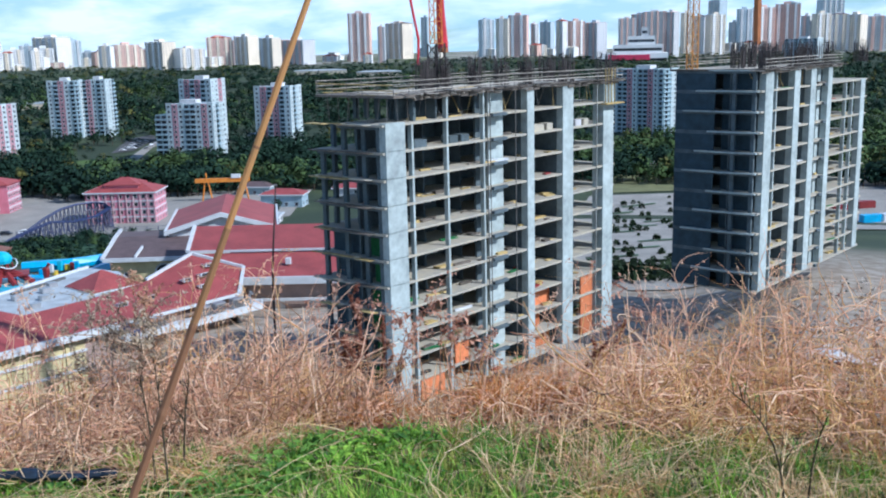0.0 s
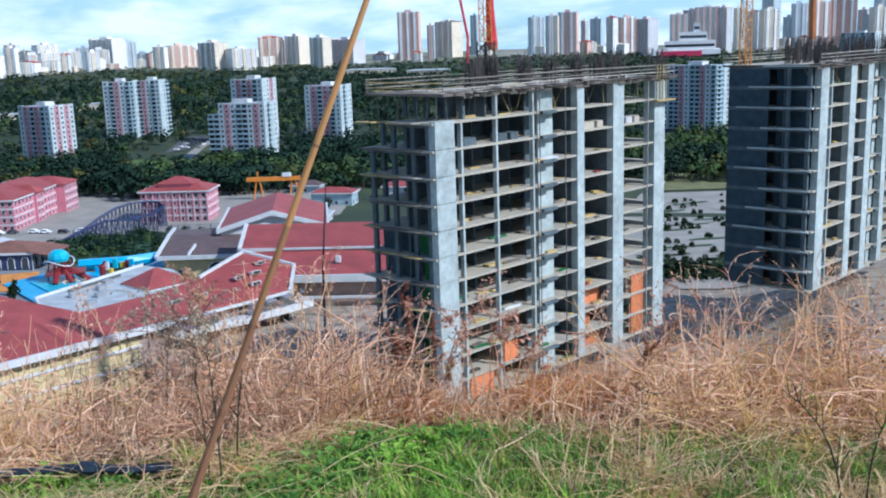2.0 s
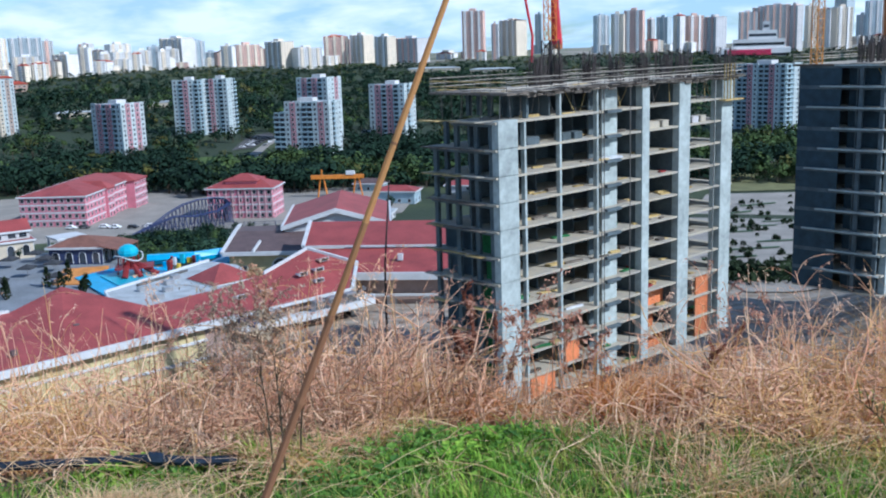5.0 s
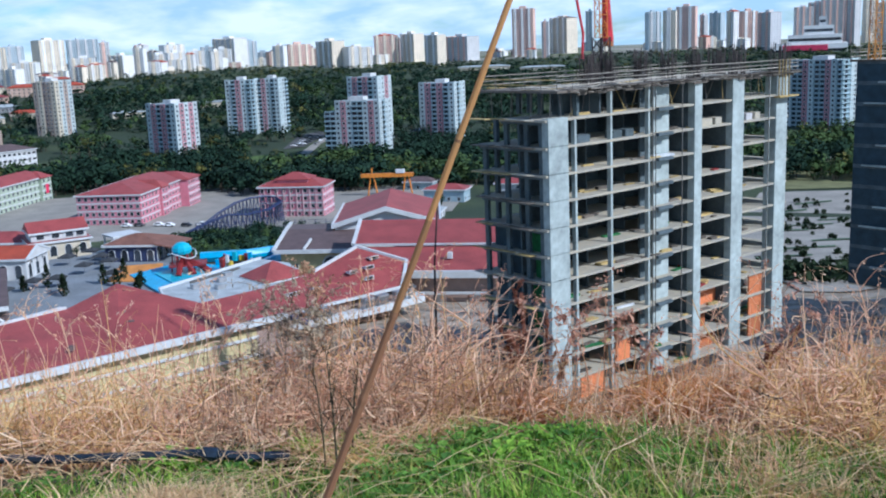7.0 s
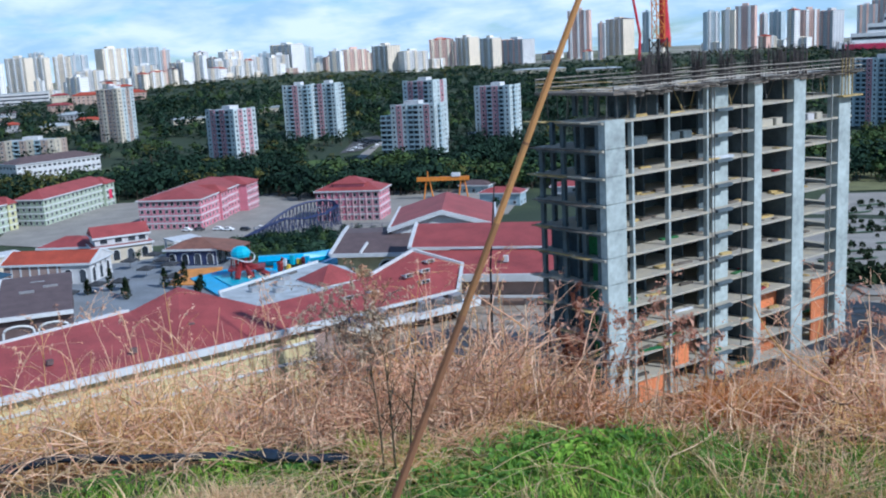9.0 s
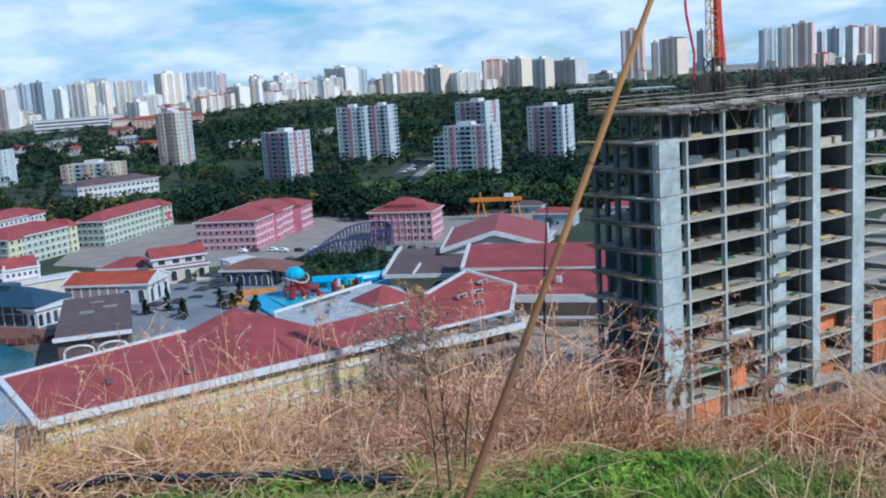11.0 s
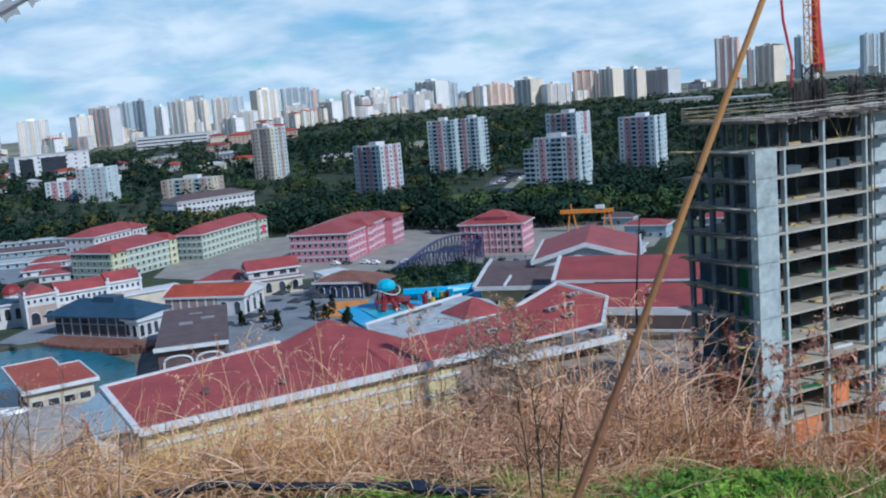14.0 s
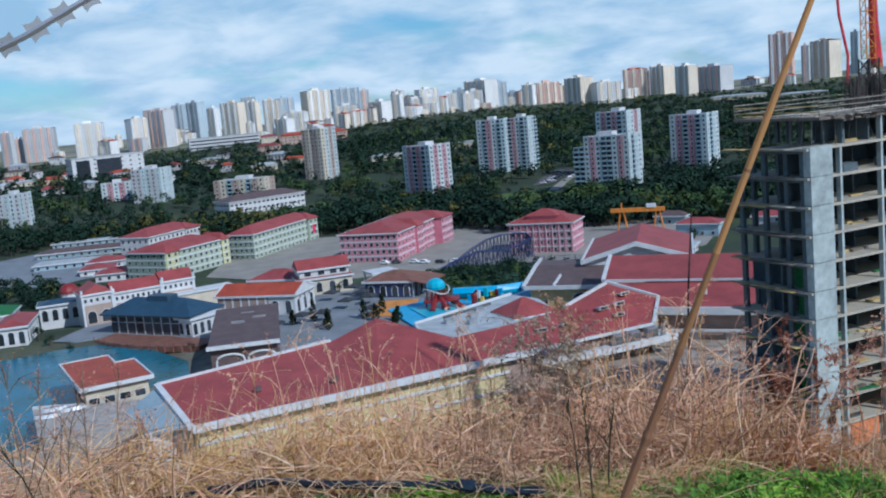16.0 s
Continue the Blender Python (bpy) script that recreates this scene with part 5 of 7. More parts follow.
blue = thing("lakeside_hall", pose(-164.6, 207.7, -11, 0, 0, 90 - 4), "dark slate-blue roofed glass hall on a deck by the lake", "building")
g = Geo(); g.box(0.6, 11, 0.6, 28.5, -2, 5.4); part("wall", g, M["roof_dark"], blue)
for i in range(9):
    y = 1.4 + i * 3.1
    g = Geo(); g.box(.5, .58, y, y + 2.4, .6, 4.6); p = part("glass_front", g, M["glass"], blue)
    g = Geo(); g.box(.42, .5, y - .35, y - .1, 0, 5.2); part("post", g, M["trim"], blue)
    g = Geo(); g.box(.44, .5, y, y + 2.4, 3.2, 3.35); part("rail", g, M["trim"], p)
g = Geo(); hip_roof(g, -.6, 12, -.6, 30, 5.4, 3.5, 0.8); part("roof", g, M["roof_blue"], blue)
g = Geo(); g.box(4, 8, 10, 18, 8.4, 9.9, .5); part("roof_lantern", g, M["roof_blue"], blue)
arc = pavilion("arcade", -165.0, 207.5, 17, 11, 6, 4.6, "white", "trim", .6, "white arcade with round arches beside the lake hall", (5, 2))
arc.matrix_world = pose(-163.8, 207.0, -11, 0, 0, 90 - 17)
deck = thing("deck", pose(-192, 206.5, -11.2, 0, 0, -6), "curved red-brown timber deck at the lake", "deck")
for i in range(15):
    g = Geo(); g.box(i * 2.5, i * 2.5 + 2.42, -4.5 - 2.5 * math.sin(i / 14 * math.pi), 3.0, -1.2, 0.35); part("plank_bay", g, M["deck"], deck)
    g = Geo(); g.box(i * 2.5, i * 2.5 + .1, -4.6 - 2.5 * math.sin(i / 14 * math.pi), -4.4 - 2.5 * math.sin(i / 14 * math.pi), .35, 1.2); part("rail_post", g, M["deck"], deck)
row = thing("shop_row", pose(-210.4, 218.5, -11, 0, 0, 90 - 36), "white arcaded shop row with three red roofs", "building")
for x0, x1, z, r in ((0, 8.5, 8.6, 2.6), (9, 23, 7.8, 2.6), (23.5, 33, 8.6, 2.6)):
    g = Geo(); g.box(x0, x1, 0, 9, -2, z); w = part("wall", g, M["white"], row)
    g = Geo(); hip_roof(g, x0, x1, 0, 9, z, r, .4, True); part("roof", g, M["roof_red"], row)
    part("cornice", fascia(x0, x1, 0, 9, z - .1, .4, .5), M["trim"], row)
    g = Geo(); g.box(x0 + .35, x1 - .35, -.05, -.002, -1.8, z - 3.0); part("lower_front", g, M["tan"], row, "tan brick-coloured lower front")
    n_ = int((x1 - x0) / 1.5)
    for i in range(n_):
        piece("window", WIN_SMALL, row, x0 + (x1 - x0) * (i + .5) / n_, -.01, z - 2.2)
    for i in range(int((x1 - x0) / 4)):
        arch_window(row, x0 + 2.2 + i * 4, -.08, .3, 0, 2.6, 3.6)
    for s in (x0, x1):
        g = Geo(); g.box(s - .3, s + .3, -.35, .35, -2, z + 1.6, .05); part("pier", g, M["trim"], row)
g = Geo(); g.box(26, 44, -3.5, 2, -2, 4.4); part("annex", g, M["cream"], row)
g = Geo(); g.box(25.5, 44.5, -4, 2.5, 4.4, 5.0); part("annex_roof", g, M["trim"], row)
pavilion("glass_kiosk", -228.9, 219.9, 48, 11.5, 8, 5.0, "white", "roof_blue", 1.0, "white glazed kiosk with a blue-grey roof", (4, 2))
bal = thing("red_dome", pose(-228, 232, -11, 0, 0, 0), "bright red round dome on a drum", "dome")
g = Geo()
for i in range(6):
    a0, a1 = i / 6 * math.pi / 2, (i + 1) / 6 * math.pi / 2
    for k in range(12):
        t0, t1 = k * math.pi / 6, (k + 1) * math.pi / 6
        g.add([(3 * math.cos(a0) * math.cos(t0), 3 * math.cos(a0) * math.sin(t0), 7 + 3 * math.sin(a0)), (3 * math.cos(a0) * math.cos(t1), 3 * math.cos(a0) * math.sin(t1), 7 + 3 * math.sin(a0)),
               (3 * math.cos(a1) * math.cos(t1), 3 * math.cos(a1) * math.sin(t1), 7 + 3 * math.sin(a1)), (3 * math.cos(a1) * math.cos(t0), 3 * math.cos(a1) * math.sin(t0), 7 + 3 * math.sin(a1))], [(0, 1, 2, 3)])
part("cap", g, M["play_red"], bal)
g = Geo(); g.tube([(0, 0, -1), (0, 0, 7)], 2.7, 12); part("drum", g, M["white"], bal)
pavilion("lake_shop", -211.4, 197.6, -36, 18, 8, 5.0, "white", "roof_red", 1.6, "white shop with red and green roofs at the lake", (5, 3))
pavilion("lake_shop", -228, 208, -36, 14, 8, 5.5, "cream", "net_green", 1.6, "cream shop with a green roof at the lake", (4, 3))
shed = thing("brown_pavilion", pose(-135.6, 176.6, -11, 0, 0, 90 - 58), "pavilion with a flat dark brown roof and white arched front", "building")
g = Geo(); thick_roof(g, [(-.5, -.6, 6.0), (15.3, -.6, 6.0), (15.3, 35, 7.6), (-.5, 35, 7.6)], .4); part("roof", g, M["roof_dark"], shed)
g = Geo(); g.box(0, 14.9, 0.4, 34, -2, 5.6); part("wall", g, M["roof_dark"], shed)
g = Geo(); strip(g, [(-.7, -.9, 5.8), (15.5, -.9, 5.8)], .4, .9); part("fascia", g, M["trim"], shed)
for i in range(2):
    g = Geo(); g.tube([(1 + i * 7, .2, .2)] + [(4.2 + i * 7 - 3.0 * math.cos(a), .2, 2.6 + 1.2 * math.sin(a)) for a in np.linspace(0, math.pi, 9)] + [(7.4 + i * 7, .2, .2)], .28, 5); part("arch_frame", g, M["trim"], shed)
for x, y in ((4, 18), (9, 22), (6, 28)):
    g = Geo(); g.box(x, x + 3.2, y, y + .3, 6.9, 7.5); part("roof_rail", g, M["metal"], shed)
kio = thing("orange_kiosk", pose(-142.7, 144.7, -11, 0, 0, 90 - 38), "small building with a bright orange-red flat roof", "building")
g = Geo(); g.prism([(-.3, -.3), (13.5, -.3), (13.5, 17), (9.5, 17), (9.5, 25.5), (-.3, 25.5)], 5.6, 6.1); part("roof", g, M["roof_orange"], kio)
g = Geo(); strip(g, [(-.5, -.5, 5.9), (13.7, -.5, 5.9), (13.7, 17.2, 5.9), (9.7, 17.2, 5.9), (9.7, 25.7, 5.9), (-.5, 25.7, 5.9), (-.5, -.5, 5.9)], .4, .8); part("fascia", g, M["trim"], kio)
g = Geo(); g.box(.5, 12.8, .5, 16, -3, 5.6); part("wall", g, M["cream"], kio)
for i in range(4):
    piece("window", WIN_WIDE, kio, 2 + i * 3, .49, 2.2)
for y in (3, 7.5, 12):
    g = Geo(); g.box(.38, .49, y, y + 2.6, -.5, 3.4); part("doorway", g, M["dark"], kio)

quay = thing("quay", pose(0, 0, 0), "earth and stone quay before the orange-roofed building", "quay")
g = Geo(); g.prism([(-152, 140.5), (-136.7, 126.6), (-118, 135), (-131.5, 149.6), (-142.2, 144.2)], -14, -8.0); part("top", g, M["rubble"], quay)
g = Geo(); strip(g, [(-152, 140.7, -7.9), (-142.4, 144.0, -7.9)], .5, .7); part("kerb", g, M["trim"], quay)
for x, y, a in ((-146.5, 140.6, 40), (-142.5, 141.5, 52), (-144.5, 136.5, 34)):
    t = thing("upturned_boat", pose(x, y, -8.0, 0, 0, a), "pale upturned rowing boat on the quay", "boat", "boats on the quay")
    hull, keel = Geo(), Geo()
    ring = [(-2.4, 0), (-1.8, .6), (-.4, .85), (1.2, .75), (2.6, 0), (1.2, -.75), (-.4, -.85), (-1.8, -.6)]
    hull.add([(p, q, 0) for p, q in ring] + [(p * .85, q * .55, .6) for p, q in ring], [(i, (i + 1) % 8, 8 + (i + 1) % 8, 8 + i) for i in range(8)] + [tuple(range(8, 16))])
    part("hull", hull, M["sheet_white"], t)
    keel.box(-1.9, 2.0, -.06, .06, .6, .72); part("keel", keel, M["deck"], t)

# ---- the splash pool and rides ----
pool = thing("splash_pool", pose(-104, 234, -10.9, 0, 0, 0), "bright blue splash pool with an orange surround", "pool")
g = Geo(); g.prism([(-20.2, -4), (-25.3, 13.2), (-14.4, 16.7), (-6, -4)], 0.0, 0.35); part("surround", g, M["play_orange"], pool)
g = Geo(); g.prism([(-17, 2), (-.2, -16.7), (8.6, -14.2), (11.5, -4), (5, 13), (-10, 14.7)], 0.2, 0.6); part("basin", g, M["pool_blue"], pool)
g = Geo(); g.prism([(-10, 2), (0, -9), (6, -8), (7, -2), (0, 8), (-7, 9)], 0.6, 0.9); part("water", g, M["cyan"], pool)
g = Geo(); g.tube([(x, y, 1.6) for x, y in ((-4, 18), (8, 21), (14, 26), (19, 18), (17, 8), (10, -2))], 1.5, 6); part("curved_wall", g, M["pool_blue"], pool, "blue curved wall")
for i in range(10):
    x, y = 2 + i * 1.6, 16 + 5 * math.sin(i * .5)
    g = Geo(); g.box(x, x + 1.3, y - 3, y - 2.2, .6, 2.0 + (i % 3) * .6, .2); part("play_block", g, M[("pool_blue", "trim", "cyan", "play_yellow", "play_red")[i % 5]], pool)
play = thing("water_castle", pose(-107, 238, -10.4, 0, 0, 20), "play frame with a cyan bucket dome and red slides", "playground")
g = Geo()
for i in range(5):
    a0, a1 = -.5 + i * .42, -.5 + (i + 1) * .42
    for k in range(10):
        t0, t1 = k * math.pi / 5, (k + 1) * math.pi / 5
        p = lambda a, t: (2.6 * math.cos(a) * math.cos(t), 2.6 * math.cos(a) * math.sin(t), 6.2 + 2.0 * math.sin(a))
        g.add([p(a0, t0), p(a0, t1), p(a1, t1), p(a1, t0)], [(0, 1, 2, 3)])
part("bucket", g, M["cyan"], play)
g = Geo(); g.tube([(3.6 * math.cos(t), 3.6 * math.sin(t), 5.0 + .8 * math.sin(2 * t)) for t in np.linspace(0, 6.28, 17)], .16, 5); part("ring", g, M["trim"], play)
for a in range(6):
    t = a * math.pi / 3
    g = Geo(); g.tube([(3 * math.cos(t), 3 * math.sin(t), -.2), (2.4 * math.cos(t), 2.4 * math.sin(t), 5.2)], .2, 5); part("post", g, M["play_red"], play)
for dx, dy in ((3, -5), (7, -3), (-1, -5.5)):
    g = Geo(); g.tube([(0, 0, 3.6), (dx * .5, dy * .5, 2.6), (dx, dy, .4)], .75, 6); part("slide", g, M["play_red"], play)
g = Geo(); g.box(-3.4, 6, -3.4, 3, 2.2, 2.6, .2); part("platform", g, M["play_red"], play)
fig = thing("play_figure", pose(-97.5, 241, -10.4, 0, 0, 0), "red and yellow spray stand in the pool", "playground")
g = Geo(); g.tube([(0, 0, -.2), (0, 0, 3.0), (.8, 0, 4.2)], [.7, .9, .5], 7); part("body", g, M["play_red"], fig)
g = Geo(); g.tube([(2.6, -1, -.2), (2.8, -1, 2.6)], [.9, .5], 7); part("cone", g, M["play_yellow"], fig)

barn = pavilion("blue_barn", -121.5, 254, -2, 13, 15, 4.6, "steel_blue", "deck", 2.2, "dark blue barn with stepped rust-brown roofs", (3, 4))
g = Geo(); thick_roof(g, [(-1, -5.5, 4.2), (12.5, -5.5, 4.2), (12.5, .4, 5.4), (-1, .4, 5.4)]); part("lean_to_roof", g, M["deck"], barn)
for x in (-.6, 5.5, 12):
    g = Geo(); g.tube([(x, -5.2, -1), (x, -5.2, 4.2)], .15, 4); part("post", g, M["deck"], barn)

coaster = thing("roller_coaster", pose(-152, 352, -21.5, 0, 0, 0), "dark blue-violet steel roller coaster", "ride")
track = [(-1, -6, 1.2), (2.5, 4, 3.0), (6, 12, 6.2), (9.5, 19, 8.4), (13.5, 25, 9.3), (18, 29, 9.3), (22.5, 30, 8.8), (25.5, 27, 7.4), (23, 19, 5.6), (17, 11, 5.0), (11, 5, 6.0), (6, -1, 4.2), (2, -8, 2.4)]
for off in (-.6, .6):
    g = Geo(); g.tube([(x + off, y - off, z) for x, y, z in track], .28, 5); part("rail", g, M["steel_blue"], coaster)
for (x0, y0, z0), (x1, y1, z1) in zip(track, track[1:]):
    for s in (0, .25, .5, .75):
        x, y, z = x0 + (x1 - x0) * s, y0 + (y1 - y0) * s, z0 + (z1 - z0) * s
        g = Geo(); g.tube([(x - 1.2, y, -1.5), (x, y, z)], .2, 4); part("leg", g, M["steel_blue"], coaster)
        g = Geo(); g.tube([(x + 1.6, y - 1, -1.5), (x, y, z)], .18, 4); part("leg", g, M["steel_blue"], coaster)
        g = Geo(); g.box(x - .7, x + .7, y - .7, y + .7, z - .35, z - .2); part("sleeper", g, M["steel_blue"], coaster)
fence = thing("turf_fence", pose(0, 0, 0), "dark blue netting fence beside the turf", "fence")
for i in range(15):
    t = i / 14
    x, y = -150 + 56 * t, 348 - 6 * t
    z = ground_z(x, y)
    g = Geo(); g.tube([(x, y, z - .4), (x, y, z + 5)], .12, 4); part("post", g, M["steel_blue"], fence)
    if i < 14:
        g = Geo()
        for h in np.linspace(.6, 4.8, 6):
            g.tube([(x, y, z + h), (x + 4, y - .43, ground_z(x + 4, y - .43) + h)], .08, 3)
        tagged(part("net_panel", g, M["steel_blue"], fence), kind="stuff")

# ---- gantry crane and small houses at the wood's edge ----
gan = thing("gantry_crane", pose(-108, 440, -22, 0, 0, 4), "orange gantry crane with a cab", "crane")
g = Geo(); g.box(0, 24, -.8, .8, 8.6, 10.4); part("girder", g, M["steel_orange"], gan)
for x in (5, 21):
    for s in (-1, 1):
        g = Geo(); g.tube([(x + s * 2.4, 0, -1), (x + s * .8, 0, 8.6)], .35, 4); part("leg", g, M["steel_orange"], gan)
g = Geo(); g.box(16, 20, -1.2, 1.2, 10.4, 12.0, .2); part("cab", g, M["trim"], gan)
g = Geo(); g.tube([(5, 0, 10.4), (5, 0, 13)], .3, 5); part("mast", g, M["steel_orange"], gan)
for x, y, az, lx, ly, h, wall, roof in ((-58, 418, 8, 10, 18, 5.5, "bluegrey", "roof_red"), (-30, 430, 5, 12, 16, 6, "grey", "roof_red"), (-316, 338, 62, 16, 15, 3.4, "white", "roof_red"), (-336, 350, 55, 15, 14, 3.0, "white", "roof_red"), (-348, 368, 60, 17, 13, 3.2, "trim", "roof_red"),
                                        (-376, 362, 60, 34, 14, 3, "bluegrey", "membrane"), (-404, 392, 60, 50, 10, 3, "teal", "roof_dark"), (-425, 425, 60, 60, 9, 3, "bluegrey", "membrane"), (-78, 455, 10, 8, 14, 4, "teal", "roof_dark"), (-62, 376, 3, 10, 12, 3.4, "grey", "membrane")):
    school("house" if lx < 20 else "shed", x, y, az, lx, ly, h, wall, wall, roof, 2 if h > 5.5 else 1, max(2, lx // 4), max(2, ly // 4), "small %s house with a %s roof" % (wall, {"roof_red": "red", "roof_orange": "orange-red", "membrane": "pale flat", "roof_dark": "dark"}[roof]), rise=2.0 if roof != "membrane" else .5)


# ---- cypresses and planting strips of the car park, square trees, umbrellas ----
def cypress(x, y, h, r, rnd, label="dark green cypress beside the paving", name="cypress"):
    z = ground_z(x, y)
    t = thing(name, pose(x, y, z), label, "tree", "planted trees")
    g = Geo(); g.tube([(0, 0, -.4), (0, 0, h * .7)], [.14, .05], 5); part("trunk", g, M["bark"], t)
    g = Geo()
    for _ in range(90):
        k = rnd.random() ** .8
        a = rnd.uniform(0, 6.283)
        rr = r * (1 - k) ** .6 * (rnd.uniform(.75, 1.15)) * min(1, .4 + k * 4)
        c = Vector((rr * math.cos(a), rr * math.sin(a), .3 + k * h * .97))
        u = Vector((math.cos(a), math.sin(a), 1.2)).normalized() * rnd.uniform(.35, .6) * max(.5, r)
        v = Vector((-math.sin(a), math.cos(a), 0)) * rnd.uniform(.2, .4) * max(.5, r)
        g.add([c - u * .5 - v, c - u * .5 + v, c + u], [(0, 1, 2)])
    part("crown", g, M["cypress"], t)


rnd = random.Random(5)
SHRUBS = []
for k in range(4):
    g = Geo()
    for _ in range(70):
        a, e, q = rnd.uniform(0, 6.283), rnd.uniform(-.2, 1.4), rnd.uniform(.6, 1.05)
        c = Vector((math.cos(a) * math.cos(e) * q, math.sin(a) * math.cos(e) * q, .25 + math.sin(e) * q))
        u, v = Vector((rnd.gauss(0, .2), rnd.gauss(0, .2), rnd.gauss(0, .2))), Vector((rnd.gauss(0, .2), rnd.gauss(0, .2), rnd.gauss(0, .2)))
        g.add([c - u, c + v, c + u, c - v], [(0, 1, 2, 3)])
    SHRUBS.append(g.mesh("shrub", M["cypress"]))
for i in range(11):                                 # staggered rows of clipped shrubs between the bays
    d = 250 + i * 17
    for j in range(11):
        if rnd.random() < .5 or (i + j) % 4 == 3:
            continue
        x, y = polar(9.9 + j * .42 + rnd.uniform(-.1, .1), d + (j - 5) * 3.2 + rnd.uniform(-3, 3))
        sh = new("shrub", SHRUBS[rnd.randrange(4)])
        w = rnd.uniform(.7, 1.35)
        sh.matrix_world = pose(x, y, ground_z(x, y) + .3, 0, 0, rnd.uniform(0, 360)) @ Matrix.Diagonal((w, w, w * rnd.uniform(.9, 1.5), 1))
        tagged(sh, "dark green clipped shrub in the car park", "shrub", "car park shrubs")
for i in range(8):
    a, d = 10.4 + (i % 3) * 1.3, 262 + i * 21
    x, y = polar(a, d)
    drape("planting_strip", [(x - 9, y - 5), (x + 6, y + 2), (x + 6, y + 4.6), (x - 9, y - 2.4)], "darkgrass", "narrow planting strip in the car park", "planting", 0.55)
g = Geo()
for _ in range(1500):                               # hedge at the near edge of the car park
    a = rnd.uniform(8.6, 15)
    x, y = polar(a, 232 + 3 * math.sin(a) + rnd.gauss(0, 5))
    c = Vector((x, y, ground_z(x, y) + .3 + rnd.random() * 2.6))
    u, v = Vector((rnd.gauss(0, .5), rnd.gauss(0, .5), rnd.gauss(0, .4))), Vector((rnd.gauss(0, .5), rnd.gauss(0, .5), rnd.gauss(0, .4)))
    g.add([c - u, c + v, c + u, c - v], [(0, 1, 2, 3)])
tagged(part("hedge", g, M["cypress"]), "dark green hedge at the edge of the car park", "hedge", kind="stuff")
for x, y, h in ((-124, 228, 5), (-119.5, 226, 4.2), (-137, 224, 6), (-130, 219, 4.5), (-113, 226, 3.6), (-128, 216, 5), (-141, 220, 4), (-146, 219, 3), (-121, 233, 5.5), (-112, 222, 3.2)):
    cypress(x, y, h, 1.3, rnd, "dark green conifer on the paved square")
for x, y in ((-135.3, 239.4), (-136.4, 250.9), (-134.9, 224.9), (-122.6, 230.1), (-139.4, 221.7), (-141.6, 212.6), (-128.3, 259.8), (-131, 245), (-146, 250), (-143, 258)):
    u = thing("parasol", pose(x, y, -11), "dark grey square parasol on the paving", "parasol", "parasols on the square")
    g = Geo(); g.tube([(0, 0, 0), (0, 0, 2.9)], .06, 5); part("pole", g, M["metal"], u)
    g = Geo(); hip_roof(g, -1.8, 1.8, -1.8, 1.8, 2.4, .8, .1); part("canopy", g, M["canvas"], u)


# ---- booms and masts on the towers ----
boom = thing("placing_boom", T1.matrix_world @ pose(16.5, 6.4, 38.45), "red concrete placing boom on an orange lattice mast", "crane")
dm = thing("mast_base", boom.matrix_world.copy(), "dark rusty lattice base of the placing boom", "mast")
for sx, sy in ((-.75, -.75), (.75, -.75), (.75, .75), (-.75, .75)):
    g = Geo(); g.tube([(sx, sy, 0), (sx, sy, 5.5)], .13, 4); part("leg", g, M["rebar"], dm)
for i in range(4):
    for (ax, ay), (bx, by) in (((-.75, -.75), (.75, -.75)), ((.75, -.75), (.75, .75)), ((.75, .75), (-.75, .75)), ((-.75, .75), (-.75, -.75))):
        g = Geo(); g.tube([(ax, ay, i * 1.37), (bx, by, (i + 1) * 1.37)] if i % 2 else [(bx, by, i * 1.37), (ax, ay, (i + 1) * 1.37)], .08, 4); part("brace", g, M["rebar"], dm)
g = Geo(); lattice(g, (0, 0, 5.5), (0, 0, 24), .55, 1.3, .08); part("mast", g, M["steel_orange"], boom)
g = Geo(); g.tube([(1.3, 0, 5.0), (1.0, 0, 9.5), (.4, 0, 24)], [.7, .5, .45], 6); part("boom_arm", g, M["steel_red"], boom)
g = Geo(); g.tube([(1.9, .6, 5.4), (1.6, .5, 12), (1.0, .3, 24)], [.28, .25, .25], 6); part("pipe", g, M["steel_red"], boom)
g = Geo(); g.box(.7, 1.9, -.5, .5, 4.4, 5.6, .2); part("slew_block", g, M["steel_rust"], boom)
g = Geo(); g.tube([(-3.4, 0, 3.0), (-3.2, 0, 6.0), (-4.4, 0, 10.5), (-4.8, 0, 15), (-3.0, 0, 24)], .16, 6); part("hose", g, M["steel_red"], boom, "hanging red hose arm")
m2 = thing("lattice_mast", T2.matrix_world @ pose(1.8, 11.6, 34.2), "orange-yellow lattice crane mast on the tower", "crane")
g = Geo(); lattice(g, (0, 0, -.2), (0, 0, 24), .58, 1.3, .10); part("mast", g, M["steel_yellow"], m2)
for dx in (-1.6, -1.1):
    g = Geo(); g.tube([(dx, 0, 4), (dx, 0, 24)], .04, 4); part("rope", g, M["rebar"], m2)
m3 = thing("leaning_boom", T2.matrix_world @ pose(16.5, 8, 34.2), "rust-coloured boom on the second tower", "crane")
g = Geo(); lattice(g, (0, 0, 0), (0, 0, 4), .7, 1.2, .1); part("base", g, M["rebar"], m3)
g = Geo(); g.tube([(.3, 0, 3.4), (-.1, 0, 12), (-1.2, 0, 24)], [.6, .65, .5], 6); part("arm", g, M["steel_rust"], m3)


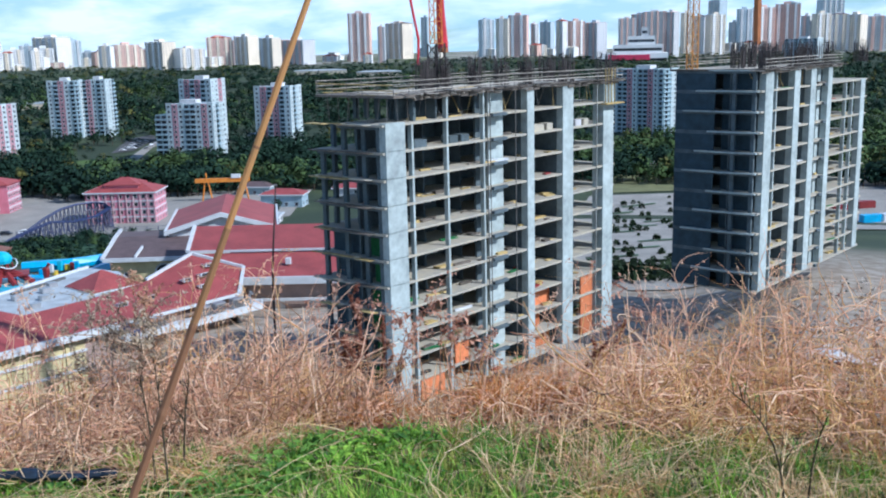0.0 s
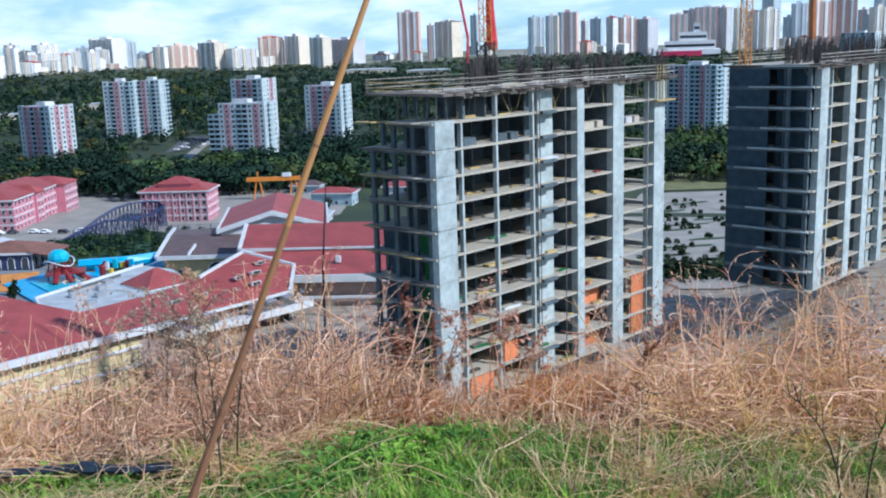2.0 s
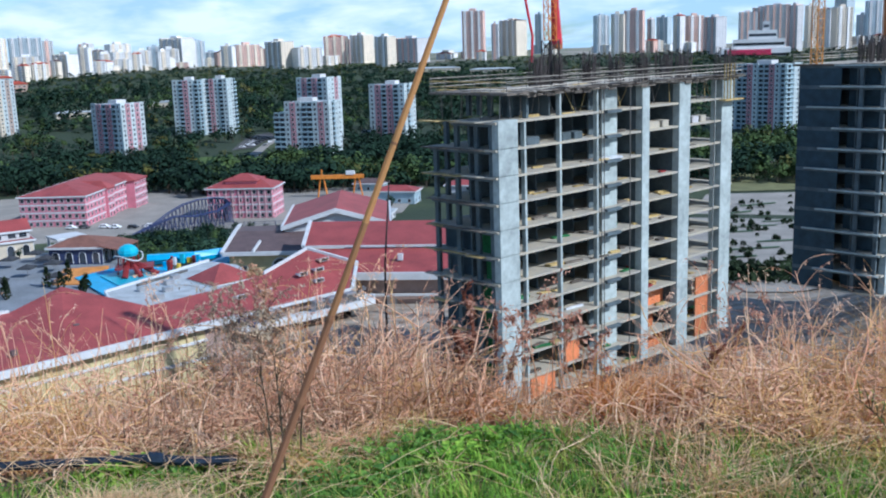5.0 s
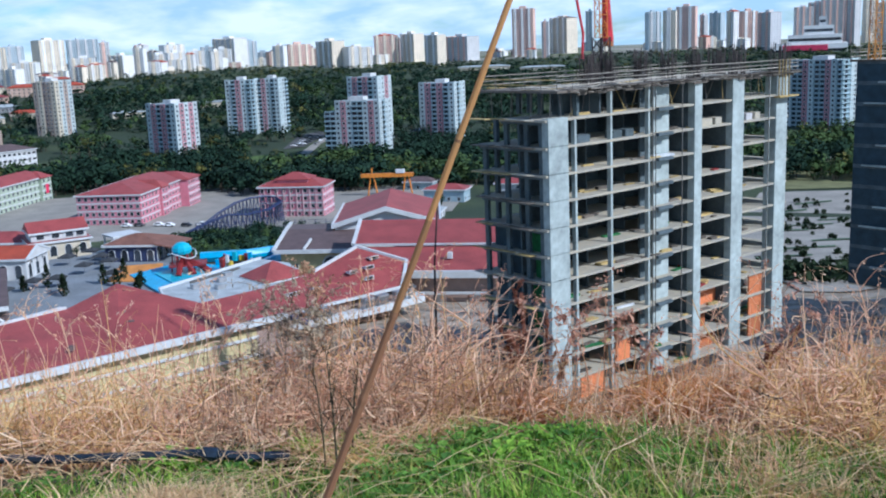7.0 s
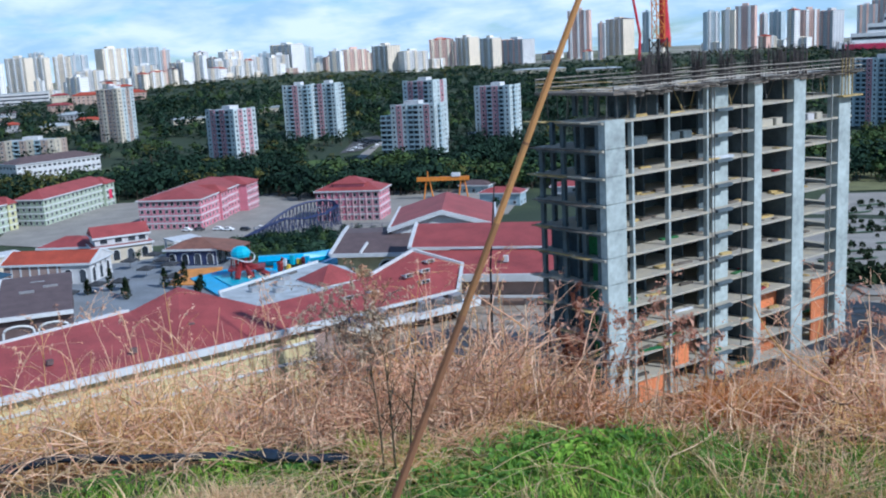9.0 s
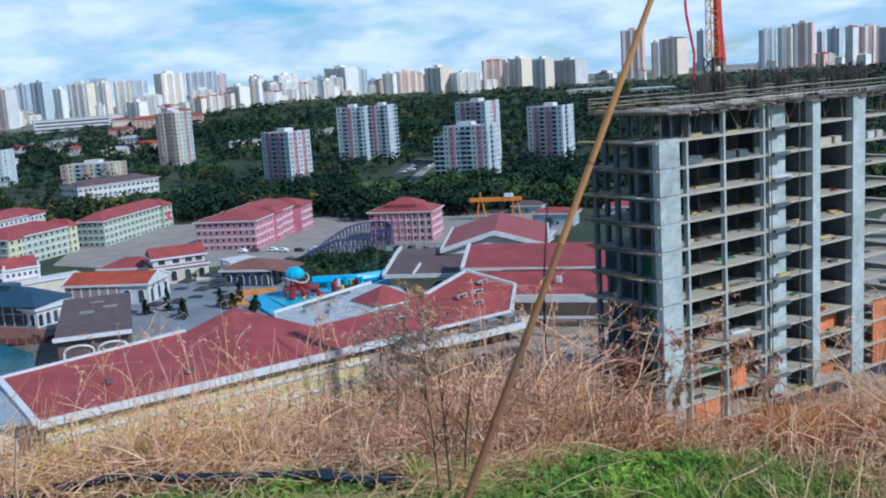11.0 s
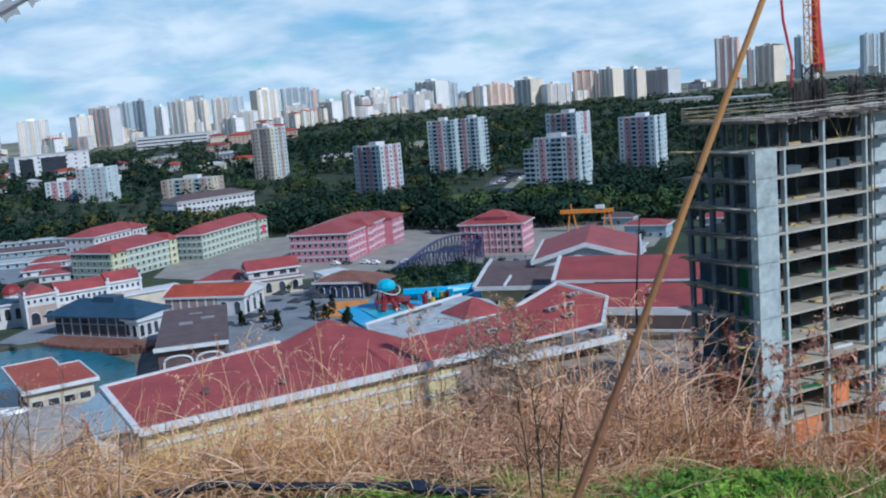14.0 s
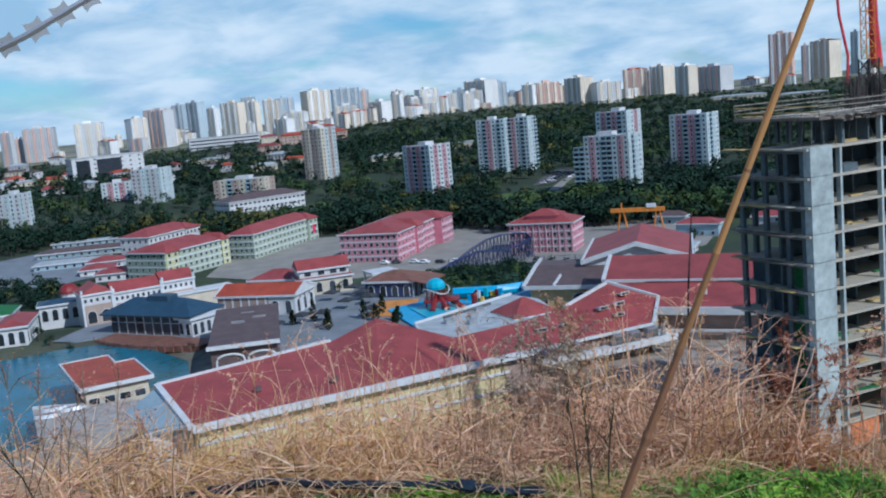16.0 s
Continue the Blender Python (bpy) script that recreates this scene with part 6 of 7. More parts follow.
# ---- parked cars on the slope and in the yards ----
def profile(g, pts, y0, y1):
    """A side outline drawn out across the car's width."""
    n = len(pts)
    ring = [(x, y0, z) for x, z in pts] + [(x, y1, z) for x, z in pts]
    g.add(ring, [tuple(range(n)), tuple(range(2 * n - 1, n - 1, -1))] + [(i, n + i, n + (i + 1) % n, (i + 1) % n) for i in range(n)])


CAR_BODY, CAR_GLASS, CAR_WHEEL = Geo(), Geo(), Geo()
profile(CAR_BODY, ((-2.1, .3), (2.1, .3), (2.15, .7), (1.2, .9), (.55, 1.42), (-1.2, 1.45), (-1.9, .95), (-2.15, .85)), -.85, .85)
profile(CAR_GLASS, ((1.1, .93), (.55, 1.36), (-1.15, 1.38), (-1.75, .95)), -.87, .87)
CAR_WHEEL.tube([(0, -.1, 0), (0, .1, 0)], .32, 10)
CAR_BODY, CAR_GLASS, CAR_WHEEL = CAR_BODY.mesh("body", M["carpaint"]), CAR_GLASS.mesh("side_glass", M["glass"]), CAR_WHEEL.mesh("wheel", M["tyre"])


def parked_car(x, y, az):
    c = thing("parked_car", pose(x, y, ground_z(x, y) + .5, 0, 0, 90 - az), "parked saloon car on the paving", "car", "parked cars")
    piece("body", CAR_BODY, c, 0, 0, 0)
    piece("side_glass", CAR_GLASS, c, 0, 0, 0)
    for wx in (-1.3, 1.3):
        for wy in (-.82, .82):
            piece("wheel", CAR_WHEEL, c, wx, wy, .32)


rnd = random.Random(8)
for i in range(9):
    parked_car(-198.5 - .4 * i + rnd.uniform(-.5, .5), 630 + i * 6.4 + rnd.uniform(-1, 1), 95 + rnd.uniform(-4, 4))
for i in range(6):
    parked_car(-195.2 + rnd.uniform(-.3, .3), 640 + i * 7.2 + rnd.uniform(-1, 1), 92 + rnd.uniform(-4, 4))
for x, y, az in ((-186.5, 640, 3), (-187, 654, 2), (-186.6, 662, 4)):
    parked_car(x, y, az)
for i in range(6):
    parked_car(-188 + i * 6.5 + rnd.uniform(-1, 1), 368 + rnd.uniform(-1, 1), rnd.uniform(80, 100))

# ---- woods on the slope and in the valley ----
def clump_crown(rnd, count, size):
    """A crown of unit radius and height: many small tilted leaf sprays, thinner outside, with an uneven outline."""
    quads = []
    lobes = [(rnd.uniform(-.55, .55), rnd.uniform(-.55, .55), rnd.uniform(0.25, 0.8), rnd.uniform(.4, .75)) for _ in range(5)]
    for _ in range(count):
        lx, ly, lz, lr = rnd.choice(lobes)
        a, b = rnd.uniform(0, 6.283), rnd.uniform(-1, 1)
        q = math.sqrt(1 - b * b)
        k = rnd.uniform(.55, 1.05) * lr
        c = Vector((lx + math.cos(a) * q * k, ly + math.sin(a) * q * k, (lz + b * k * .45) * 2.2))
        n = Vector((math.cos(a) * q + rnd.uniform(-.28, .28), math.sin(a) * q + rnd.uniform(-.28, .28), b + rnd.uniform(.1, .6))).normalized()
        u = n.cross(Vector((rnd.uniform(-1, 1), rnd.uniform(-1, 1), rnd.uniform(-1, 1)))).normalized()
        v = n.cross(u)
        s = size * rnd.uniform(.6, 1.3)
        quads.append([tuple(c + u * s), tuple(c + v * s * .8 + n * s * .15), tuple(c - u * s * .9), tuple(c - v * s * .7 - n * s * .1)])
    return np.array(quads).reshape(-1, 3)


def set_crown(g, crown, x, y, z, r, h, turn):
    """Adds a turned and sized copy of a crown to a mesh."""
    c, s = math.cos(turn) * r, math.sin(turn) * r
    pts = np.stack([crown[:, 0] * c - crown[:, 1] * s + x, crown[:, 0] * s + crown[:, 1] * c + y, crown[:, 2] * h / 2.2 + z], 1)
    k = len(g.v)
    g.v.extend(pts.tolist())
    g.f.extend((i, i + 1, i + 2, i + 3) for i in range(k, k + len(pts), 4))
    out = (pts - np.array((x, y, z + h * .3))) / np.array((r, r, h * .6))
    g.n.append(out / np.maximum(np.linalg.norm(out, axis=1, keepdims=True), 1e-6))


def soft_leaves(ob, g):
    """Leaf normals that follow the crown's round, as massed foliage is lit."""
    for f in ob.data.polygons:
        f.use_smooth = True
    ob.data.normals_split_custom_set_from_vertices(np.concatenate(g.n).tolist())


def blocked(x, y):
    """Yards, roads and roofs that stand free of trees."""
    d = math.hypot(x, y)
    az = math.degrees(math.atan2(x, y))
    for bx, by, r in ((-180, 400, 48), (-100, 400, 26), (-262, 370, 46), (-240, 420, 40), (-325, 405, 32), (-345, 540, 40), (-95, 664, 20), (-140, 590, 26), (-150, 660, 20), (-245, 702, 26), (-262, 592, 24),
                      (-396, 688, 20), (140, 655, 36), (-488, 605, 22), (-530, 620, 20), (-525, 510, 20), (-420, 620, 26), (-680, 760, 45), (-172, 560, 22), (-178, 592, 24), (-186, 622, 22), (-192, 512, 20), (-330, 366, 40), (-300, 395, 30), (-375, 380, 66), (-250, 330, 60)):
        if (x - bx) ** 2 + (y - by) ** 2 < r * r:
            return True
    if 556 < d < 690 and -20.2 < az < -15.6:
        return True
    if d < 500 and -30 < az < 26:
        return d < 470
    return d < (500 if az < -37 else 425)


rnd = random.Random(21)
woods, meadow_trees, autumn, trunks = Geo(), Geo(), Geo(), Geo()
close_crowns = [clump_crown(rnd, 100, .165) for _ in range(14)]
far_crowns = [clump_crown(rnd, 46, .22) for _ in range(14)]
scrub_crowns = [clump_crown(rnd, 24, .3) for _ in range(8)]
made = 0
while made < 9800:
    az = rnd.uniform(-50, 28)
    d = math.sqrt(rnd.uniform(425 ** 2, 1290 ** 2)) if rnd.random() < .62 else rnd.uniform(440, 640)
    x, y = polar(az, d)
    made += 1
    if blocked(x, y):
        continue
    if az < -28 and d > 980 and rnd.random() < .4:
        continue
    dens = noise.noise((x / 70, y / 70, 7.0))
    if dens < -0.46 and d > 520:
        continue
    z = ground_z(x, y)
    h = rnd.uniform(6, 12) * (1.15 if d < 560 else 1.0)
    h *= 1 - .5 * smooth(1020, 1150, d)
    r = h * rnd.uniform(.42, .6)
    if d < 720:
        trunks.tube([(x, y, z - .5), (x + .2, y, z + h * .5)], [.28, .14], 4)
    g = autumn if noise.noise((x / 45, y / 45, 3.0)) > 0.3 and rnd.random() < .3 or (-43 < az < -33 and d < 640 and rnd.random() < .3) or (d > 1080 and rnd.random() < .2 * smooth(1080, 1250, d)) else meadow_trees if noise.noise((x / 60, y / 38, 15.0)) > .22 - .45 * smooth(3, 8, az) * smooth(720, 620, d) + rnd.uniform(-.1, .15) else woods
    set_crown(g, rnd.choice(close_crowns if d < 740 else far_crowns), x, y, z + h * .12, r, h * .95, rnd.uniform(0, 6.283))
for _ in range(190):                                # a dense dark grove behind the splash pool
    k, w = rnd.random(), rnd.random()
    x, y = -132 + 46 * k - 4 * w, 259 + 10 * (1 - k) + 76 * w
    h = rnd.uniform(2.6, 4.6)
    set_crown(woods if rnd.random() < .8 else meadow_trees, rnd.choice(close_crowns), x, y, ground_z(x, y) + .2, h * .62, h, rnd.uniform(0, 6.283))
for _ in range(4200):                               # scrub that closes the upper slope
    az, d = rnd.uniform(-50, 28), rnd.uniform(780, 1285)
    x, y = polar(az, d)
    if blocked(x, y) or (az < -28 and d > 960 and rnd.random() < .5):
        continue
    h = rnd.uniform(3, 6)
    set_crown(meadow_trees if noise.noise((x / 80, y / 45, 15.0)) > .15 else autumn if rnd.random() < .03 + .2 * smooth(1150, 1280, d) else woods, rnd.choice(scrub_crowns), x, y, ground_z(x, y) - .3, h * rnd.uniform(.8, 1.2), h, rnd.uniform(0, 6.283))
for _ in range(90):                                 # trees beyond the shop row
    k, w = rnd.random(), rnd.uniform(-1, 1)
    x, y = -356 + 96 * k + 8 * w, 322 - 40 * k + 13 * w
    h = rnd.uniform(4.0, 7.5)
    set_crown(woods if rnd.random() < .8 else autumn, rnd.choice(close_crowns), x, y, ground_z(x, y) + .2, h * .6, h, rnd.uniform(0, 6.283))
for _ in range(110):                                # low bushes on the open slope between the flats
    x, y = polar(rnd.uniform(-20.4, -15.4), rnd.uniform(552, 690))
    if (-218 < x < -174 and y > 598) or (-216 < x < -184 and 563 < y < 596 and rnd.random() < .85):
        continue
    h = rnd.uniform(2.2, 4.2)
    set_crown(woods if rnd.random() < .75 else autumn, rnd.choice(close_crowns), x, y, ground_z(x, y) + .2, h * .6, h, rnd.uniform(0, 6.283))
for g, m, lab in ((woods, "leaf_dark", "dark green woodland on the valley slope"), (meadow_trees, "leaf_mid", "mid-green trees among the woods"), (autumn, "leaf_olive", "olive and yellow autumn trees among the woods")):
    ob = part("woods", g, M[m])
    soft_leaves(ob, g)
    tagged(ob, lab, "trees", kind="stuff")
tagged(part("tree_trunks", trunks, M["bark"]), "brown trunks of the woodland", "trees", kind="stuff")

# ---- single trees of the park ----
rnd = random.Random(41)
for x, y, h in ((-210, 277, 5), (-192, 262, 4.5), (-222, 286, 6), (-212, 202, 4), (-203, 197, 3.5), (-196, 197, 3), (-326, 320, 6), (-302, 304, 5.5), (-287, 297, 6), (-276, 303, 5), (-158, 199, 2.8), (-150, 262, 4),
                (-108, 300, 6), (-100, 308, 6.5), (-114, 318, 5.5), (-96, 322, 6), (-104, 332, 6.5), (-122, 330, 5), (-90, 352, 6), (-66, 400, 7), (-74, 396, 6)):
    z = ground_z(x, y)
    t = thing("park_tree", pose(x, y, z), "dark green broadleaf tree beside the park paths", "tree", "park trees")
    g = Geo(); g.tube([(0, 0, -.4), (.1, 0, h * .4), (0, .1, h * .75)], [.2, .14, .05], 6)
    for a in range(4):
        g.tube([(0, 0, h * (.3 + .08 * a)), (math.cos(a * 1.7) * h * .25, math.sin(a * 1.7) * h * .25, h * (.55 + .08 * a))], [.08, .03], 4)
    part("trunk", g, M["bark"], t)
    g = Geo(); set_crown(g, clump_crown(rnd, 240, .13), 0, 0, h * .2, h * .42, h * .85, 0); part("crown", g, M["leaf_dark"], t)

# ---- the grassy brow: turf, dead stems, weeds, hose, stalk and razor wire ----
def straw(name, a, b, rough=0.85):
    """Plant matter that varies from stem to stem, paler towards b, slightly translucent."""
    m = bpy.data.materials.new(name)
    m.use_nodes = True
    n, l = m.node_tree.nodes, m.node_tree.links
    p = n["Principled BSDF"]
    p.inputs["Roughness"].default_value = rough
    geo = n.new("ShaderNodeNewGeometry")
    t = n.new("ShaderNodeTexNoise"); t.inputs["Scale"].default_value = 6.0; t.inputs["Detail"].default_value = 4
    l.new(geo.outputs["Position"], t.inputs["Vector"])
    mx = n.new("ShaderNodeMath"); mx.operation = "MULTIPLY_ADD"; mx.inputs[1].default_value = 0.6
    l.new(geo.outputs["Random Per Island"], mx.inputs[0])
    half = n.new("ShaderNodeMath"); half.operation = "MULTIPLY"; half.inputs[1].default_value = 0.4
    l.new(t.outputs["Fac"], half.inputs[0]); l.new(half.outputs[0], mx.inputs[2])
    r = n.new("ShaderNodeValToRGB")
    r.color_ramp.elements[0].position, r.color_ramp.elements[1].position = 0.15, 0.85
    r.color_ramp.elements[0].color, r.color_ramp.elements[1].color = (*a, 1), (*b, 1)
    l.new(mx.outputs[0], r.inputs[0]); l.new(r.outputs["Color"], p.inputs["Base Color"])
    tr = n.new("ShaderNodeBsdfTranslucent")
    l.new(r.outputs["Color"], tr.inputs["Color"])
    ms = n.new("ShaderNodeMixShader"); ms.inputs[0].default_value = 0.38
    l.new(p.outputs[0], ms.inputs[1]); l.new(tr.outputs[0], ms.inputs[2])
    l.new(ms.outputs[0], n["Material Output"].inputs["Surface"])
    return m


S = dict(
    pink=straw("rosy_dead_stems", (0.78, 0.42, 0.25), (0.98, 0.79, 0.57)),
    brown=straw("brown_dead_twigs", (0.30, 0.15, 0.085), (0.74, 0.45, 0.28)),
    gold=straw("golden_dead_stems", (0.60, 0.34, 0.12), (0.97, 0.72, 0.36)),
    grey=straw("grey_brown_stems", (0.10, 0.07, 0.05), (0.38, 0.27, 0.19)),
    greyleaf=straw("grey_green_dead_leaf", (0.27, 0.21, 0.14), (0.66, 0.55, 0.41)),
    rust=straw("rust_red_weed", (0.17, 0.06, 0.04), (0.40, 0.16, 0.09)),
    dark=straw("dark_weed", (0.035, 0.03, 0.018), (0.11, 0.09, 0.05)),
    leafdry=straw("curled_dry_leaf", (0.30, 0.13, 0.09), (0.78, 0.46, 0.32)),
    green=straw("green_blade", (0.11, 0.27, 0.025), (0.42, 0.66, 0.085)),
    deep=straw("deep_green_blade", (0.055, 0.16, 0.028), (0.24, 0.44, 0.07)),
    orange=straw("orange_dead_grass", (0.50, 0.20, 0.05), (0.90, 0.46, 0.17)),
    olive=straw("olive_blade", (0.24, 0.27, 0.045), (0.62, 0.58, 0.16)),
    hay=straw("fallen_straw", (0.56, 0.37, 0.19), (0.95, 0.74, 0.46)),
)


def stem(g, x, y, z, h, a, lean, droop, r, n=3, segs=5):
    """A bent stem: leans towards the bearing a and nods over at its top. Returns its points."""
    pts = []
    ca, sa = math.sin(a), math.cos(a)
    for i in range(segs + 1):
        t = i / segs
        out = h * (lean * t + droop * t * t * t)
        up = h * (t - 0.45 * droop * t ** 3)
        pts.append(Vector((x + ca * out, y + sa * out, z + up)))
    g.tube(pts, [r * (1 - 0.7 * i / segs) for i in range(segs + 1)], n)
    return pts


def blade(g, x, y, z, h, a, lean, w):
    ca, sa = math.sin(a), math.cos(a)
    px, py = sa * w, -ca * w
    k = len(g.v)
    for t, s in ((0, 1), (0.5, 0.8)):
        o = h * lean * t * t * 1.2
        g.v += [Vector((x + ca * o - px * s, y + sa * o - py * s, z + h * t)), Vector((x + ca * o + px * s, y + sa * o + py * s, z + h * t))]
    g.v.append(Vector((x + ca * h * lean, y + sa * h * lean, z + h * (1 - 0.35 * lean))))
    g.f += [(k, k + 1, k + 3, k + 2), (k + 2, k + 3, k + 4)]


rnd = random.Random(77)
turf = {k: Geo() for k in ("green", "deep", "olive", "hay")}
HOSE = ((-58, 5.2), (-50, 4.95), (-44, 4.75), (-39, 4.55), (-35.5, 4.4), (-32.3, 4.18), (-28, 4.02), (-24.4, 3.86), (-21.5, 3.8), (-19.4, 3.78))


def by_hose(az, d, before=.42):
    """Whether a plant would stand on the trodden strip along the pipe."""
    h = float(np.interp(az, [p[0] for p in HOSE], [p[1] for p in HOSE]))
    return az < -19 and h - before < d < h + .05


def low(az):
    """How far the growth is kept down where the brow is trodden before the tower."""
    return max(.06, 1 - .93 * math.exp(-((az + 1.2) / 2.5) ** 4) - .68 * math.exp(-((az - 4.6) / 3.4) ** 4) - .38 * math.exp(-((az + 5.3) / 1.7) ** 4))


for _ in range(36000):
    az = rnd.uniform(-56, 32)
    d = math.sqrt(rnd.uniform(2.5 ** 2, 4.02 ** 2))
    x, y = polar(az, d)
    lush = noise.noise((x * 0.9, y * 0.9, 1.0)) + 0.35 * math.exp(-((az + 3) / 9) ** 2) - 0.75 * smooth(3, 14, az) + 0.05 - 1.2 * math.exp(-((az + 27.5) / 3.4) ** 2) * smooth(3.65, 3.4, d)
    if rnd.random() < 0.25 - 0.5 * lush:
        kind = "hay" if rnd.random() < .5 + .3 * smooth(5, 12, az) else "olive"
    else:
        kind = rnd.choices(("green", "deep", "olive"), ((0.3 + max(0, lush)) * (1 - .75 * smooth(2, 8, az)), 0.4, 0.4))[0]
    h = rnd.uniform(0.03, 0.095) * (.75 if by_hose(az, d) else 1) * (1.35 if kind in ("green", "deep") else 1.0) * (1 - .25 * smooth(3.5, 4.0, d))
    lean = rnd.uniform(0.2, 0.9) if kind != "hay" else rnd.uniform(.8, 1.4)
    blade(turf[kind], x, y, ground_z(x, y) - .01, h, rnd.uniform(0, 6.283), lean, rnd.uniform(.0016, .0036))
for _ in range(620):                                # tufts of longer blades and straw
    az, d = rnd.uniform(-56, 32), rnd.uniform(2.7, 3.9)
    if by_hose(az, d, .6):
        continue
    x, y = polar(az, d)
    k = rnd.choices(("green", "deep", "olive", "hay"), (.32 - .22 * smooth(2, 8, az), .3, .2, .18 + .25 * smooth(5, 18, az) + .25 * smooth(-18, -30, az)))[0]
    hh = rnd.uniform(.07, .2)
    for _ in range(rnd.randint(14, 34)):
        bx, by = x + rnd.gauss(0, .022), y + rnd.gauss(0, .022)
        blade(turf[k], bx, by, ground_z(bx, by) - .01, hh * rnd.uniform(.5, 1.2), rnd.uniform(0, 6.283), rnd.uniform(.25, 1.1), rnd.uniform(.0018, .004))
for _ in range(4200):                               # a patch of cut hay
    az, d = rnd.gauss(-27.5, 2.2), rnd.uniform(2.8, 3.5)
    x, y = polar(az, d)
    blade(turf["hay"], x, y, ground_z(x, y) + rnd.uniform(0, .05), rnd.uniform(.06, .16), rnd.uniform(0, 6.283), rnd.uniform(1.2, 2.4), .0018)
for _ in range(1000):                               # loose straws lying over the turf
    az, d = rnd.uniform(-56, 32), rnd.uniform(2.6, 4.0)
    if -16 < az < 3 and rnd.random() < .75:
        continue
    x, y = polar(az, d)
    stem(turf["hay"], x, y, ground_z(x, y) + rnd.uniform(.02, .09), rnd.uniform(.08, .22), rnd.uniform(0, 6.283), rnd.uniform(1.0, 2.4), rnd.uniform(.2, 1), rnd.uniform(.0012, .0026), 3, 3)
for _ in range(15000):                              # the brow all round, underfoot and behind
    az, d = rnd.uniform(0, 360), math.sqrt(rnd.uniform(.3, 36))
    if (-57 < (az if az < 180 else az - 360) < 33 and d > 2.5):
        continue
    x, y = polar(az, d)
    blade(turf[rnd.choice(("green", "deep", "olive", "hay"))], x, y, ground_z(x, y) - .01, rnd.uniform(.05, .13), rnd.uniform(0, 6.283), rnd.uniform(.3, 1.2), rnd.uniform(.003, .006))
for k, g in turf.items():
    tagged(part("grass", g, S[k]), {"green": "fresh green grass on the brow", "deep": "dark green grass on the brow", "olive": "yellowing grass on the brow", "hay": "dry straw lying in the grass"}[k], "grass", kind="stuff")


def leafy_weed(x, y, r, leaves, rnd, m="green"):
    z = ground_z(x, y)
    t = thing("leafy_weed", pose(x, y, z), "low broad-leaved green weed in the grass", "plant", "green weeds in the turf")
    g = Geo()
    for _ in range(leaves * 5):
        a, tilt = rnd.uniform(0, 6.283), rnd.uniform(.1, 1.2)
        L = rnd.uniform(.18, .42) * r
        w = L * rnd.uniform(.4, .7)
        o, s, up = Vector((math.sin(a), math.cos(a), 0)), Vector((math.cos(a), -math.sin(a), 0)), Vector((0, 0, 1))
        b = o * rnd.uniform(0, .9) * r + up * rnd.uniform(0.0, .75) * r * .6
        mid, tip = b + (o * math.cos(tilt) + up * math.sin(tilt)) * L * .5, b + (o + up * .35 * math.sin(tilt)) * L
        g.add([b, mid + s * w * .5, tip, mid - s * w * .5, mid - up * L * .1], [(0, 1, 4), (1, 2, 4), (2, 3, 4), (3, 0, 4)])
    tagged(part("foliage", g, S[m], t), kind="stuff")


for az, d, r, n_ in ((-14, 3.55, .16, 13), (-12.2, 3.7, .14, 12), (-10.4, 3.5, .17, 14), (-8.6, 3.75, .13, 11), (-6.5, 3.6, .16, 12), (-4.5, 3.8, .14, 11), (-15.5, 3.8, .12, 10), (-2, 3.5, .13, 10), (-12.8, 3.3, .15, 12),
                     (-23, 3.7, .12, 9), (-26, 3.9, .12, 9), (2.5, 3.7, .11, 9), (-18, 3.6, .11, 9), (14, 3.8, .11, 8), (-34, 3.9, .11, 8), (-7.4, 3.8, .15, 12), (-3, 3.85, .14, 11), (-.5, 3.8, .13, 10)):
    x, y = polar(az, d)
    leafy_weed(x, y, r, n_ + 6, rnd, "green" if rnd.random() < .3 else "deep")

# the thicket along the edge: a crinkled tangle of curled twigs with upright stems and bent stalks
thick = {k: Geo() for k in ("pink", "gold", "grey", "brown")}


def mound(az, d, x, y):
    """How high the dead growth is heaped."""
    h = .1 + .34 * smooth(3.85, 5.2, d) + .2 * noise.noise((x * 1.2, y * 1.2, 5.0)) + .1 * noise.noise((x * 3.1, y * 3.1, 8.0))
    h += .14 * smooth(15, 23, az) + .15 * math.exp(-((az + 12) / 5) ** 4) + .06 * smooth(-24, -32, az) + .1 * smooth(7, 10, az)
    return max(.05, h) * low(az)


def curl(g, p, length, r, rise=.0, segs=6, sides=3, twist=.55):
    """A dead twig that winds as it goes."""
    a, e = rnd.uniform(0, 6.283), rise + rnd.gauss(0, .45)
    da, de = rnd.gauss(0, twist), rnd.gauss(-.1, twist * .5)
    pts, step = [Vector(p)], length / segs
    for i in range(segs):
        a += da + rnd.gauss(0, .25)
        e = max(-1.3, min(1.4, e + de))
        pts.append(pts[-1] + Vector((math.sin(a) * math.cos(e), math.cos(a) * math.cos(e), math.sin(e))) * step)
    g.tube(pts, [r * (1 - .6 * i / segs) for i in range(segs + 1)], sides)
    return pts


def tone(x, y, az):
    """Which of the dead growth's colours prevails at a place."""
    k = noise.noise((x * .9, y * .9, 12.0)) + .3 * smooth(9, 17, az) + .2 * smooth(-18, -30, az) + rnd.gauss(0, .28)
    return "gold" if k > .3 else "brown" if k < -.38 else "grey" if rnd.random() < .05 else "pink"


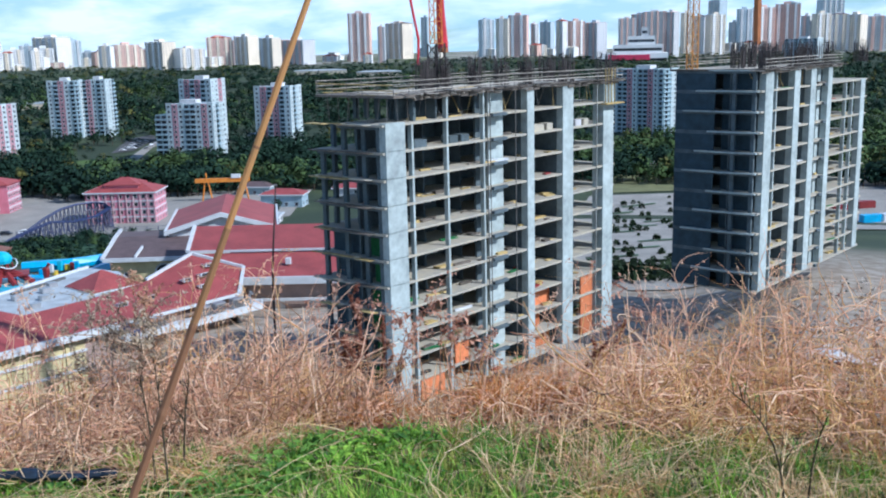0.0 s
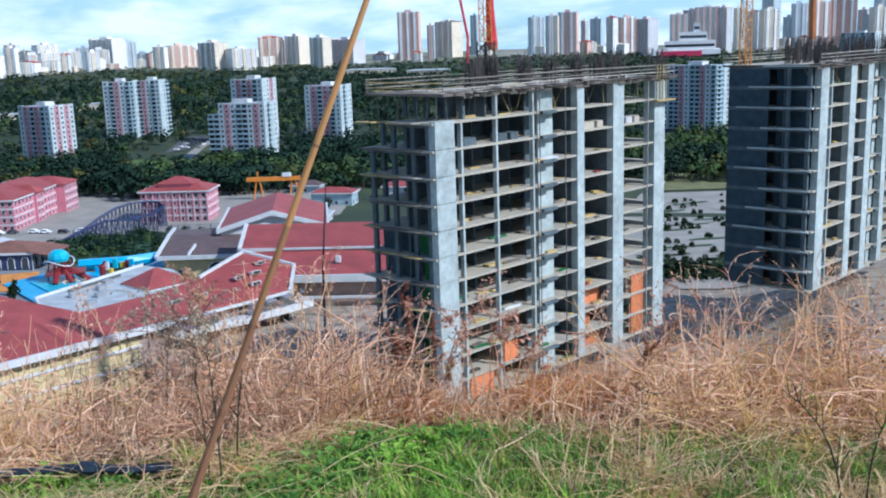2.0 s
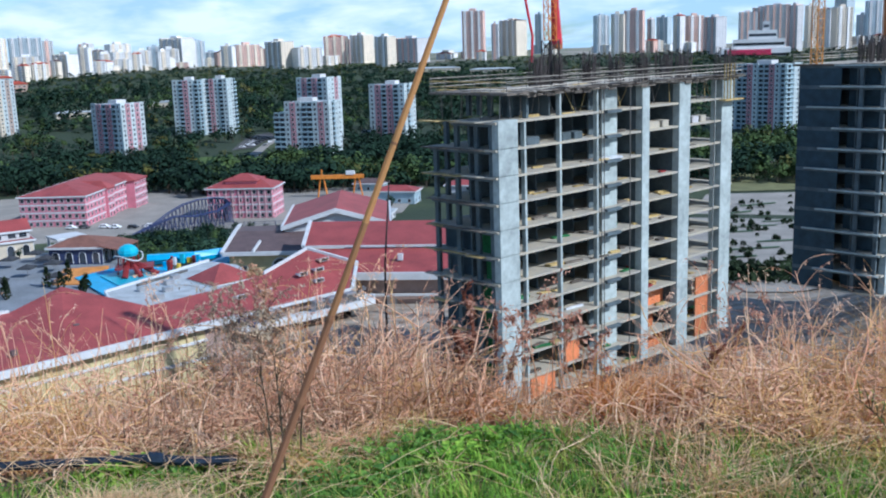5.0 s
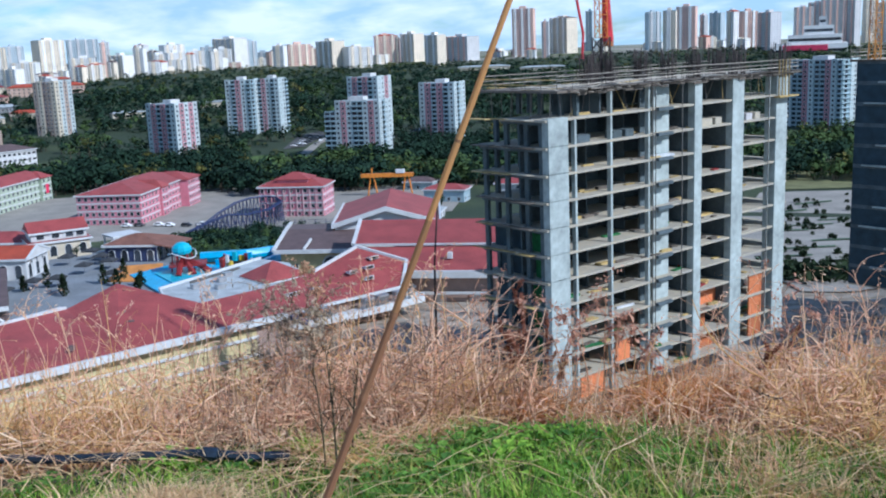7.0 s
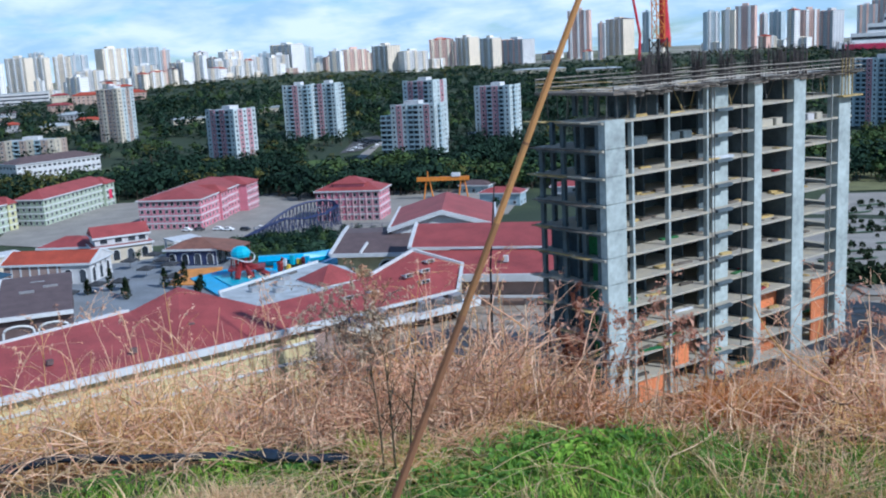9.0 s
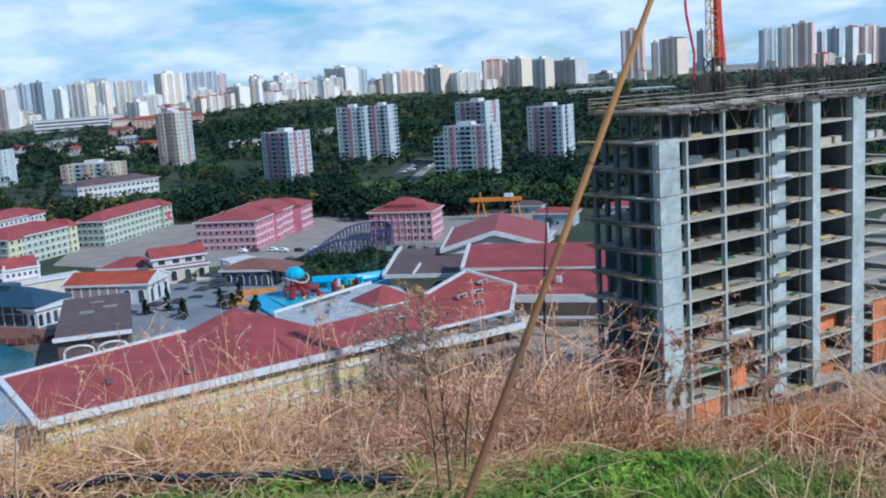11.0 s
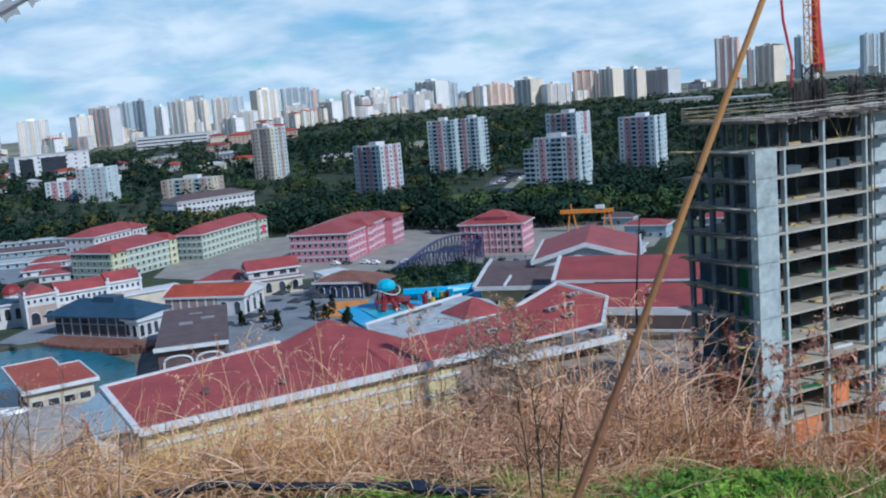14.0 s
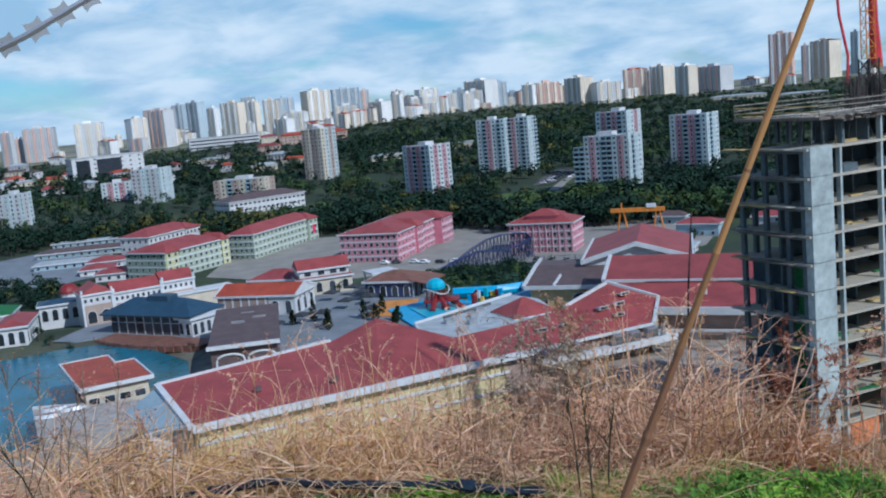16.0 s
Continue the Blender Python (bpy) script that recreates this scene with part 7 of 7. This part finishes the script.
for i in range(2000):                               # dark matted layer on the ground
    az, d = rnd.uniform(-57, 33), rnd.uniform(3.85, 6.2)
    if by_hose(az, d, .22):
        continue
    x, y = polar(az, d)
    curl(thick[rnd.choice(("brown", "brown", "brown", "grey"))], (x, y, ground_z(x, y) + rnd.uniform(0, .5) * mound(az, d, x, y)), rnd.uniform(.15, .4), rnd.uniform(.002, .0045), .1, 5)
for i in range(8200):                               # the tangle
    az, d = rnd.uniform(-57, 33), 3.8 + 2.3 * rnd.random() ** 1.15
    d += .62 * smooth(-29, -35, az) * smooth(4.9, 4.0, d)
    x, y = polar(az, d)
    if by_hose(az, d, .22) or rnd.random() < -.05 - .9 * noise.noise((x * .7, y * .7, 9.0)) + .3 * math.exp(-((az + 10) / 6) ** 4):
        continue
    m = mound(az, d, x, y)
    curl(thick[tone(x, y, az)], (x, y, ground_z(x, y) + m * rnd.random() ** .8), rnd.uniform(.1, .36), rnd.uniform(.0017, .0041), .3, 6)
for i in range(3300):                               # upright stems that nod or hook over
    az, d = rnd.uniform(-57, 33), 3.74 + 2.6 * rnd.random() ** 1.2
    d += .62 * smooth(-29, -35, az) * smooth(4.9, 4.0, d)
    x, y = polar(az, d)
    if by_hose(az, d, .22) or rnd.random() < .25 - .9 * noise.noise((x * .55, y * .55, 9.0)):
        continue
    h = (mound(az, d, x, y) + .08) * rnd.uniform(.6, 1.5)
    stem(thick[tone(x, y, az)], x, y, ground_z(x, y) - .03, h, rnd.uniform(0, 6.283), abs(rnd.gauss(0, .3)), rnd.uniform(0, 1.1), rnd.uniform(.0015, .0032), 3, 5)
for i in range(2100):                               # thicker pale stalks, some snapped over
    az, d = rnd.uniform(-57, 33), rnd.uniform(3.85, 5.7) + .2
    x, y = polar(az, d)
    if by_hose(az, d, .22) or -3.2 < az < .8 or rnd.random() < -.7 * noise.noise((x * 1.3, y * 1.3, 31.0)):
        continue
    k = "pink" if rnd.random() < .6 else tone(x, y, az)
    if rnd.random() < .3:
        curl(thick[k], (x, y, ground_z(x, y) + mound(az, d, x, y) * rnd.uniform(.2, 1.0)), rnd.uniform(.3, .6), rnd.uniform(.003, .005), .15, 7, 4, .25)
    else:
        stem(thick[k], x, y, ground_z(x, y) - .03, (.06 + mound(az, d, x, y)) * rnd.uniform(.5, 1.2), rnd.uniform(0, 6.283), abs(rnd.gauss(0, .5)), rnd.uniform(-.3, 1.0), rnd.uniform(.003, .0058), 4, 5)

for k, g in thick.items():
    tagged(part("dead_stems", g, S[k]), {"pink": "thicket of rosy dry dead stems", "gold": "thicket of golden dry grass stems", "grey": "grey-brown dead twigs in the thicket", "brown": "brown matted twigs low in the thicket"}[k], "dry weeds", kind="stuff")


def tussock(az, d, count, h, width, m, label):
    """A dense mound of fine dead grass that fans out from its foot."""
    x, y = polar(az, d)
    t = thing("tussock", pose(x, y, ground_z(x, y)), label, "dry grass", "tussocks in the thicket")
    tufts = [Geo() for _ in range(4)]
    for i in range(count):
        a, out = rnd.uniform(0, 6.283), abs(rnd.gauss(0, .55))
        bx, by = rnd.gauss(0, width * .22) + width * .25 * math.cos(i % 4 * 1.57), rnd.gauss(0, width * .22) + width * .25 * math.sin(i % 4 * 1.57)
        stem(tufts[i % 4], bx, by, -.05, h * rnd.uniform(.6, 1.15), a, out * .7, rnd.uniform(.2, 1.1), rnd.uniform(.0013, .0026), 3, 5)
    for g in tufts:
        tagged(part("tuft", g, S[m], t), kind="stuff")


for az, d, n_, h, w, m in ((17.2, 5.0, 520, .5, .3, "gold"), (19.0, 5.2, 380, .5, .3, "gold"), (3.6, 4.4, 420, .26, .3, "orange"), (5.1, 4.6, 360, .3, .28, "orange"), (-3.8, 4.3, 260, .24, .22, "orange"),
                           (8.0, 4.7, 200, .4, .3, "pink"), (-8.4, 4.5, 220, .42, .3, "gold"), (-12.4, 4.7, 220, .46, .34, "pink"), (-29, 4.6, 220, .36, .3, "gold"), (-16.8, 3.75, 200, .24, .24, "pink"), (-14.6, 3.6, 170, .2, .2, "gold"), (-12.6, 3.8, 180, .22, .24, "pink"), (-10.4, 3.9, 140, .2, .2, "gold"), (9.0, 3.5, 150, .2, .22, "pink"), (10.4, 3.3, 120, .18, .2, "gold")):
    tussock(az, d, n_, h, w, m, {"gold": "mound of golden dead grass in the thicket", "orange": "low tussock of orange dead grass", "pink": "mound of rosy dead grass in the thicket"}[m])

# dry leaf litter hanging in the thicket
g = Geo()
for i in range(7000):
    az, d = rnd.uniform(-57, 33), 4.0 + 2.6 * rnd.random()
    x, y = polar(az, d)
    z = ground_z(x, y) + rnd.uniform(.0, .34) * low(az)
    a, L = rnd.uniform(0, 6.283), rnd.uniform(.006, .017)
    u = Vector((math.cos(a), math.sin(a), rnd.uniform(-.9, .9))) * L
    v = Vector((-math.sin(a), math.cos(a), rnd.uniform(-.9, .9))) * L * .4
    g.add([Vector((x, y, z)) - u, Vector((x, y, z)) + v, Vector((x, y, z)) + u, Vector((x, y, z)) - v], [(0, 1, 2, 3)])
tagged(part("dry_leaves", g, S["leafdry"]), "curled dry leaves caught in the thicket", "dry weeds", kind="stuff")


def dry_weed(az, d, h, rnd, wood="pink", head="gold", branches=7, leaf=10, size=.02, lean=.12, label="tall dead weed with branching seed heads", spread=.45, thick_=.0042, spire=False):
    """A dead weed: a stem, hooked side branches, and curled leaf and seed drawn close along them."""
    x, y = polar(az, d)
    t = thing("dry_weed", pose(x, y, ground_z(x, y) - .03), label, "dry weed", "dead weeds on the brow")
    a0 = rnd.uniform(0, 6.283)
    g = Geo(); main = stem(g, 0, 0, 0, h, a0, rnd.uniform(0, lean), rnd.uniform(0, .35), thick_, 4, 7); part("stem", g, S[wood], t)
    lines = [main[4:]] if not spire else [main[2:], main[3:], main[4:], main[5:]]
    for i in range(branches):
        k = rnd.uniform(.4, .97)
        j = min(int(k * 7), 6)
        p = main[j].lerp(main[j + 1], k * 7 - j)
        g = Geo()
        pts = stem(g, p.x, p.y, p.z, h * rnd.uniform(.1, .3) * (1.2 - k * .5) * (.5 if spire else 1), rnd.uniform(0, 6.283), rnd.uniform(.15, .8), rnd.uniform(-.2, spread * 1.4), thick_ * .45, 3, 5)
        part("branch", g, S[wood], t)
        lines.append(pts[2:])
    g = Geo()
    for line in lines:
        for _ in range(int(leaf * (3 if spire else 1.3))):
            k = rnd.random() * (len(line) - 1)
            i = min(int(k), len(line) - 2)
            c = line[i].lerp(line[i + 1], k - i) + Vector((rnd.gauss(0, size * .22), rnd.gauss(0, size * .22), rnd.gauss(0, size * .3)))
            a, L = rnd.uniform(0, 6.283), size * rnd.uniform(.4, 1.0)
            o = Vector((math.cos(a), math.sin(a), rnd.uniform(-.9, .7)))
            w = Vector((-math.sin(a), math.cos(a), rnd.uniform(-.6, .6))) * L * rnd.uniform(.14, .3)
            m1, m2 = c + o * L * .6, c + o * L * .85 + Vector((0, 0, rnd.uniform(-.7, .5))) * L
            g.add([c - w * .4, c + w * .4, m1 + w, m1 - w, m2], [(0, 1, 2, 3), (3, 2, 4)])
    tagged(part("seed_head", g, S[head], t), kind="stuff")


# golden panicles above the park
for az, d, h in ((-33.5, 5.0, .98), (-31.8, 5.4, 1.08), (-30.4, 5.1, .95), (-28.6, 5.5, 1.1), (-27.2, 5.0, .92), (-25.6, 5.3, 1.02), (-24.3, 5.0, .9), (-22.6, 5.4, 1.05), (-36, 5.2, .95), (-38.2, 5.0, .85), (-40.5, 5.3, .9),
                 (-14.6, 5.2, 1.02), (-13.2, 5.0, 1.06), (-12.0, 5.3, 1.12), (-10.8, 5.1, 1.0), (-9.6, 5.4, 1.1), (-8.4, 5.2, .96), (-16, 5.5, 1.06), (-43, 5.1, .8), (-21.2, 5.2, .95), (6.2, 5.3, 1.06), (4.2, 5.0, .8)):
    dry_weed(az + rnd.uniform(-.4, .4), d, h, rnd, "pink" if rnd.random() < .6 else "gold", "leafdry" if rnd.random() < .45 else "pink", 8, 11, .022, spread=.8)
# a dense grey-brown bush
for az, d, h in ((-19.4, 4.9, .86), (-18.5, 5.1, .98), (-17.7, 4.8, .84), (-17.0, 5.2, .95), (-18.1, 4.6, .7), (-19.9, 5.3, .9), (-16.3, 5.0, .8), (-15.4, 4.8, .72), (-20.6, 5.0, .75)):
    dry_weed(az, d, h, rnd, "grey", "greyleaf" if rnd.random() < .75 else "brown", 13, 24, .026, label="dense grey-brown dead weed bush", spread=.9)
# rust-red docks and curled pinkish leaves before the tower
for az, d, h in ((-4.9, 4.9, .74), (-4.2, 5.0, .8), (-3.5, 4.9, .62), (-4.5, 4.7, .56), (-2.9, 5.1, .5), (8.6, 4.8, .55), (9.8, 5.0, .6), (-5.6, 4.8, .58)):
    dry_weed(az, d, h, rnd, "rust", "rust", 5, 34, .016, .08, "rust-red dead dock with dense seed spikes", .1, .0042, True)
for az, d, h in ((-5.4, 5.0, .82), (-3.2, 5.1, .86), (-2.2, 5.0, .8), (-1.0, 4.8, .7), (-.2, 5.1, .78), (.4, 4.9, .6), (1.9, 5.2, .58), (10.5, 5.1, .82), (11.2, 5.3, .94), (2.6, 5.0, .6)):
    dry_weed(az, d, h, rnd, "brown", "leafdry", 8, 13, .036, label="dead weed with curled rosy leaves", spread=1.0)
# arching brambles and the tall growth of the right-hand edge
for az, d, h in ((12.2, 5.0, .8), (13.4, 5.3, .92), (14.6, 5.1, .88), (15.6, 5.4, 1.0), (16.8, 5.2, .95), (12.9, 4.8, .7), (17.6, 5.4, 1.05)):
    dry_weed(az, d, h, rnd, "pink", "pink", 11, 4, .02, .5, "arching dead bramble with bare shoots", 1.2)
for i in range(16):
    dry_weed(18.2 + i * .62, rnd.uniform(4.9, 5.6), rnd.uniform(.62, .85) + .012 * i, rnd, rnd.choice(("brown", "grey", "pink")), rnd.choice(("leafdry", "brown", "pink")), 12, 6, .02, .4, "tall tangled brown dead weed", .7)
for az, d, h in ((-46.5, 4.4, .85), (-47.5, 4.6, .9), (-45.4, 4.5, .82), (-48.6, 4.3, .85), (-44.2, 4.8, .8)):
    dry_weed(az, d, h, rnd, "grey", "leafdry", 12, 9, .018, label="grey weed with small rosy dry leaves", spread=.9)
# thin dark weeds close by
for az, d, h in ((-16.6, 3.45, .62), (-17.3, 3.6, .5), (20.2, 3.3, .55), (21.4, 3.4, .42), (-47.4, 3.4, 1.05), (25.6, 2.9, .4), (-15.7, 3.7, .45)):
    dry_weed(az, d, h, rnd, "dark", "dark" if az < 0 else "deep", 9, 6, .015, .1, "thin dark weed with small leaves", .3, .0052)

# ---- hose on the grass ----
hose = thing("black_pipe", pose(0, 0, 0), "black plastic water pipe lying in the grass", "pipe")
pts = []
for az, d in HOSE:
    x, y = polar(az, d)
    pts.append((x, y, ground_z(x, y) + .055 + .045 * smooth(-27, -36, az) + .012 * math.sin(az)))
M["hose"] = mat("black_polyethylene", (0.02, 0.035, 0.06), 0.35, .5, 8.0, 60.0)
g = Geo(); g.tube(pts, .02, 8); part("tube", g, M["hose"], hose)
for i in (3, 7):
    p, q = Vector(pts[i]), Vector(pts[i + 1])
    g = Geo(); g.tube([p, p.lerp(q, .3)], .029, 8); part("coupling", g, M["hose"], hose)

# ---- the tall stalk before the lens ----
near = thing("dry_stalk", pose(0, 0, 0), "tall tan dead reed stalk close by", "plant")


def along(t_yaw, t_pitch, t_roll, px, py, dist):
    """A point at dist from the first eye on the line of sight through a place in the view."""
    f = 0.5 / math.tan(radians(47.95) / 2)
    m = pose(0, 0, EYE, 90 + t_pitch, t_roll, t_yaw)
    return m @ (Vector((px / f, py / f, -1)) * dist)


top, low = along(-.45, -11.69, 1.30, -.1556, .2812, .52), along(-.45, -11.69, 1.30, -.3533, -.2812, .56)
d = (top - low).normalized()
foot = low - d * ((low.z - 43.38) / d.z)
tip = top + d * .22
M["stalk_lo"] = straw("brown_stalk", (0.30, 0.145, 0.075), (0.44, 0.225, 0.12))
M["stalk_mid"] = straw("tan_brown_stalk", (0.38, 0.19, 0.085), (0.54, 0.29, 0.13))
M["stalk_hi"] = straw("tan_stalk", (0.58, 0.30, 0.11), (0.78, 0.44, 0.18))
for name, cut, m, rr, lab in (("lower_stem", (foot, foot.lerp(low, .5), low, low.lerp(top, .36)), "stalk_lo", (.0034, .0029, .0024, .0021), "brown weathered lower stem"),
                              ("middle_stem", (low.lerp(top, .36), low.lerp(top, .56)), "stalk_mid", (.0021, .0019), "tan middle stem"),
                              ("upper_stem", (low.lerp(top, .56), low.lerp(top, .8), top, tip), "stalk_hi", (.0019, .0018, .0016, .0013), "golden tan upper stem")):
    g = Geo(); g.tube(cut, list(rr), 8); part(name, g, M[m], near, lab)
for k, w in ((.18, .0028), (.36, .0024), (.72, .0019)):
    p = low.lerp(top, k)
    g = Geo(); g.tube([p - d * .005, p, p + d * .005], [w * .8, w, w * .75], 8); part("node", g, M["stalk_lo"], near)

# ---- razor wire overhead ----
wire = thing("razor_wire", pose(0, 0, 0), "galvanised razor wire coil with barbed blades", "wire")


def sight(az, el, dist):
    return Vector((math.sin(radians(az)) * dist, math.cos(radians(az)) * dist, EYE + math.tan(radians(el)) * dist))


way = [Vector((*polar(-95, 2.4), 43.35)), sight(-75, -8, 2.1), sight(-62, -1.6, 1.85), sight(-54, 1.65, 1.75), sight(-46.0, 4.98, 1.7), sight(-41.9, 7.1, 1.7), sight(-37, 10.4, 1.75), sight(-30, 17, 1.8), sight(-18, 24, 1.9), sight(0, 27, 2.2),
       sight(60, 18, 2.4), Vector((*polar(110, 2.6), 43.35))]
g = Geo(); g.tube(way, .0055, 6); part("core_wire", g, M["metal"], wire)
for i in range(2, 7):
    p, q = way[i], way[i + 1]
    n_ = max(1, int((q - p).length / .045))
    for j in range(n_):
        c = p.lerp(q, (j + .5) / n_)
        t = (q - p).normalized()
        up = t.cross(c - Vector((0, 0, EYE))).normalized()
        side = t.cross(up)
        g = Geo()
        for s in (1, -1):
            a = [c - t * .014, c + t * .014, c + t * .013 + up * s * .0165, c + t * .005 + up * s * .0125, c - t * .005 + up * s * .0125, c - t * .013 + up * s * .0165]
            o = side * .002
            k = len(g.v)
            g.add([v + o for v in a] + [v - o for v in a], [(0, 1, 2, 3, 4, 5), (11, 10, 9, 8, 7, 6)] + [(m, m + 6, (m + 1) % 6 + 6, (m + 1) % 6) for m in range(6)])
        part("blade", g, M["metal"], wire)

# ---- rubble, sheets and site clutter below the brow ----
rub = Geo()
for i in range(900):
    az, d = rnd.uniform(14, 30), rnd.uniform(60, 190)
    x, y = polar(az, d)
    z = ground_z(x, y)
    s = rnd.uniform(.2, .9)
    rub.add([(x + rnd.uniform(-1, 1) * s, y + rnd.uniform(-1, 1) * s, z - .2), (x + s, y + s * rnd.uniform(-.5, .5), z - .2), (x + rnd.uniform(-.4, .4) * s, y + s, z - .2), (x, y, z + s * .6)], [(0, 1, 3), (1, 2, 3), (2, 0, 3)])
tagged(part("rubble", rub, M["rubble"]), "grey broken rubble on the bank", "rubble", kind="stuff")
for az, d, w, l in ((21.8, 92, 5, 9), (23.2, 84, 4, 8), (20.5, 104, 4, 6), (5.8, 126, 4, 2.5), (6.9, 129, 3, 2)):
    x, y = polar(az, d)
    sh = thing("plastic_sheet", pose(x, y, ground_z(x, y) + .3, 0, 0, -az + 20), "crumpled white plastic sheet on the site", "sheet", "sheets on the site")
    g = Geo()
    n_ = 7
    for i in range(n_):
        for j in range(n_):
            px, py = (i / (n_ - 1) - .5) * w, (j / (n_ - 1) - .5) * l
            wx, wy = x + px, y + py
            g.v.append(Vector((px, py, ground_z(wx, wy) - ground_z(x, y) + rnd.uniform(0, .5))))
    g.f = [(i * n_ + j, (i + 1) * n_ + j, (i + 1) * n_ + j + 1, i * n_ + j + 1) for i in range(n_ - 1) for j in range(n_ - 1)]
    part("sheet", g, M["sheet_white"], sh)
yard = ((152, 350, "pool_blue", "blue"), (160, 352, "trim", "white"), (150, 372, "play_red", "dull red"), (163, 380, "play_red", "dull red"))
for x, y, m, word in yard:
    c = thing("site_container", pose(x, y, ground_z(x, y) + .3, 0, 0, 12), "%s steel site container" % word, "container", "site containers")
    g = Geo(); g.box(0, 7, 0, 3, 0, 2.8); part("body", g, M[m], c)
    for i in range(8):
        g = Geo(); g.box(.3 + i * .85, .6 + i * .85, -.06, -.002, .2, 2.6); part("rib", g, M[m], c)

mast = thing("lamp_mast", pose(*polar(-9.9, 150), 4.0), "thin dark weathered lighting mast", "mast")
g = Geo(); g.tube([(0, 0, -9), (.3, 0, 8), (1.5, 0, 21)], [.22, .17, .09], 6); part("pole", g, M["rebar"], mast)
g = Geo(); g.tube([(1.5, 0, 20.6), (1.5, -1.2, 21.1)], [.06, .05], 5); part("arm", g, M["rebar"], mast)
g = Geo(); g.box(1.35, 1.65, -1.9, -1.15, 21.0, 21.15, .03); part("lamp_head", g, M["rebar"], mast)
